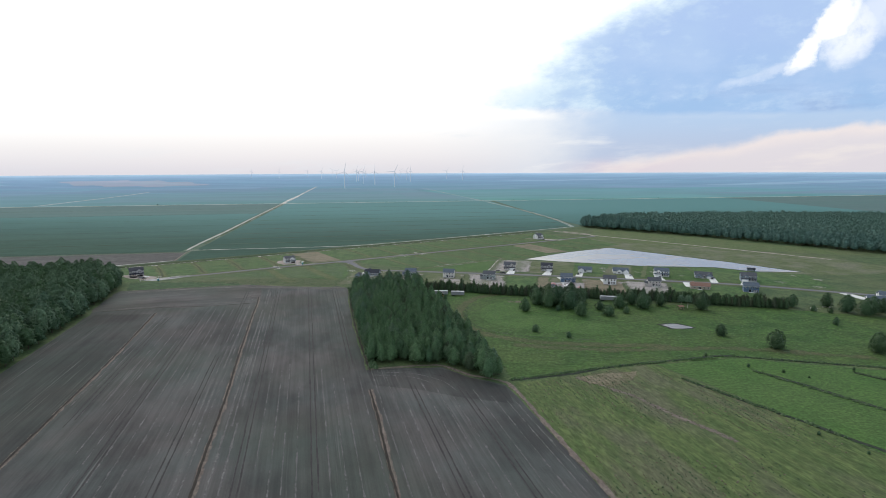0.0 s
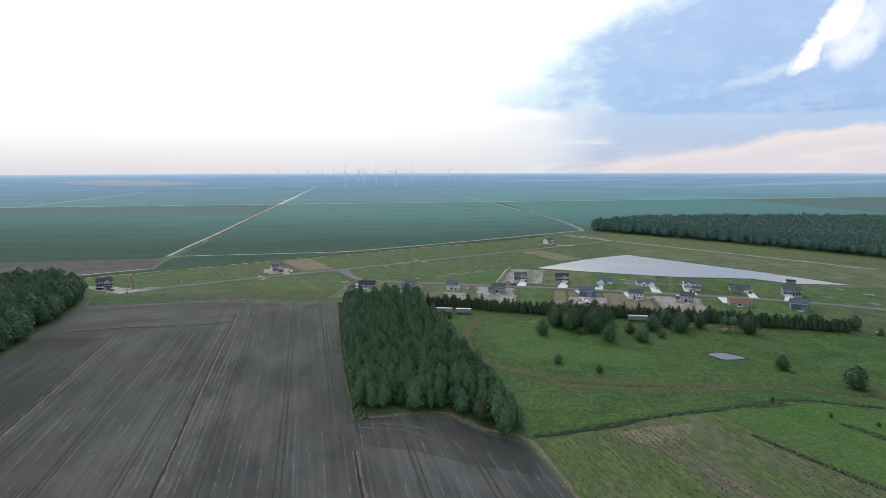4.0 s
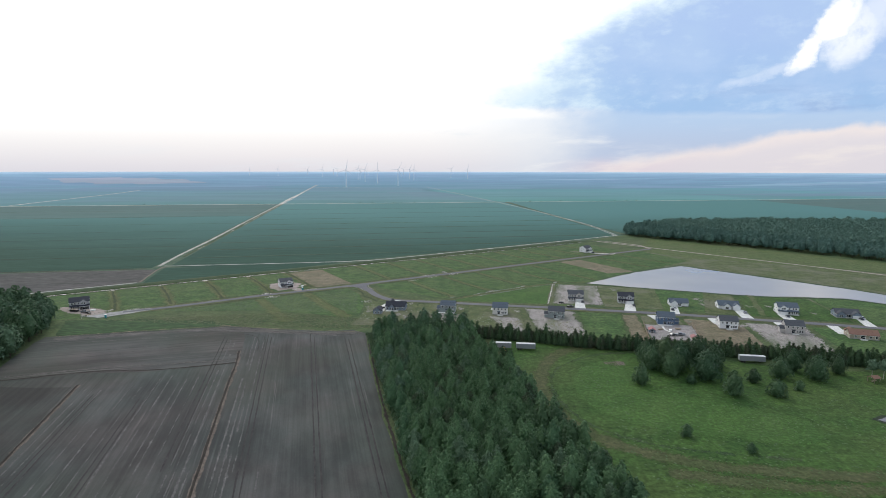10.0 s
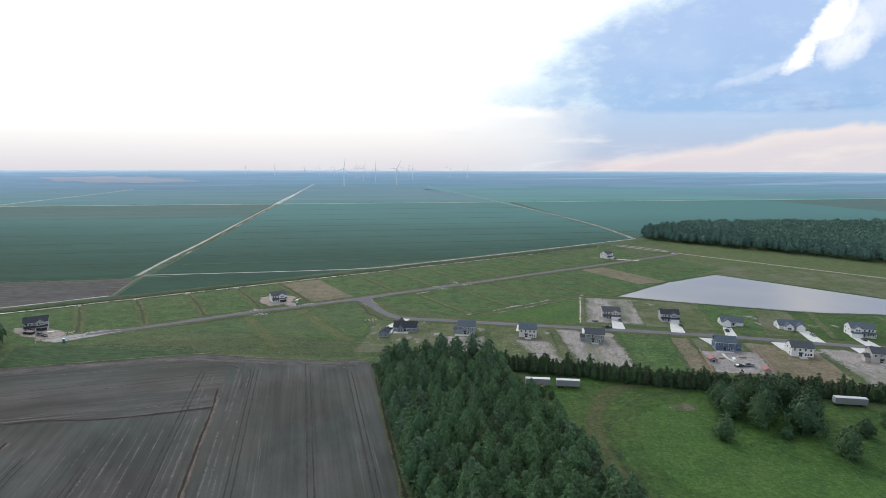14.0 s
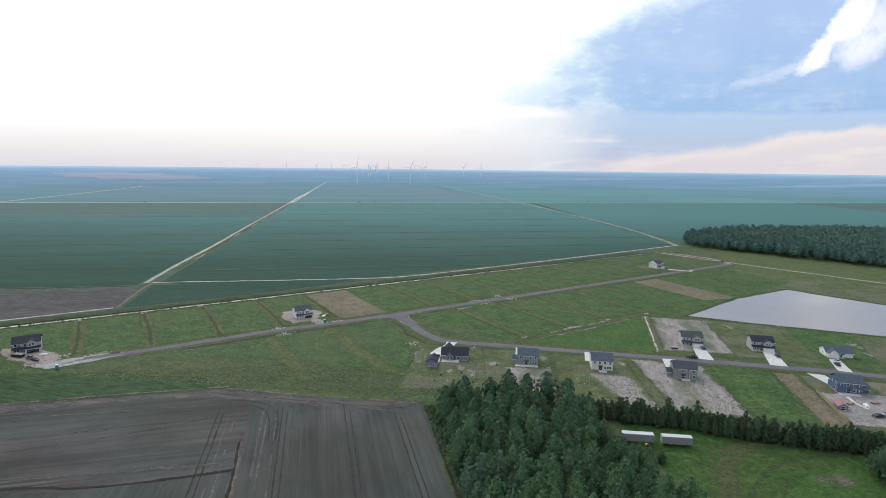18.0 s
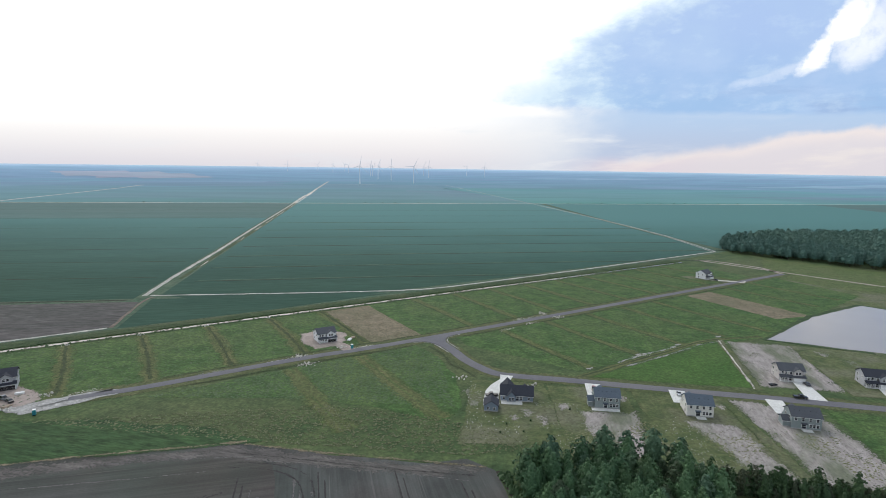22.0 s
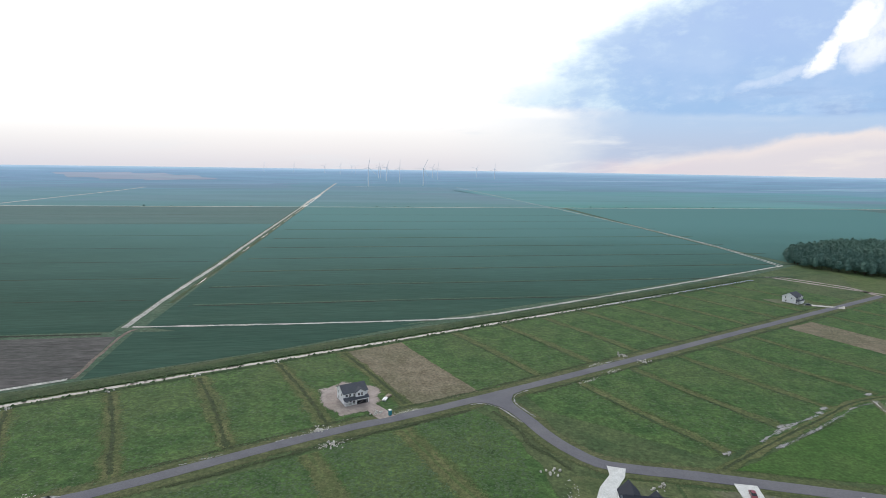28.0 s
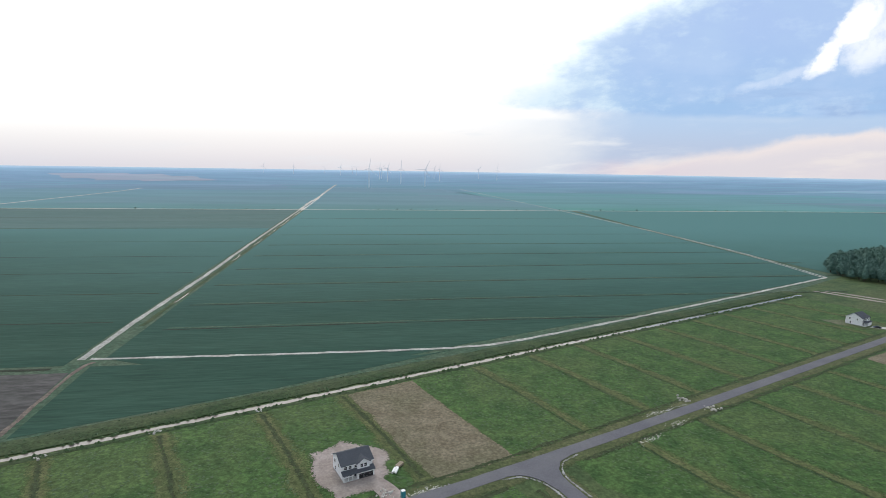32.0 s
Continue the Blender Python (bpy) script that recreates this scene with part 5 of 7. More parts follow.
def tree(key, i, x, y, scale, turn, label, category="tree", group=""):
    crown, trunk, *_ = TREE_KINDS[key][i % len(TREE_KINDS[key])]
    e = empty("tree" if category == "tree" else "bush", pose(x, y, 0, 0, 0, turn) @ Matrix.Diagonal((scale, scale, scale * random.uniform(0.92, 1.08), 1)))
    for name, me in (("trunk", trunk), ("crown", crown)):
        new(name, me).parent = e
    return tagged(e, label, category, group)


def wood_stuff(name, key, places, label, only=None):
    """Many trees joined into one mesh, for woods that nobody could count."""
    kinds = TREE_KINDS[key]
    mats = []
    for k in kinds:
        if k[6] not in mats:
            mats.append(k[6])
    allv, allf, alli, base = [], [], [], 0
    rng = random.Random(name)
    for x, y, s in places:
        j = rng.randrange(len(kinds))
        k = kinds[j]
        a = rng.uniform(0, 6.28)
        c, sn = math.cos(a), math.sin(a)
        for v, f, mi in ((k[2], k[3], mats.index(k[6])), (k[4], k[5], len(mats))):
            q = np.stack([x + s * (v[:, 0] * c - v[:, 1] * sn), y + s * (v[:, 0] * sn + v[:, 1] * c), s * v[:, 2]], 1)
            allv.append(q)
            allf += [tuple(n + base for n in g) for g in f]
            alli += [mi] * len(f)
            base += len(v)
    me = bpy.data.meshes.new(name)
    me.from_pydata(np.concatenate(allv).tolist(), [], allf)
    for m in mats + [M_BARK]:
        me.materials.append(m)
    me.polygons.foreach_set("material_index", alli)
    me.update()
    return tagged(new(name, me), label, "woodland", kind="stuff")


def inside(x, y, poly):
    hit = False
    for i in range(len(poly)):
        (x0, y0), (x1, y1) = poly[i], poly[i - 1]
        if (y0 > y) != (y1 > y) and x < (x1 - x0) * (y - y0) / (y1 - y0) + x0:
            hit = not hit
    return hit


def scatter(poly, gap, rng, jitter=0.35):
    """Uneven places on a staggered grid inside an outline."""
    xs, ys = [p[0] for p in poly], [p[1] for p in poly]
    out, j, y = [], 0, min(ys)
    while y < max(ys):
        x = min(xs) + (j % 2) * gap / 2
        while x < max(xs):
            px, py = x + rng.uniform(-jitter, jitter) * gap, y + rng.uniform(-jitter, jitter) * gap
            if inside(px, py, poly):
                out.append((px, py))
            x += gap
        y += gap * 0.87
        j += 1
    return out


tree_kind("grove", 10, 11.0, 3.3, 1.5, 900, 0.30, "cone", [M_LEAF, M_LEAF, M_LEAF_D, M_LEAF, M_LEAF_B, M_LEAF, M_LEAF, M_LEAF_BR, M_LEAF_D, M_LEAF])
tree_kind("oak", 6, 16.0, 5.2, 3.0, 520, 0.62, "round", [M_OAK, M_LEAF_D, M_OAK], 0.32)
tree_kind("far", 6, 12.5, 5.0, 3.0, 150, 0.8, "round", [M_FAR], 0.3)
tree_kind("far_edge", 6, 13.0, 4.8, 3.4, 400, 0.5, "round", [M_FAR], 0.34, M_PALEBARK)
tree_kind("pine", 6, 7.4, 2.3, 0.2, 400, 0.30, "pine", [M_PINE, M_PINE_BR, M_PINE], 0.16)
tree_kind("bush", 6, 4.0, 2.1, 0.1, 760, 0.17, "round", [M_LEAF_D, M_PINE], 0.10)
tree_kind("shade", 5, 9.5, 4.2, 0.6, 1500, 0.27, "round", [M_LEAF_D, M_PINE, M_LEAF_D], 0.28)
tree_kind("pale", 2, 11.0, 3.0, 4.6, 330, 0.42, "round", [M_LEAF_B], 0.2, M_PALEBARK)

rng = random.Random(11)
GROVE = [(-37, 268), (-55, 338), (-70, 403), (-78, 450), (-60, 452), (-40, 454), (-20, 452), (-18, 436), (-14, 414), (-9, 400), (3, 355), (12, 318), (26, 272), (30, 249), (22, 248), (10, 258), (0, 270), (-18, 270)]
spots = scatter(GROVE, 5.15, rng, 0.36)
spots.sort(key=lambda q: (q[0] + 25) ** 2 * 1.4 + (q[1] - 345) ** 2 * 0.12, reverse=True)
for i, (x, y) in enumerate(spots[:230]):
    s = rng.uniform(0.72, 1.2)
    k = rng.randrange(10)
    tree("grove", k, x, y, s, rng.uniform(0, 360), "young leafy tree with a domed green crown in a dense grove", group="trees of the grove")
wood_stuff("grove_middle", "grove", [(x, y, rng.uniform(0.85, 1.2)) for x, y in spots[230:]], "dense middle of the green grove")

WEST_WOOD = [(-224, 255), (-235, 292), (-243, 326), (-252, 366), (-276, 440), (-293, 484), (-330, 500), (-470, 470), (-480, 230), (-330, 180), (-216, 150), (-218, 215)]
ws = scatter(WEST_WOOD, 7.6, rng)
edge = [q for q in ws if q[1] > 260 and q[0] > -0.33 * (q[1] - 260) - 243]
wood_stuff("west_wood", "oak", [(x, y, rng.uniform(0.85, 1.2)) for x, y in ws if (x, y) not in edge], "deep green broadleaf woodland beside the plough")
for x, y in edge:
    tree("oak", rng.randrange(6), x, y, rng.uniform(0.75, 1.1), rng.uniform(0, 360), "broadleaf tree at the dark edge of a wood", group="trees at the wood's edge")

EAST_WOOD = [(243, 935), (360, 822), (460, 705), (520, 622), (640, 560), (1000, 700), (1080, 1080), (900, 1085), (600, 1100), (395, 1090), (300, 1040), (250, 985)]
es = scatter(EAST_WOOD, 8.2, rng)
rim = [(243, 935), (360, 822), (460, 705), (520, 622), (640, 560), (720, 590), (560, 700), (430, 850), (330, 985), (300, 1040), (250, 985)]
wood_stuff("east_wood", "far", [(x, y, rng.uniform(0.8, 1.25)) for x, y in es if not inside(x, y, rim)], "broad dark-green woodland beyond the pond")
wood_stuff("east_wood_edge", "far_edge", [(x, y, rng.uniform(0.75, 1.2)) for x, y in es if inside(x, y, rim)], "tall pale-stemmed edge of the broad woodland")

HEDGE = [(-15, 444), (20, 435.5), (47, 426.5), (73, 420.5), (105, 415), (140, 408), (179, 398), (200, 391), (246, 379)]
line = spline(HEDGE, 1.5)
back_row = []
for i, q in enumerate(line):
    if rng.random() < 0.06:
        continue
    e = tree("pine", rng.randrange(6), q.x + rng.uniform(-0.8, 0.8), q.y + rng.uniform(-0.8, 0.8), rng.uniform(0.6, 1.12), rng.uniform(0, 360), "dark evergreen in a dense hedge row", group="hedge evergreens")
    e.name = "evergreen"
    back_row.append((q.x + rng.uniform(-1, 1), q.y + 3.2 + rng.uniform(-1, 1), rng.uniform(0.65, 1.25)))
    back_row.append((q.x + rng.uniform(-1, 1), q.y + 5.4 + rng.uniform(-1.5, 1), rng.uniform(0.5, 1.0)))
wood_stuff("hedge_back", "pine", back_row, "dark back row of an evergreen hedge")

# bushes and single trees of the meadow: x, y, kind, size
for x, y, key, s in (
    (58, 375, "bush", 2.1), (77, 386, "shade", 1.25), (91, 380, "shade", 1.55), (84, 393, "shade", 1.3), (95, 363, "bush", 2.3), (112, 377, "bush", 1.6), (99, 391, "shade", 1.25),
    (128, 382.5, "shade", 1.15), (80, 402, "shade", 1.3), (89, 404, "shade", 1.2), (97, 402, "shade", 1.35), (71, 404, "shade", 1.1), (105, 400, "shade", 1.1), (140, 392, "shade", 1.1), (150, 389, "shade", 0.95), (160, 388, "shade", 0.9), (114, 362, "bush", 2.2), (70, 394, "shade", 1.2), (57, 325, "bush", 1.15), (75, 313, "bush", 0.85), (168, 316, "bush", 1.6), (187, 292, "bush", 2.3),
    (238, 284, "shade", 1.15), (253, 337, "bush", 1.1), (144, 380, "shade", 1.25), (185, 377, "shade", 1.25), (254, 383, "shade", 0.95), (279, 383, "shade", 1.0), (283, 368, "shade", 1.3),
    (290, 360, "shade", 1.2), (298, 364, "shade", 1.2), (302, 352, "shade", 1.0), (308, 368, "shade", 1.0), (-3, 413, "bush", 1.2), (1, 411, "bush", 0.9), (128, 368, "bush", 1.1), (82, 376, "bush", 1.2), (270, 366, "bush", 0.9), (262, 372, "bush", 1.0), (312, 356, "bush", 1.1)):
    tree(key, rng.randrange(6), x, y, s, rng.uniform(0, 360), "dense dark-green bush on the meadow" if key == "bush" else "rounded dark-green shade tree by the hedge", "bush" if key == "bush" else "tree")
for x, y in ((173, 383), (177, 381)):
    tree("pale", rng.randrange(2), x, y, 1.0, rng.uniform(0, 360), "slender pale-stemmed tree by the hedge")
for x, y in ((155, 263), (168, 255), (205, 258), (176, 248), (142, 192), (150, 178), (160, 170), (141, 279), (90, 264), (165, 178)):
    tree("bush", rng.randrange(6), x, y, rng.uniform(0.25, 0.42), rng.uniform(0, 360), "small dark shrub at a field drain", "bush")
for x, y, s in ((-66, 449, 1.25), (-55, 452, 1.1), (-47, 455, 1.3), (-39, 456, 1.2), (-31, 454, 1.35), (-23, 452, 1.1), (-74, 446, 1.1)):
    tree("oak", rng.randrange(6), x, y, s * 0.68, rng.uniform(0, 360), "taller rounded broadleaf tree at the grove's end", group="trees of the grove")
# shrubs along the country road
for k in range(34):
    x, y = grid(140 + k * 42 + rng.uniform(-15, 15) if k < 28 else -60 * (k - 27), 1006)
    tree("bush", rng.randrange(6), x, y, rng.uniform(0.4, 0.9), 0, "dark shrub beside the country road", "bush", "shrubs along the road")


# ---- houses ----
def prism(w2, y0, y1, z0, ze, zr, axis):
    """Walls of a block with gables: half width across the ridge, extent along it."""
    bm = bmesh.new()
    pts = []
    for y in (y0, y1):
        pts.append([bm.verts.new(p) for p in ((-w2, y, z0), (w2, y, z0), (w2, y, ze), (0, y, zr), (-w2, y, ze))])
    a, b = pts
    bm.faces.new(a)
    bm.faces.new(b[::-1])
    for i, j in ((1, 0), (2, 1), (0, 4)):
        bm.faces.new((a[i], a[j], b[j], b[i]))
    return bm


def roof_bm(w2, y0, y1, ze, zr, over=0.4, thick=0.2):
    """A pitched roof with eaves and thickness over a ridge along y."""
    bm = bmesh.new()
    k = (zr - ze) / w2
    ring = []
    for y in (y0 - over, y1 + over):
        lo = ze - over * k + 0.03
        ring.append([bm.verts.new(p) for p in ((-w2 - over, y, lo), (0, y, zr + 0.03), (w2 + over, y, lo), (w2 + over, y, lo + thick), (0, y, zr + 0.03 + thick), (-w2 - over, y, lo + thick))])
    a, b = ring
    for i in range(6):
        j = (i + 1) % 6
        bm.faces.new((a[i], a[j], b[j], b[i]))
    bm.faces.new((a[0], a[5], a[4], a[1]))
    bm.faces.new((a[1], a[4], a[3], a[2]))
    bm.faces.new((b[1], b[4], b[5], b[0]))
    bm.faces.new((b[2], b[3], b[4], b[1]))
    bmesh.ops.recalc_face_normals(bm, faces=bm.faces[:])
    return bm


def place_bm(bm, x, y, turn):
    m = pose(x, y, 0, 0, 0, turn)
    bmesh.ops.transform(bm, matrix=m, verts=bm.verts[:])
    return bm


def window(house, x, y, z, w2, h, face, door=False):
    """A framed pane on a wall. face: the way the wall looks, f, b, l or r."""
    turn = {"f": 0, "r": 90, "b": 180, "l": 270}[face]
    f = part("door" if door else "window", place_bm(box_bm(-w2 / 2 - 0.12, w2 / 2 + 0.12, -0.10, 0.03, z - 0.12, z + h + 0.12), x, y, turn), M_TRIM, house)
    part("pane" if not door else "leaf", place_bm(box_bm(-w2 / 2, w2 / 2, -0.125, -0.02, z, z + h), x, y, turn), M_GLASS, f)
    part("mullion", place_bm(box_bm(-w2 / 2, w2 / 2, -0.14, -0.02, z + h * 0.48, z + h * 0.54), x, y, turn), M_TRIM, f)
    return f


def house(m, label, wall, roof, blocks, windows=(), garages=(), porches=(), slabs=(), doors=(), vents=(), trim=True, base=M_BRICK, size=(0.90, 0.87)):
    """blocks: x, y, width along the ridge's cross, length, eave, ridge, turn of the ridge (0: along y, 90: along x)."""
    e = empty("house", m @ Matrix.Diagonal((size[0], size[0], size[1], 1)))
    for x, y, wd, ln, ze, zr, turn in blocks:
        part("foundation", place_bm(box_bm(-wd / 2 - 0.06, wd / 2 + 0.06, -ln / 2 - 0.06, ln / 2 + 0.06, -0.2, 0.55), x, y, turn), base, e)
        part("wall", place_bm(prism(wd / 2, -ln / 2, ln / 2, 0.55, ze, zr, 0), x, y, turn), wall, e)
        part("roof", place_bm(roof_bm(wd / 2, -ln / 2, ln / 2, ze, zr), x, y, turn), roof, e)
        if trim:
            for s in (-1, 1):
                part("gutter", place_bm(box_bm(s * (wd / 2 + 0.40) - 0.07, s * (wd / 2 + 0.40) + 0.07, -ln / 2 - 0.4, ln / 2 + 0.4, ze - 0.40 * (zr - ze) / (wd / 2) - 0.12, ze - 0.40 * (zr - ze) / (wd / 2) + 0.05), x, y, turn), M_TRIM, e)
    for x, y, z, w2, h, face in windows:
        window(e, x, y, z, w2, h, face)
    for x, y, z, w2, h, face in doors:
        window(e, x, y, z, w2, h, face, True)
    for x, y, w2, h, face, mat in garages:
        turn = {"f": 0, "r": 90, "b": 180, "l": 270}[face]
        g2 = part("garage_door", place_bm(box_bm(-w2 / 2 - 0.15, w2 / 2 + 0.15, -0.10, 0.03, 0.0, h + 0.15), x, y, turn), M_TRIM, e)
        for k in range(4):
            part("panel", place_bm(box_bm(-w2 / 2, w2 / 2, -0.135, -0.02, 0.1 + k * (h - 0.1) / 4, 0.06 + (k + 1) * (h - 0.1) / 4), x, y, turn), mat, g2)
    for x0, x1, y0, y1, z in porches:
        p = part("porch_roof", box_bm(x0 - 0.3, x1 + 0.3, y0 - 0.3, y1, z, z + 0.25, 0.05), roof, e)
        part("porch_floor", box_bm(x0, x1, y0, y1, -0.1, 0.45), M_CONC, e)
        n = max(2, int((x1 - x0) / 2.4) + 1)
        for k in range(n):
            xx = x0 + 0.15 + (x1 - x0 - 0.3) * k / (n - 1)
            part("post", box_bm(xx - 0.11, xx + 0.11, y0 + 0.05, y0 + 0.27, 0.4, z + 0.02), M_TRIM, e)
    for x0, x1, y0, y1 in slabs:
        part("patio", box_bm(x0, x1, y0, y1, -0.1, 0.28, 0.03), M_CONC, e)
    for x, y, z in vents:
        part("roof_vent", box_bm(x - 0.16, x + 0.16, y - 0.16, y + 0.16, z - 0.5, z + 0.3, 0.04), M_BLACK, e)
    return tagged(e, label, "house")


def skirt_bm(x0, x1, y0, y1, z0, z1, thick=0.16):
    """A lean-to roof: from z1 at the wall down to z0 at its eave."""
    bm = bmesh.new()
    q = [bm.verts.new(p) for x in (x0, x1) for p in ((x, y0, z0), (x, y1, z1), (x, y1, z1 + thick), (x, y0, z0 + thick))]
    for f in ((0, 1, 2, 3), (7, 6, 5, 4), (0, 3, 7, 4), (1, 5, 6, 2), (3, 2, 6, 7), (0, 4, 5, 1)):
        bm.faces.new([q[i] for i in f])
    bmesh.ops.recalc_face_normals(bm, faces=bm.faces[:])
    return bm


def two_storey(x, y, rz, label, wall, roof, w=11.6, d=9.0, wing="", front=True, gdoor=None, pitch=0.62, side=1, deck=True, slab=(-2.4, 1.8), size=(0.90, 0.87)):
    """A two-storey house; wing: l or r for a lower side wing. Its front has a garage, a gable, a porch and a lean-to roof between the floors."""
    ze, zr = 6.0, 6.0 + pitch * d / 2
    gdoor = gdoor or M_TRIM
    gx = side * (w / 2 - 2.9)
    blocks = [(0, 0, d, w, ze, zr, 90), (gx - side * 0.5, -d / 2 + 0.55, 4.2, 2.5, 6.0, 7.6, 0)]
    if wing:
        s = -1 if wing == "l" else 1
        blocks.append((s * (w / 2 + 1.35), 0.8, 5.0, 2.9, 3.1, 4.7, 90))
    wins = [(k * w, d / 2, 4.1, 0.95, 1.35, "b") for k in (-0.36, -0.12, 0.12, 0.36)]
    wins += [(k * w, d / 2, 1.3, 0.95, 1.4, "b") for k in (-0.38, -0.26, -0.14)]
    wins += [(k * w * side, -d / 2, 4.2, 0.95, 1.3, "f") for k in (-0.38, -0.24, -0.05)]
    wins += [(gx - side * 0.5 + k, -d / 2 - 0.7, 4.2, 0.85, 1.3, "f") for k in (-0.65, 0.65)]
    wins += [(k * w * side, -d / 2, 1.2, 0.8, 1.4, "f") for k in (-0.42, -0.32, -0.22)]
    for s in ("l", "r"):
        sx = -w / 2 if s == "l" else w / 2
        wins += [(sx, -d * 0.2, 4.1, 0.8, 1.2, s), (sx, d * 0.25, 4.1, 0.8, 1.2, s), (sx, d * 0.2, 1.3, 0.8, 1.2, s)]
    doors = [(0.08 * w, d / 2, 0.6, 1.7, 2.05, "b"), (-0.06 * w * side, -d / 2, 0.55, 0.95, 2.05, "f")]
    e = house(pose(x, y, 0, 0, 0, rz), label, wall, roof, blocks, wins, [(gx, -d / 2 - 1.60, 4.9, 2.25, "f", gdoor)], [],
              [(*slab, d / 2, d / 2 + 2.8)] if deck else [], doors, [(k * w, d * 0.22, zr - pitch * d * 0.22) for k in (-0.35, -0.18, 0.02, 0.2, 0.36)], size=size)
    g0, g1 = sorted((gx - 2.9, gx + 2.9))
    part("garage_front", box_bm(g0, g1, -d / 2 - 1.6, -d / 2 + 0.2, 0, 2.9), wall, e)
    part("lean_to_roof", skirt_bm(-w / 2 - 0.3, w / 2 + 0.3, -d / 2 - 2.0, -d / 2 + 0.02, 2.85, 3.75), roof, e)
    p0, p1 = sorted((-side * w / 2, side * (w / 2 - 5.8)))
    part("porch_floor", box_bm(p0, p1, -d / 2 - 1.7, -d / 2 - 0.05, -0.1, 0.45), M_CONC, e)
    for k in range(4):
        xx = p0 + 0.15 + (p1 - p0 - 0.3) * k / 3
        part("post", box_bm(xx - 0.11, xx + 0.11, -d / 2 - 1.65, -d / 2 - 1.43, 0.4, 2.95), M_TRIM, e)
    if deck:
        part("canopy", skirt_bm(-0.3, 2.2, d / 2 + 1.0, d / 2, 2.75, 3.15, 0.1), roof, e)
    return e


def ranch(x, y, rz, label, wall, roof, w=16.0, d=9.0, gables=(4.5,), garage=1, pitch=0.6):
    """A one-storey house with front gables and a double garage."""
    ze, zr = 3.2, 3.2 + pitch * d / 2
    blocks = [(0, 0, d, w, ze, zr, 90)]
    wins, gar = [], []
    for gx in gables:
        blocks.append((gx, -d / 2 - 0.2, 5.6, 4.2, 3.2, 5.4, 0))
        if gx * garage > 0:
            gar.append((gx, -d / 2 - 2.3, 4.9, 2.2, "f", M_TRIM))
        else:
            wins.append((gx - 0.6, -d / 2 - 2.3, 1.0, 1.0, 1.4, "f"))
            wins.append((gx + 0.6, -d / 2 - 2.3, 1.0, 1.0, 1.4, "f"))
    for k in (-0.4, -0.2, 0.1, 0.3):
        wins.append((k * w, d / 2, 1.2, 1.1, 1.35, "b"))
    for k in (-0.12, -0.02):
        wins.append((k * w, -d / 2, 1.1, 1.0, 1.4, "f"))
    wins += [(-w / 2, 0, 1.2, 0.9, 1.3, "l"), (w / 2, 0, 1.2, 0.9, 1.3, "r")]
    return house(pose(x, y, 0, 0, 0, rz), label, wall, roof, blocks, wins, gar, [(-w * 0.14, w * 0.12, -d / 2 - 1.8, -d / 2, 2.7)], [(-1.5, 2.5, d / 2, d / 2 + 2.6)],
                 [(0.5, d / 2, 0.55, 1.7, 2.05, "b"), (0.06 * w, -d / 2, 0.55, 0.95, 2.05, "f")], [(k * w, d * 0.2, zr - pitch * d * 0.2) for k in (-0.3, 0.0, 0.25)])


# along the settlement's road
# black garage panels paint the darkness of an open garage recess
two_storey(-170.3, 585.2, 31, "new white two-storey house with a charcoal roof on bare sand", M_W_WHITE, M_ROOF, 10.6, 8.8, gdoor=M_BLACK, deck=False, size=(1.0, 0.84))
two_storey(-298, 512.5, 33, "new grey two-storey house with a black roof on a bare yard", M_W_GREY, M_ROOF_B, 11.0, 9.0, gdoor=M_BLACK, deck=False, size=(1.08, 0.92))
two_storey(138, 781, 33, "white two-storey house with a steep charcoal roof by the road", M_W_WHITE, M_ROOF, 10.5, 10.0, deck=False, size=(0.98, 0.9))
# the side road's near row shows its backs
two_storey(-31.5, 505.5, 173, "sage-grey two-storey house with a slate roof and a low wing", M_W_SAGE, M_ROOF_S, 11.4, 9.2, wing="r", side=1, slab=(-5.5, 7.2))
two_storey(4.8, 500, 171, "cream two-storey house with a slate roof and a small patio", M_W_CREAM, M_ROOF_S, 11.4, 10.0, side=1)
two_storey(42.0, 490.3, 168, "sage-green two-storey house with a charcoal roof and a low wing", M_W_SAGE, M_ROOF, 11.8, 9.2, wing="r", side=1)
two_storey(110.5, 476, 166, "dark blue two-storey house with a slate roof and a side wing", M_W_BLUE, M_ROOF_S, 11.5, 9.5, wing="l", side=1, slab=(-4.0, 5.4))
two_storey(146.5, 467, 166, "white two-storey house with a charcoal roof", M_W_WHITE, M_ROOF, 11.8, 9.5, side=1)
two_storey(182, 457, 164, "beige-grey two-storey house with a low wing", M_W_BEIGE, M_ROOF, 11.5, 9.2, wing="r", side=1)
ranch(216.5, 446, 162, "long tan house with a brown roof", M_W_TAN, M_ROOF_N, 16.5, 9.0, (5.2,), -1)
two_storey(252.5, 434, 158, "dark blue two-storey house with a slate roof by the hedge", M_W_BLUE, M_ROOF_S, 12.0, 9.5, side=1)
ranch(326, 396, 152, "grey house with a white garage at the road's end", M_W_WHITE, M_ROOF_S, 14, 9, (4.2,), 1)
ranch(345, 409, 150, "white house with a blue-grey roof at the road's end", M_W_WHITE, M_ROOF_S, 13, 9, (4.2,), 1)
# the far row shows its fronts
two_storey(67, 540, -9, "beige two-storey house with a front gable and a porch", M_W_BEIGE, M_ROOF, 11.6, 9.0, size=(0.97, 0.86))
two_storey(103.5, 533.5, -12, "grey-white two-storey house with a black roof and a front gable", M_W_GREY, M_ROOF_B, 11.6, 9.0, size=(0.97, 0.86))
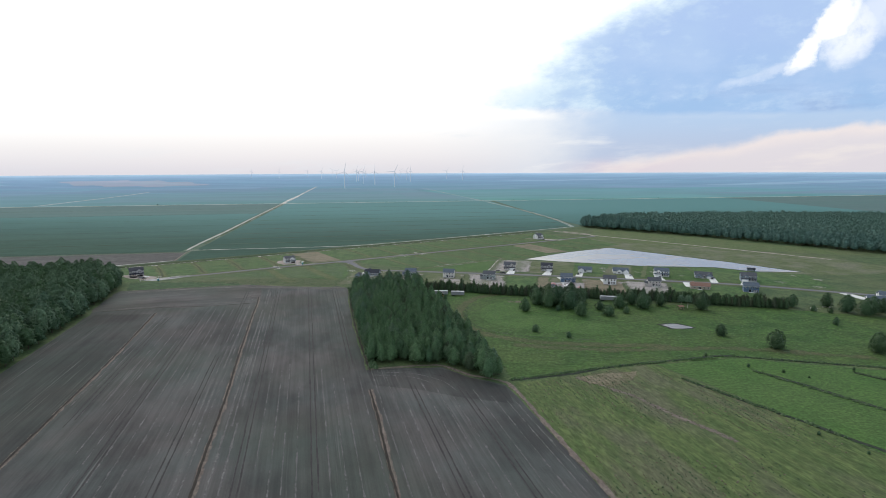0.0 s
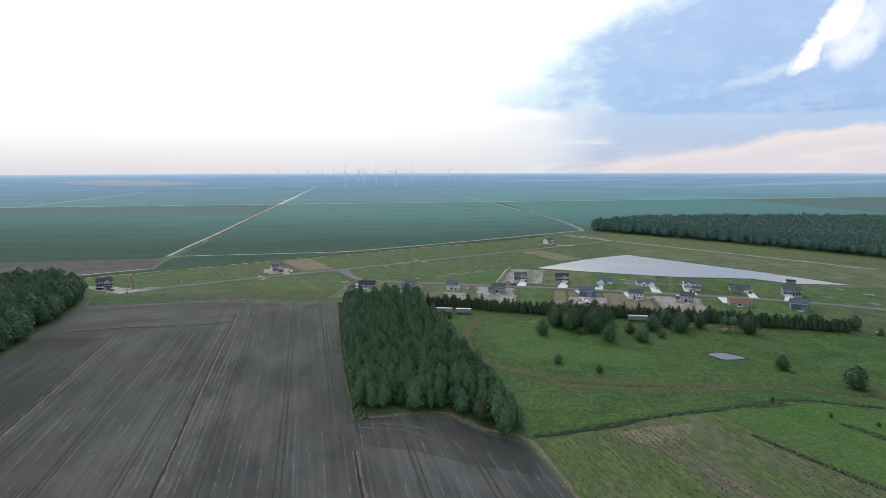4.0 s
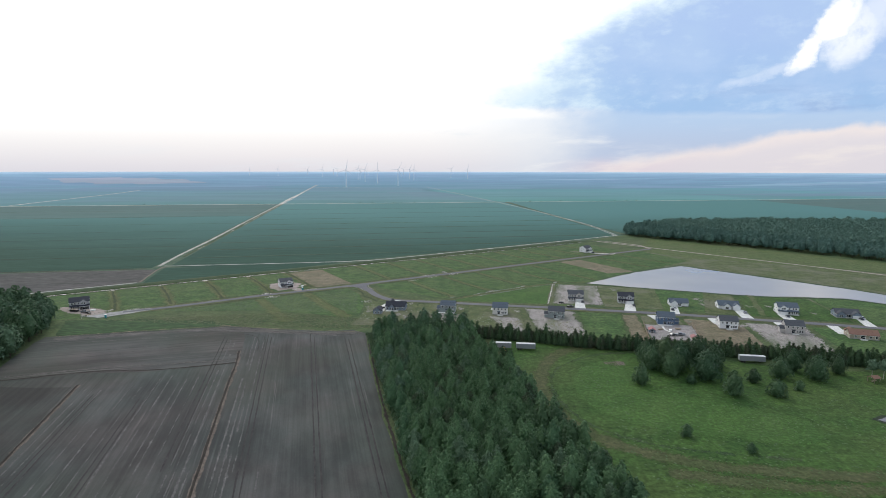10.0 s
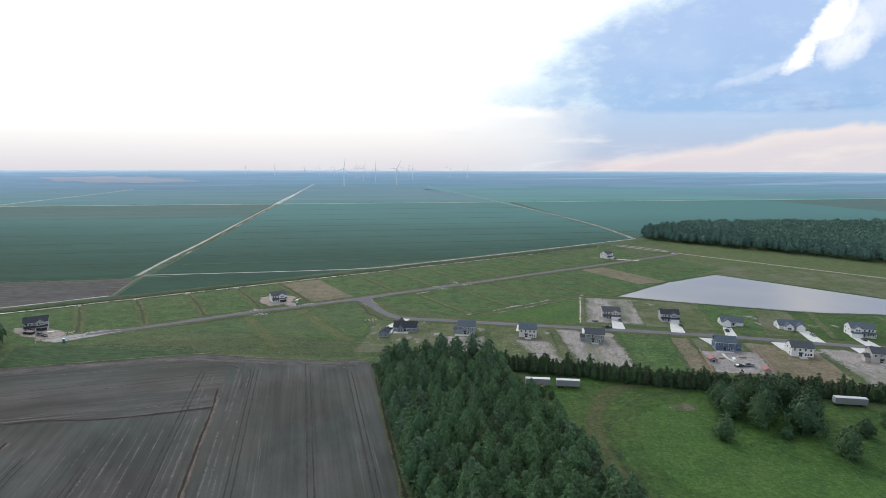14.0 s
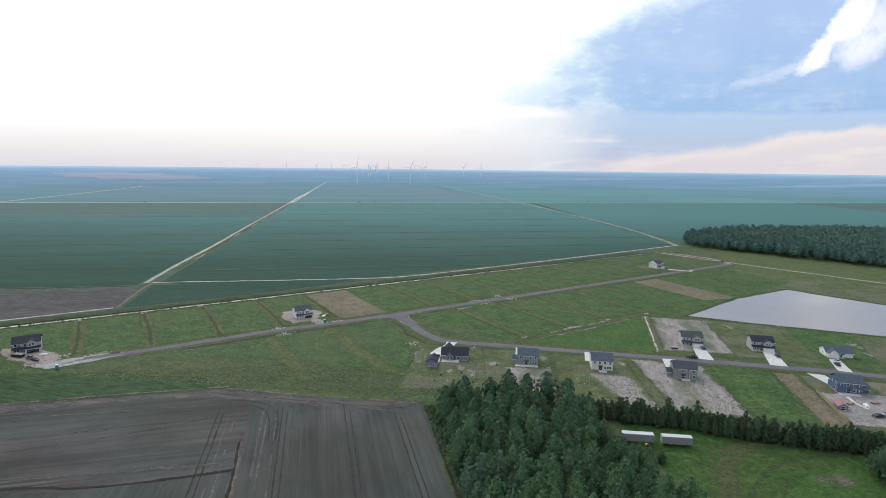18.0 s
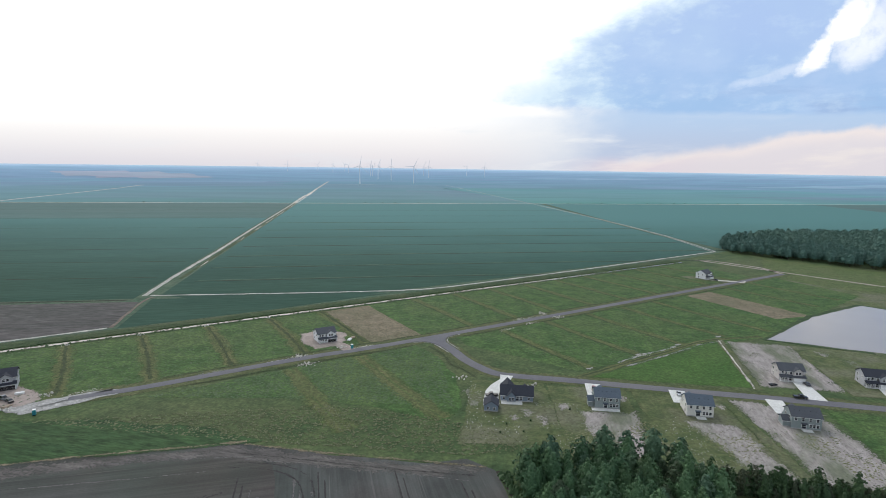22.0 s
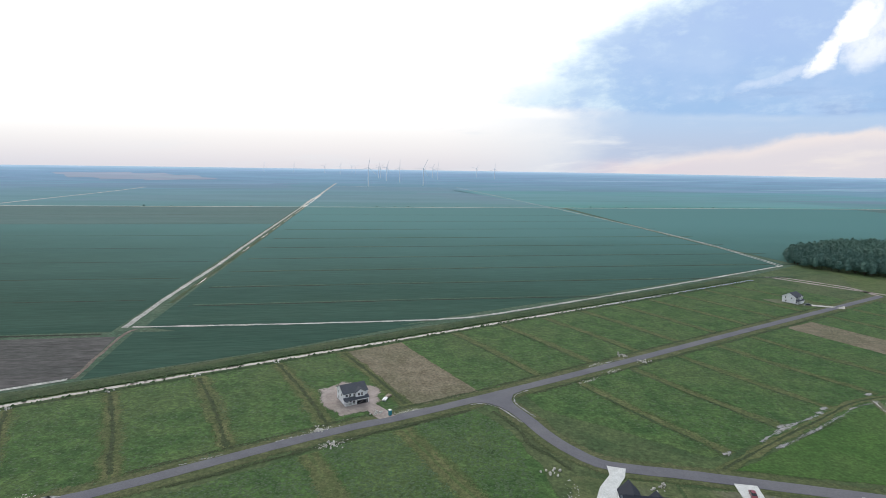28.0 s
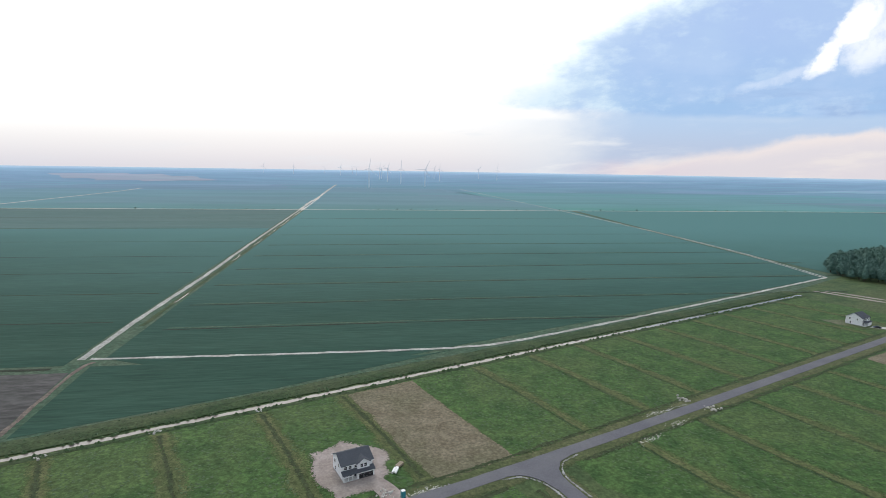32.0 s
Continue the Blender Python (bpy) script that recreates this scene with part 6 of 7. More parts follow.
ranch(139.5, 524, -12, "white one-storey house with a slate roof and a tall gable", M_W_WHITE, M_ROOF_S, 14.5, 9.0, (-4.0,), -1)
ranch(172, 516, -12, "white one-storey house with two front gables", M_W_WHITE, M_ROOF_S, 15.5, 10, (-2.0, 5.0), 1)
two_storey(206, 502, -15, "white house with a dark roof and two gables", M_W_WHITE, M_ROOF_S, 13.0, 9.5, side=-1, size=(0.97, 0.86))
ranch(242, 494, -17, "slate-blue one-storey house with two gables", M_W_SLATE, M_ROOF, 16.0, 9.5, (-5.0, 5.0), 1)
two_storey(274.5, 477.5, -20, "slate-grey two-storey house with white gables", M_W_SLATE, M_ROOF, 12.5, 9.5, side=-1, size=(0.97, 0.86))

# the dark-roofed corner house with its separate garage
house(pose(-69.0, 511.0, 0, 0, 0, 175), "blue-grey one-storey house with a black roof and a white terrace", M_W_SLATE, M_ROOF_B,
      [(0, 0, 9.0, 15.5, 3.3, 6.6, 90), (4.3, -4.2, 6.6, 8.0, 3.3, 6.9, 0), (2.6, 4.0, 4.0, 3.4, 3.3, 5.6, 0), (-4.2, -4.0, 3.6, 3.0, 3.3, 5.2, 0)],
      [(1.9, 5.7, 1.0, 0.9, 1.5, "b"), (3.3, 5.7, 1.0, 0.9, 1.5, "b"), (-2.0, 4.5, 1.1, 1.3, 1.4, "b"), (-5.8, 4.5, 1.1, 0.9, 1.3, "b"), (6.2, 4.5, 1.1, 0.9, 1.3, "b"), (7.75, 1.0, 1.1, 0.9, 1.3, "r"), (-7.75, 0, 1.1, 0.9, 1.3, "l")],
      [(7.6, -5.4, 4.8, 2.2, "r", M_TRIM)], [], [(-2.6, 7.4, 4.5, 8.2)], [(0.0, 4.5, 0.55, 1.8, 2.1, "b")], [(-3, 2.0, 5.0), (3, -1.5, 5.4)])
house(pose(-80.9, 500.2, 0, 0, 0, 175), "small blue-grey garage with a black roof beside the corner house", M_W_SLATE, M_ROOF_B, [(0, 0, 6.4, 7.2, 3.0, 5.2, 0)],
      [(-1.4, 3.6, 1.0, 0.9, 1.2, "b"), (1.4, 3.6, 1.0, 0.9, 1.2, "b"), (3.2, 1.0, 1.0, 0.9, 1.2, "r")], [(0, -3.6, 4.8, 2.2, "f", M_TRIM)])
house(pose(94.5, 457.0, 0, 0, 0, 166), "small garden shed with a red metal roof", M_W_SLATE, M_ROOF_P, [(0, 0, 4.0, 5.4, 2.2, 3.3, 0)], [], [], [], [], [(0, 2.7, 0.3, 1.6, 1.8, "b")], trim=False)
house(pose(113.6, 441.5, 0, 0, 0, 166), "small shed with a pinkish roof by the hedge", M_W_TAN, M_ROOF_P, [(0, 0, 3.6, 4.6, 2.2, 3.2, 0)], trim=False)
house(pose(304.0, 524.5, 0, 0, 0, 160), "small dark shed at the pond's edge", M_W_SLATE, M_ROOF_B, [(0, 0, 4.0, 7.4, 2.4, 3.6, 90)], [(-1.5, 2.0, 1.0, 0.9, 1.0, "b")], trim=False)

# ---- driveways ----
for pts in (
    [(-73.6, 537), (-67.6, 535.2), (-69.5, 530), (-74.2, 523), (-76.6, 513), (-77.2, 504), (-83.6, 504.6), (-82.9, 512.2), (-82.0, 517.6), (-79.2, 524.1), (-74.2, 531.2)],
    [(-35, 528), (-28, 527), (-30.5, 512.5), (-37, 513)],
    [(2, 523), (9, 521.5), (4.5, 508), (-1, 509)],
    [(41, 514), (48, 512.5), (44, 499), (38, 500)],
    [(66, 534.5), (72, 533.5), (68, 512.5), (60.5, 514.5)],
    [(102, 528), (108, 526.5), (102, 505), (94, 507)],
    [(131, 517), (136, 516), (130, 498), (124, 500)],
    [(174, 511), (180, 509), (175, 486.5), (168, 488.5)],
    [(198, 499), (204, 496), (201, 478.5), (194, 481)],
    [(245, 489), (250, 487), (243, 467), (237, 469)],
    [(268, 474), (273, 471), (264, 456), (257, 458)],
    [(106, 496), (113, 494), (112, 481), (107, 482)],
    [(144, 488), (151, 486.5), (147, 472), (142, 474)],
    [(183, 478.5), (190, 476.5), (186, 462), (180, 464)],
    [(213, 471), (219, 469), (213, 451), (208, 453)],
    [(320, 427), (327, 423), (330, 404), (322, 402)],
):
    field("driveway", pts, 0.27, M_CONC, "pale concrete driveway", "driveway")
field("driveway", [(-164, 578), (-159, 581), (-150, 570), (-153, 565.5), (-158, 569)], 0.22, M_YARD, "bare sandy driveway of a new house", "driveway", 0.5, step=3)
field("driveway", [(140, 772), (146, 775), (166, 768), (172, 771), (166, 762), (150, 768)], 0.24, M_CHALK, "pale gravel driveway", "driveway", 0.4, step=3)


# ---- vehicles ----
def wheel(e, x, y, r=0.34, wd=0.24):
    bm = bmesh.new()
    bmesh.ops.create_cone(bm, cap_ends=True, segments=14, radius1=r, radius2=r, depth=wd, matrix=pose(x, y, r, 0, 90, 0))
    t = part("wheel", bm, M_RUBBER, e)
    bm = bmesh.new()
    bmesh.ops.create_cone(bm, cap_ends=True, segments=10, radius1=r * 0.6, radius2=r * 0.6, depth=wd + 0.03, matrix=pose(x, y, r, 0, 90, 0))
    part("rim", bm, M_SILVER, t)


def shell(profile, w0, w1):
    """A body from a side profile of (y, z), narrowing upward."""
    bm = bmesh.new()
    zs = [z for _, z in profile]
    lo, hi = min(zs), max(zs)
    sides = []
    for s in (-1, 1):
        sides.append([bm.verts.new((s * (w0 + (w1 - w0) * (z - lo) / (hi - lo)) / 2, y, z)) for y, z in profile])
    n = len(profile)
    bm.faces.new(sides[0])
    bm.faces.new(sides[1][::-1])
    for i in range(n):
        j = (i + 1) % n
        bm.faces.new((sides[0][j], sides[0][i], sides[1][i], sides[1][j]))
    bmesh.ops.recalc_face_normals(bm, faces=bm.faces[:])
    return bm


def car(x, y, rz, mat, label, z=0.3, pickup=False):
    e = empty("pickup_truck" if pickup else "car", pose(x, y, z, 0, 0, rz))
    if pickup:
        part("body", shell([(-2.8, 0.45), (2.8, 0.45), (2.85, 0.95), (1.5, 1.15), (0.3, 1.15), (-0.6, 1.15), (-2.8, 1.15)], 1.95, 1.85), mat, e)
        part("cabin", shell([(-0.7, 1.15), (1.5, 1.15), (0.8, 1.85), (-0.5, 1.85)], 1.8, 1.5), M_GLASS, e)
        part("roof", box_bm(-0.75, 0.75, -0.5, 0.75, 1.83, 1.90, 0.03), mat, e)
        part("cargo_bed", box_bm(-0.8, 0.8, -2.65, -0.85, 1.10, 1.17), M_BLACK, e)
        ys = (-1.75, 1.75)
    else:
        part("body", shell([(-2.25, 0.35), (2.25, 0.35), (2.3, 0.7), (1.3, 0.92), (-1.5, 0.98), (-2.3, 0.85)], 1.82, 1.72), mat, e)
        part("cabin", shell([(-1.6, 0.94), (1.2, 0.92), (0.5, 1.42), (-0.9, 1.45)], 1.7, 1.3), M_GLASS, e)
        part("roof", box_bm(-0.64, 0.64, -0.85, 0.45, 1.42, 1.48, 0.03), mat, e)
        ys = (-1.4, 1.4)
    for yy in ys:
        for xx in (-0.82, 0.82):
            wheel(e, xx, yy)
    for s in (-1, 1):
        part("headlight", box_bm(s * 0.6 - 0.18, s * 0.6 + 0.18, 2.2, 2.32 if not pickup else 2.88, 0.62, 0.76), M_TRIM, e)
    return tagged(e, label, "truck" if pickup else "car")


car(-79.8, 511.5, 95, M_BLACK, "black car parked on a concrete driveway", pickup=True)
car(-80.8, 508.0, 60, M_STEEL, "white boat-tail car beside the garage")
car(-32.5, 521, 165, M_RED, "dark red car parked on the driveway")
car(4.5, 517, 168, M_SILVER, "silver car parked on the driveway")
car(70.3, 530.5, -9, M_BLACK, "black car parked before a garage")
car(57.5, 515.3, -100, M_BLACK, "black car parked at the roadside", pickup=True)
car(105.5, 520, -12, M_BLACK, "dark car parked on the driveway")
car(129.0, 508, -12, M_BLACK, "dark car parked on the driveway")
car(132.5, 513, -12, M_SILVER, "silver car parked on the driveway")
car(176.5, 500, -14, M_STEEL, "white car parked on the driveway")
car(200.5, 491, -16, M_BLACK, "dark car parked on the driveway")
car(245.5, 484, -17, M_BLACK, "dark car parked on the driveway")
car(248.5, 487, -17, M_SILVER, "silver car parked on the driveway")
car(109, 449.5, 80, M_STEEL, "white pickup parked in a gravel yard", 0.15, True)
car(104, 449.0, 100, M_BLACK, "dark car parked in a gravel yard", 0.15)
car(144, 771, 60, M_BLACK, "dark car parked beside a white house", 0.2)
car(-286, 499, 70, M_STEEL, "white pickup parked by a building site", 0.2, True)
car(-282, 497, 60, M_BLACK, "dark car parked by a building site", 0.2)
car(305, 372, 60, M_STEEL, "white van parked by the hedge", 0.05, True)


def trailer(x, y, rz, ln, label):
    """A box trailer: ribbed sides greyed as in shade, lighter roof, rear doors, wheels and props."""
    e = empty("box_trailer", pose(x, y, 0, 0, 0, rz))
    part("body", box_bm(-ln / 2, ln / 2, -1.27, 1.27, 1.05, 3.75, 0.05), M_STEEL, e)
    part("roof", box_bm(-ln / 2 + 0.05, ln / 2 - 0.05, -1.2, 1.2, 3.74, 3.80), M_STEELTOP, e)
    for s in (-1, 1):
        for k in range(int(ln / 1.2)):
            xx = -ln / 2 + 0.6 + k * 1.2
            part("rib", box_bm(xx - 0.05, xx + 0.05, s * 1.28 - 0.03, s * 1.28 + 0.03, 1.1, 3.7), M_STEEL, e)
    for s in (-0.62, 0.62):
        part("rear_door", box_bm(-ln / 2 - 0.05, -ln / 2, s - 0.58, s + 0.58, 1.1, 3.7), M_SILVER, e)
    part("chassis", box_bm(-ln / 2, ln / 2, -0.6, 0.6, 0.85, 1.05), M_BLACK, e)
    for xx in (-ln / 2 + 1.2, -ln / 2 + 2.5):
        for yy in (-1.0, 1.0):
            bm = bmesh.new()
            bmesh.ops.create_cone(bm, cap_ends=True, segments=14, radius1=0.5, radius2=0.5, depth=0.5, matrix=pose(xx, yy, 0.5, 90, 0, 0))
            part("wheel", bm, M_RUBBER, e)
    for yy in (-0.8, 0.8):
        part("prop", box_bm(ln / 2 - 2.6, ln / 2 - 2.4, yy - 0.1, yy + 0.1, 0, 0.95), M_BLACK, e)
    return tagged(e, label, "trailer")


trailer(-2.5, 425.0, -6, 11.2, "white box trailer parked by the hedge")
trailer(11.0, 423.2, -6, 10.6, "white ribbed box trailer parked by the hedge")
trailer(126.5, 404.0, -9, 12.6, "long white box trailer under dark trees")


def tractor(x, y, rz):
    e = empty("tractor", pose(x, y, 0.05, 0, 0, rz))
    part("body", shell([(-1.2, 0.6), (1.6, 0.6), (1.6, 1.3), (0.3, 1.4), (-1.2, 1.5)], 1.0, 0.8), M_YELLOW, e)
    part("cab", shell([(-1.1, 1.45), (0.2, 1.4), (0.05, 2.4), (-1.0, 2.4)], 1.3, 1.1), M_GLASS, e)
    part("cab_roof", box_bm(-0.65, 0.65, -1.1, 0.15, 2.38, 2.48, 0.03), M_YELLOW, e)
    part("bucket", shell([(1.8, 0.2), (2.5, 0.1), (2.5, 0.25), (2.0, 0.9)], 1.8, 1.8), M_YELLOW, e)
    for xx in (-0.75, 0.75):
        wheel(e, xx, -0.7, 0.7, 0.4)
        wheel(e, xx, 1.1, 0.45, 0.3)
    return tagged(e, "small yellow tractor loader beside the trailers", "tractor")


tractor(-1.5, 419.5, 40)


def toilet(x, y, rz):
    e = empty("portable_toilet", pose(x, y, 0.15, 0, 0, rz))
    part("cabin", box_bm(-0.6, 0.6, -0.6, 0.6, 0.1, 2.15, 0.05), M_TEAL, e)
    part("roof", box_bm(-0.64, 0.64, -0.64, 0.64, 2.13, 2.35, 0.1), M_TRIM, e)
    part("door", box_bm(-0.42, 0.42, -0.66, -0.58, 0.2, 2.0), M_TEAL, e)
    part("skid", box_bm(-0.62, 0.62, -0.7, 0.7, 0, 0.1), M_BLACK, e)
    return tagged(e, "teal portable toilet with a white roof by the road", "toilet")


toilet(-152.0, 570.8, 30)
toilet(-263.0, 486.0, 30)


def lumber(x, y, rz, mat, label):
    e = empty("lumber_stack", pose(x, y, 0.18, 0, 0, rz))
    r2 = random.Random(int(x * 7 + y))
    for k in range(9):
        part("board", box_bm(-1.6 + r2.uniform(-0.3, 0.3), 1.6 + r2.uniform(-0.3, 0.3), -0.8 + (k % 3) * 0.55, -0.35 + (k % 3) * 0.55, (k // 3) * 0.25, (k // 3) * 0.25 + 0.2), mat, e)
    return tagged(e, label, "lumber")


lumber(-156, 585, 80, M_TRIM, "stack of white boards beside the new house")
lumber(-155, 588.5, 60, M_WOOD, "stack of bare boards beside the new house")
lumber(-284, 505, 20, M_TRIM, "stack of pale boards in the yard")
lumber(-279, 492, 70, M_WOOD, "stack of rough boards in the yard")
lumber(101.5, 461, 30, M_WOOD, "stack of rough boards in the gravel yard")
lumber(107, 459, 75, M_TRIM, "stack of pale boards in the gravel yard")
lumber(113, 462, 10, M_WOOD, "low pile of boards in the gravel yard")
lumber(54, 530, 10, M_BLACK, "dark pallet stack beside a driveway")


def skip(x, y, rz):
    e = empty("dumpster", pose(x, y, 0.15, 0, 0, rz))
    part("tub", shell([(-2.8, 0.1), (2.8, 0.1), (3.1, 1.6), (-3.1, 1.6)], 2.2, 2.4), M_BLACK, e)
    part("rim", box_bm(-1.28, 1.28, -3.15, 3.15, 1.56, 1.68), M_SILVER, e)
    part("rubbish", box_bm(-1.1, 1.1, -2.9, 2.9, 1.62, 1.8, 0.1), M_WOOD, e)
    return tagged(e, "long dark dumpster beside a new house", "dumpster")


skip(-295, 502, 80)


def rocks(x, y, spread, n, label, mat=M_CHALK):
    """A small heap of pale rubble, joined."""
    r2 = random.Random(int(x * 13 + y * 3))
    bm = bmesh.new()
    for _ in range(n):
        s = r2.uniform(0.2, 0.6)
        g2 = bmesh.ops.create_icosphere(bm, subdivisions=1, radius=s, matrix=pose(x + r2.gauss(0, spread), y + r2.gauss(0, spread), 0.12 + s * 0.3, r2.uniform(0, 90), 0, r2.uniform(0, 90)))
        for v in g2["verts"]:
            v.co += Vector((r2.uniform(-0.2, 0.2), r2.uniform(-0.2, 0.2), r2.uniform(-0.1, 0.1))) * s
    me = bpy.data.meshes.new("rubble_heap")
    bm.to_mesh(me)
    bm.free()
    me.materials.append(mat)
    return tagged(new("rubble_heap", me), label, "rubble", kind="stuff")


for x, y, n in ((lot(-76, 6)[0], lot(-76, 6)[1], 22), (lot(-76, -7)[0], lot(-76, -7)[1], 22), (lot(94, 6)[0], lot(94, 6)[1], 20), (lot(96, -6)[0], lot(96, -6)[1], 26), (-93, 531, 14), (-60, 524, 14), (-272, 505, 18), (-279, 490, 22), (-158, 573, 18), (280, 383, 20), (300, 376, 24), (266, 378, 14)):
    rocks(x, y, 1.5, n, "heap of pale rubble beside the road")
for u, v in ((-181, 85), (-145, 85.5), (-109, 86), (-72, 86)):
    rocks(*lot(u, v), 1.0, 10, "pale rubble at a swale's outlet")
for x, y in ((-76, 486), (-70, 480), (-79, 479), (-66, 489), (-61, 478), (-48, 500)):
    tree("bush", 1, x, y, 0.22, 30, "small round shrub on the lawn", "bush")


# ---- fence of the blue house ----
def fence(pts, label):
    e = empty("fence", pose(0, 0, 0.1))
    for a, b in zip(pts, pts[1:]):
        a, b = Vector(a), Vector(b)
        n = int((b - a).length / 2.4)
        turn = math.degrees(math.atan2(b.y - a.y, b.x - a.x))
        for k in range(n + 1):
            q = a.lerp(b, k / n)
            part("post", place_bm(box_bm(-0.06, 0.06, -0.06, 0.06, 0, 1.9), q.x, q.y, turn), M_WOOD, e)
            if k < n:
                c = a.lerp(b, (k + 0.5) / n)
                for z in (0.45, 0.95, 1.45):
                    part("slat", place_bm(box_bm(-1.15, 1.15, -0.02, 0.02, z - 0.2, z + 0.2), c.x, c.y, turn), M_WOOD, e)
    return tagged(e, label, "fence")


fence([(95.4, 473.6), (86.7, 440.4)], "weathered wooden yard fence")
fence([(126.5, 472), (116.8, 438.5)], "weathered wooden yard fence")


def culvert(x, y, rz, label):
    e = empty("timber_frame", pose(x, y, 0.06, 0, 0, rz))
    for xx in (-2, 2):
        for yy in (-1.5, 1.5):
            part("post", box_bm(xx - 0.08, xx + 0.08, yy - 0.08, yy + 0.08, 0, 2.2), M_WOOD, e)
    part("roof", place_bm(roof_bm(1.7, -2.2, 2.2, 2.2, 2.9, 0.2, 0.1), 0, 0, 90), M_ROOF_N, e)
    part("bench", box_bm(-1.6, 1.6, -0.4, 0.4, 0.4, 0.5), M_WOOD, e)
    return tagged(e, label, "shelter")


culvert(170, 378, 20, "small wooden garden shelter under pale trees")


# ---- wind turbines ----
def turbine_master():
    e = empty("wind_turbine", pose(0, 0, 0))
    bm = bmesh.new()
    bmesh.ops.create_cone(bm, cap_ends=True, segments=16, radius1=2.3, radius2=1.5, depth=93, matrix=pose(0, 0, 46.5))
    part("tower", bm, M_TOWER, e)
    part("nacelle", box_bm(-1.9, 1.9, -4.0, 7.0, 92, 96, 0.5), M_TOWER, e)
    return e


def rotor(e, spin):
    bm = bmesh.new()
    bmesh.ops.create_icosphere(bm, subdivisions=2, radius=1.9, matrix=pose(0, -5.0, 94))
    hub = part("hub", bm, M_TOWER, e)
    for k in range(3):
        bm = bmesh.new()
        rows = []
        for t, c in ((0, 1.2), (0.08, 1.6), (0.22, 2.8), (0.5, 1.9), (0.8, 1.2), (1.0, 0.3)):
            z = 1.2 + 54 * t
            rows.append([bm.verts.new(p) for p in ((-c * 0.35, 0.35 * (1 - t), z), (c * 0.65, 0, z), (-c * 0.35, -0.35 * (1 - t), z))])
        for a, b in zip(rows, rows[1:]):
            for i in range(3):
                bm.faces.new((a[i], a[(i + 1) % 3], b[(i + 1) % 3], b[i]))
        bm.faces.new(rows[0])
        bm.faces.new(rows[-1][::-1])
        bmesh.ops.recalc_face_normals(bm, faces=bm.faces[:])
        bmesh.ops.transform(bm, matrix=pose(0, -5.0, 94) @ pose(0, 0, 0, 0, spin + 120 * k, 0), verts=bm.verts[:])
        part("blade", bm, M_TOWER, hub)


def turbine(x, y, spin, turn):
    """Set on the land; past the flat it stands nearer and smaller on the swell, at the same angle to the eye."""
    d = math.hypot(x, y)
    r, s = d, 1.0
    if d > 3500:
        lo, hi = 3000.0, 4900.0
        for _ in range(40):
            mid = (lo + hi) / 2
            if land_z(mid) > 100 * (1 - mid / d):
                hi = mid
            else:
                lo = mid
        r = lo
        s = r / d
    e = turbine_master()
    rotor(e, spin)
    e.matrix_basis = pose(x * r / d, y * r / d, land_z(r) - 0.5, 0, 0, turn) @ Matrix.Diagonal((s, s, s, 1))
    tagged(e, "tall white wind turbine standing in hazy fields", "wind turbine", "wind turbines")


for x, y, spin, turn in ((-567, 3107, 10, 15), (-301, 3325, 28, 20), (-490, 3868, 3, 12), (-625, 4216, 22, 15), (-814, 5080, 15, 10), (-835, 5328, 50, 18), (-393, 5733, 30, 8), (-294, 4820, 5, 12), (34, 6125, 40, 14), (189, 5414, 8, 16), (-1546, 6899, 20, 10), (-1401, 7100, 55, 12),
                         (-2300, 7600, 12, 10), (-2050, 8200, 40, 10), (-1750, 8600, 80, 10), (-1150, 8000, 33, 10), (-2900, 8200, 18, 10), (-700, 8900, 45, 10)):
    turbine(x, y, spin, turn)


# ---- weeds, reeds and clods ----
def weeds(name, places, mat, label, lo=0.3, hi=0.8, tall=0.6):
    """Many small leafy tufts in one mesh: uneven low mounds."""
    r2 = random.Random(name)
    verts, faces = [], []
    for x, y in places:
        s = r2.uniform(lo, hi)
        n = 5
        a0 = r2.uniform(0, 6.28)
        i = len(verts)
        verts.append((x + r2.uniform(-0.2, 0.2) * s, y + r2.uniform(-0.2, 0.2) * s, 0.1 + s * tall))
        for k in range(n):
            a = a0 + 6.283 * k / n
            q = s * r2.uniform(0.55, 1.15)
            verts.append((x + math.cos(a) * q, y + math.sin(a) * q, 0.1 + s * tall * r2.uniform(0.0, 0.35)))
        faces += [(i, i + 1 + k, i + 1 + (k + 1) % n) for k in range(n)]
    me = bpy.data.meshes.new(name)
    me.from_pydata(verts, [], faces)
    me.materials.append(mat)
    return tagged(new(name, me), label, "weeds", kind="stuff")


def strewn(poly, n, r2, patch=0.0):
    """Places inside an outline, gathered in patches."""
    xs, ys = [p[0] for p in poly], [p[1] for p in poly]
    out, tries = [], 0
    while len(out) < n and tries < n * 30:
        tries += 1
        x, y = r2.uniform(min(xs), max(xs)), r2.uniform(min(ys), max(ys))
        if inside(x, y, poly) and (patch == 0 or noise.noise(Vector((x, y, 0)) * patch) > 0.05):
            out.append((x, y))
    return out


r3 = random.Random(5)


def off_swale(q, half=3.2):
    """True away from the swales between the lots and from the mown lots."""
    d = Vector(q) - J
    u, v = d.dot(EU), d.dot(EV)
    if v > 0:
        return all(abs(u - k) > half for k in (-181, -145, -109, -72, -37, 35, 71, 107, 143, 180, 216, 252, 288, 325)) and not -37 < u < 0
    return all(abs(u - k) > half for k in (46, 83.5, 121, 157, 192, 290, 328)) and all(abs(u - k) > half + 1.2 for k in (-48, -85)) and not 225 < u < 264


M_WEEDLEAF = leaves("weed_leaves", (0.032, 0.066, 0.019), (0.060, 0.108, 0.032))
M_REED = leaves("reed_leaves", (0.026, 0.056, 0.020), (0.055, 0.095, 0.036))
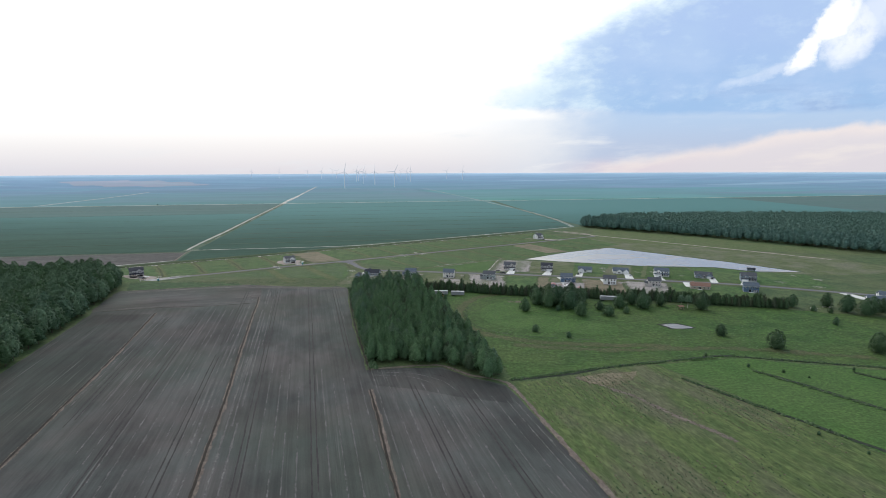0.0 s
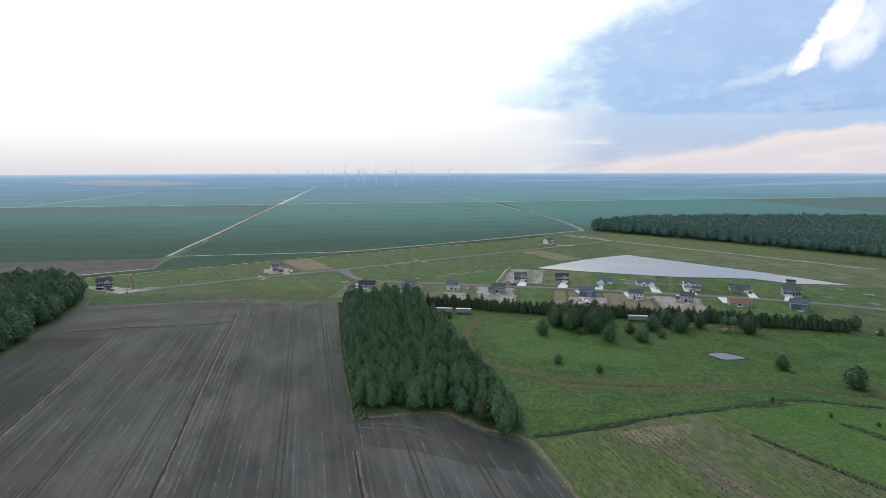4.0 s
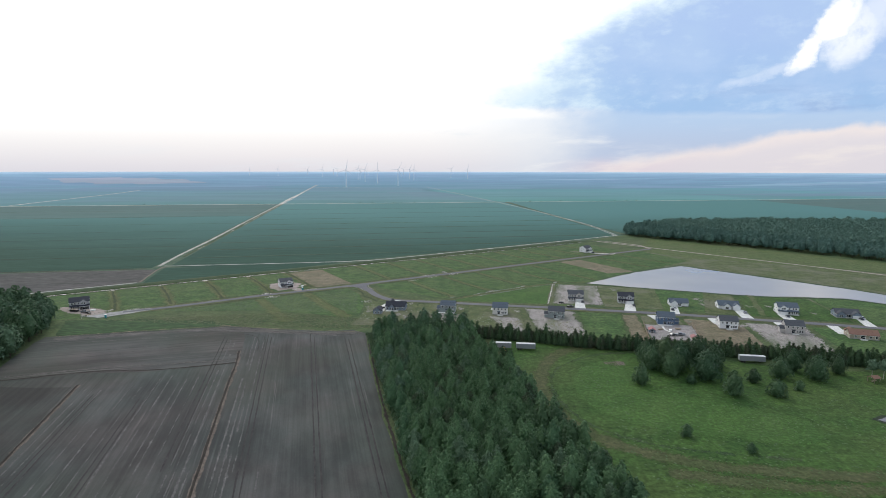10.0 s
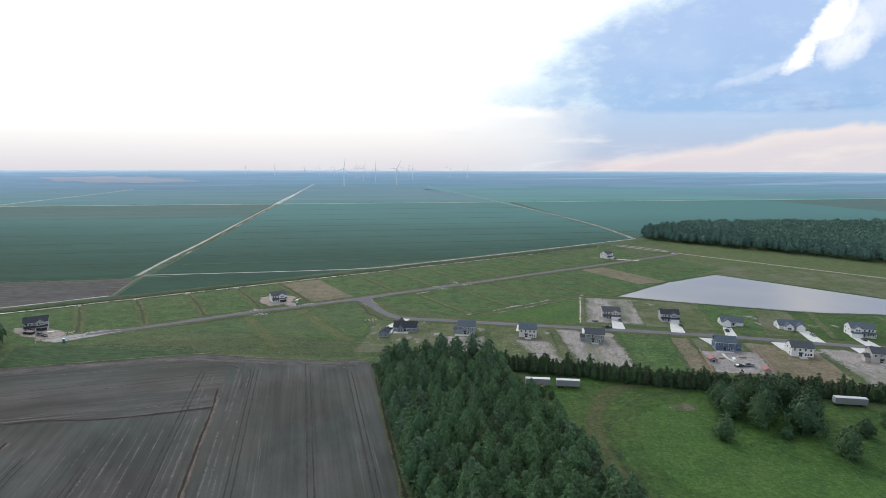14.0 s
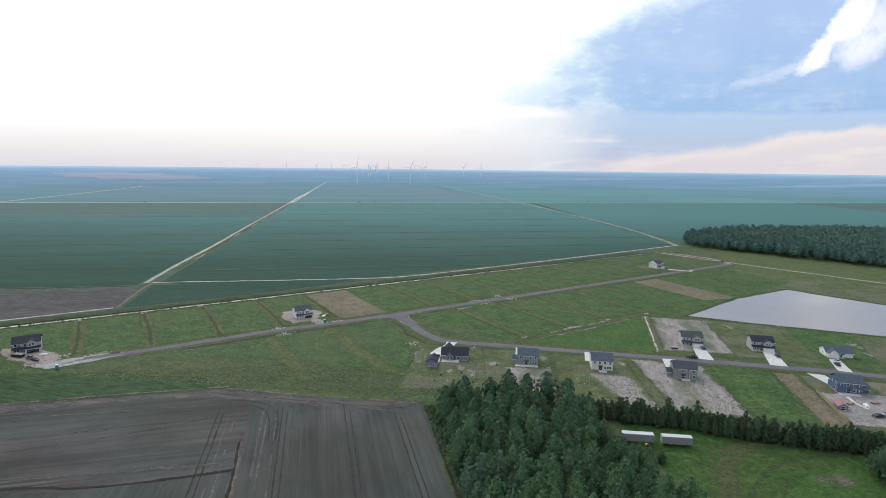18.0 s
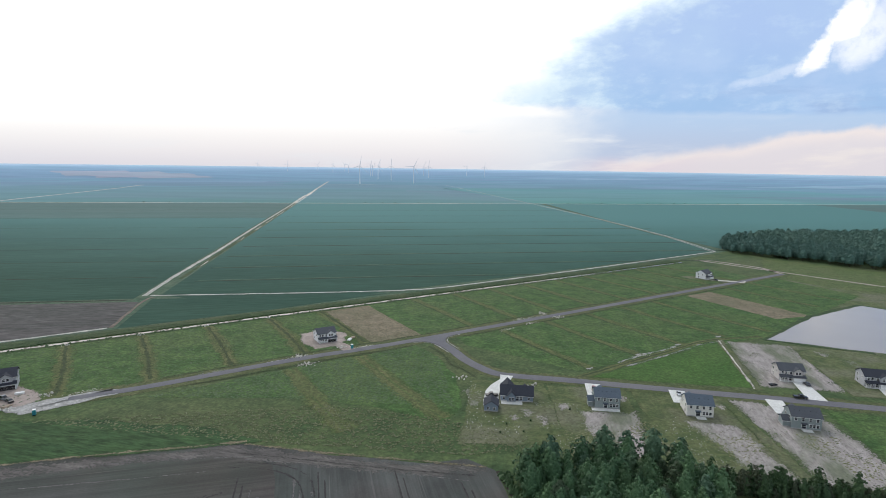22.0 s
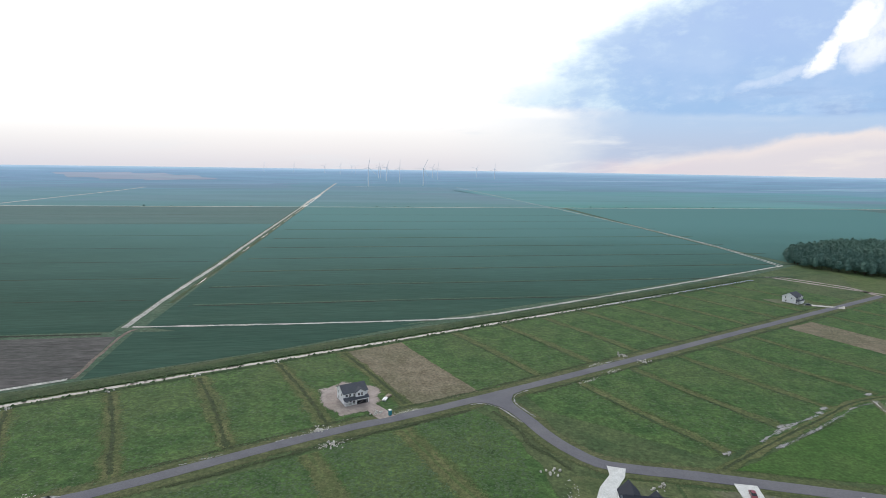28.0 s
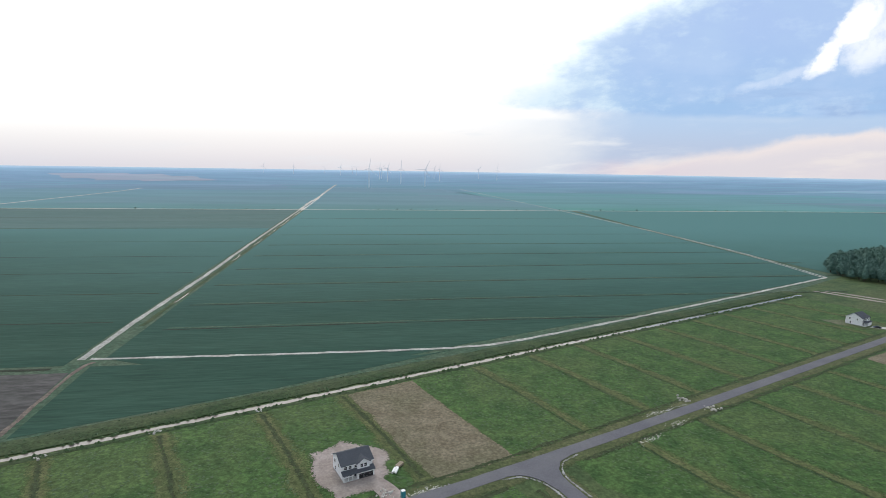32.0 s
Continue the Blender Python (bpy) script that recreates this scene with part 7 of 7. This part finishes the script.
M_STRAW = leaves("dry_weeds", (0.080, 0.094, 0.042), (0.150, 0.156, 0.080))
M_BROWNWEED = leaves("brown_weeds", (0.070, 0.066, 0.042), (0.130, 0.112, 0.080))
NORTH_LOTS, SOUTH_LOTS = lots((-232, 6), (360, 6), (360, 84), (-232, 84)), lots((20, -8), (360, -8), (340, -80), (180, -96), (40, -80))
CORNER_LOT = [lot(-150, -10), lot(-14, -9), (-104, 560), (-96, 500), (-150, 505), (-205, 505)]
weeds("lot_weeds", [q for q in strewn(NORTH_LOTS, 12000, r3) if off_swale(q) and (Vector(q) - Vector((-171, 585))).length > 16 and (Vector(q) - Vector((-298, 510))).length > 16], M_WEEDLEAF, "dark leafy weeds on the empty lots", 0.25, 0.75, 0.22)
weeds("lot_weeds", [q for q in strewn(SOUTH_LOTS, 8000, r3) if off_swale(q)], M_WEEDLEAF, "dark leafy weeds on the empty lots", 0.25, 0.75, 0.22)
weeds("lot_weeds", [q for q in strewn(CORNER_LOT, 5000, r3) if off_swale(q)], M_WEEDLEAF, "dark leafy weeds on the empty lots", 0.25, 0.75, 0.22)
weeds("dry_grass", strewn([(-265, 480), (-150, 500), (-100, 490), (-60, 470), (-90, 462), (-180, 470)], 2500, r3), M_STRAW, "dry straw-coloured tufts", 0.3, 0.7, 0.5)
weeds("meadow_tufts", strewn([(30, 400), (140, 385), (300, 340), (300, 265), (156, 282), (60, 258), (30, 300)], 3500, r3), M_WEEDLEAF, "darker tufts in the meadow", 0.25, 0.6, 0.25)
WEEDY = [(35, 240), (60, 250), (86, 260), (106, 264), (148, 190), (120, 120), (64, 110), (52, 155), (40, 207)]
row_dir = Vector((math.sin(radians(12)), -math.cos(radians(12))))
row_off = Vector((row_dir.y, -row_dir.x))
dots, straws = [], []
for k in range(-30, 60):
    for j in range(150):
        q = Vector((70, 265)) - row_off * k * 2.3 + row_dir * (j * 1.15 - 10) + Vector((r3.uniform(-0.5, 0.5), r3.uniform(-0.5, 0.5)))
        if inside(q.x, q.y, WEEDY):
            v = noise.noise(Vector((q.x, q.y, 3)) * 0.035)
            if v + 0.25 * noise.noise(Vector((k * 0.9, q.y * 0.02, 1))) > r3.uniform(-0.25, 0.45):
                (dots if k % 2 else straws).append((q.x, q.y))
weeds("field_weeds", dots, M_BROWNWEED, "brownish weeds in rough rows", 0.2, 0.55, 0.7)
weeds("field_weeds", straws, M_REED, "dark green weeds in rough rows", 0.2, 0.5, 0.7)
canal_line = [lot(u + r3.uniform(-1, 1), v + r3.uniform(-0.8, 0.8)) for u in range(-300, 365, 1) for v in (86.9, 91.6) if r3.random() < 0.4]
weeds("canal_reeds", canal_line, M_REED, "dark reeds along the canal's edges", 0.5, 1.3, 1.0)
weeds("bank_weeds", [lot(r3.uniform(-300, 370), r3.uniform(93.5, 103)) for _ in range(4200)], M_REED, "rank weeds on the canal bank", 0.4, 1.2, 0.8)
drain_line = [(lambda p, q, t: (p[0] + (q[0] - p[0]) * t + r3.uniform(-0.9, 0.9), p[1] + (q[1] - p[1]) * t + r3.uniform(-0.9, 0.9)))(p, q, r3.random())
              for p, q in (((32, 247), (86, 264)), ((86, 264), (150, 279)), ((156, 279), (224, 261)), ((224, 261), (300, 240)), ((115, 248), (151, 190)), ((155, 257), (184, 212)), ((203, 255), (235, 214))) for _ in range(130)]
weeds("drain_weeds", drain_line, M_REED, "dark weeds along drains and boundaries", 0.4, 1.1, 0.9)
west_edge = [(-37 - 0.2356 * (y - 262) + r3.uniform(-0.5, 3), y) for y in [r3.uniform(262, 452) for _ in range(700)]]
weeds("wood_edge_weeds", west_edge, M_REED, "undergrowth at the grove's foot", 0.6, 1.6, 1.0)
yard = strewn([(-60, 496), (50, 480), (52, 450), (-50, 464)], 900, r3, 0.06)
weeds("yard_weeds", yard, M_STRAW, "thin dry weeds behind the houses", 0.25, 0.6, 0.4)

M_STONE = leaves("pale_stones", (0.30, 0.29, 0.26), (0.55, 0.53, 0.49))
stones = strewn([(-62, 508), (-44, 506), (-36, 466), (-60, 466)], 260, r3, 0.09) + strewn([(-90, 532), (-84, 520), (-86, 480), (-92, 482)], 140, r3) + strewn([(-20, 498), (4, 494), (14, 448), (-20, 456)], 220, r3, 0.08) + strewn([(-86, 500), (-70, 496), (-66, 470), (-86, 474)], 60, r3)
weeds("strewn_stones", stones, M_STONE, "pale stones strewn over a worn yard", 0.10, 0.32, 0.5)
verge_bits = [lot(r3.gauss(u, 3.5), r3.gauss(v, 0.9)) for u, v in ((-76, 5.6), (-76, -6.4), (72, 3.4), (72, -7.0), (-40, 3.6), (51, -10), (84, -83), (-170, 8)) for _ in range(70)]
weeds("roadside_rubble", verge_bits, M_STONE, "small pale rubble scattered along the road", 0.12, 0.4, 0.5)
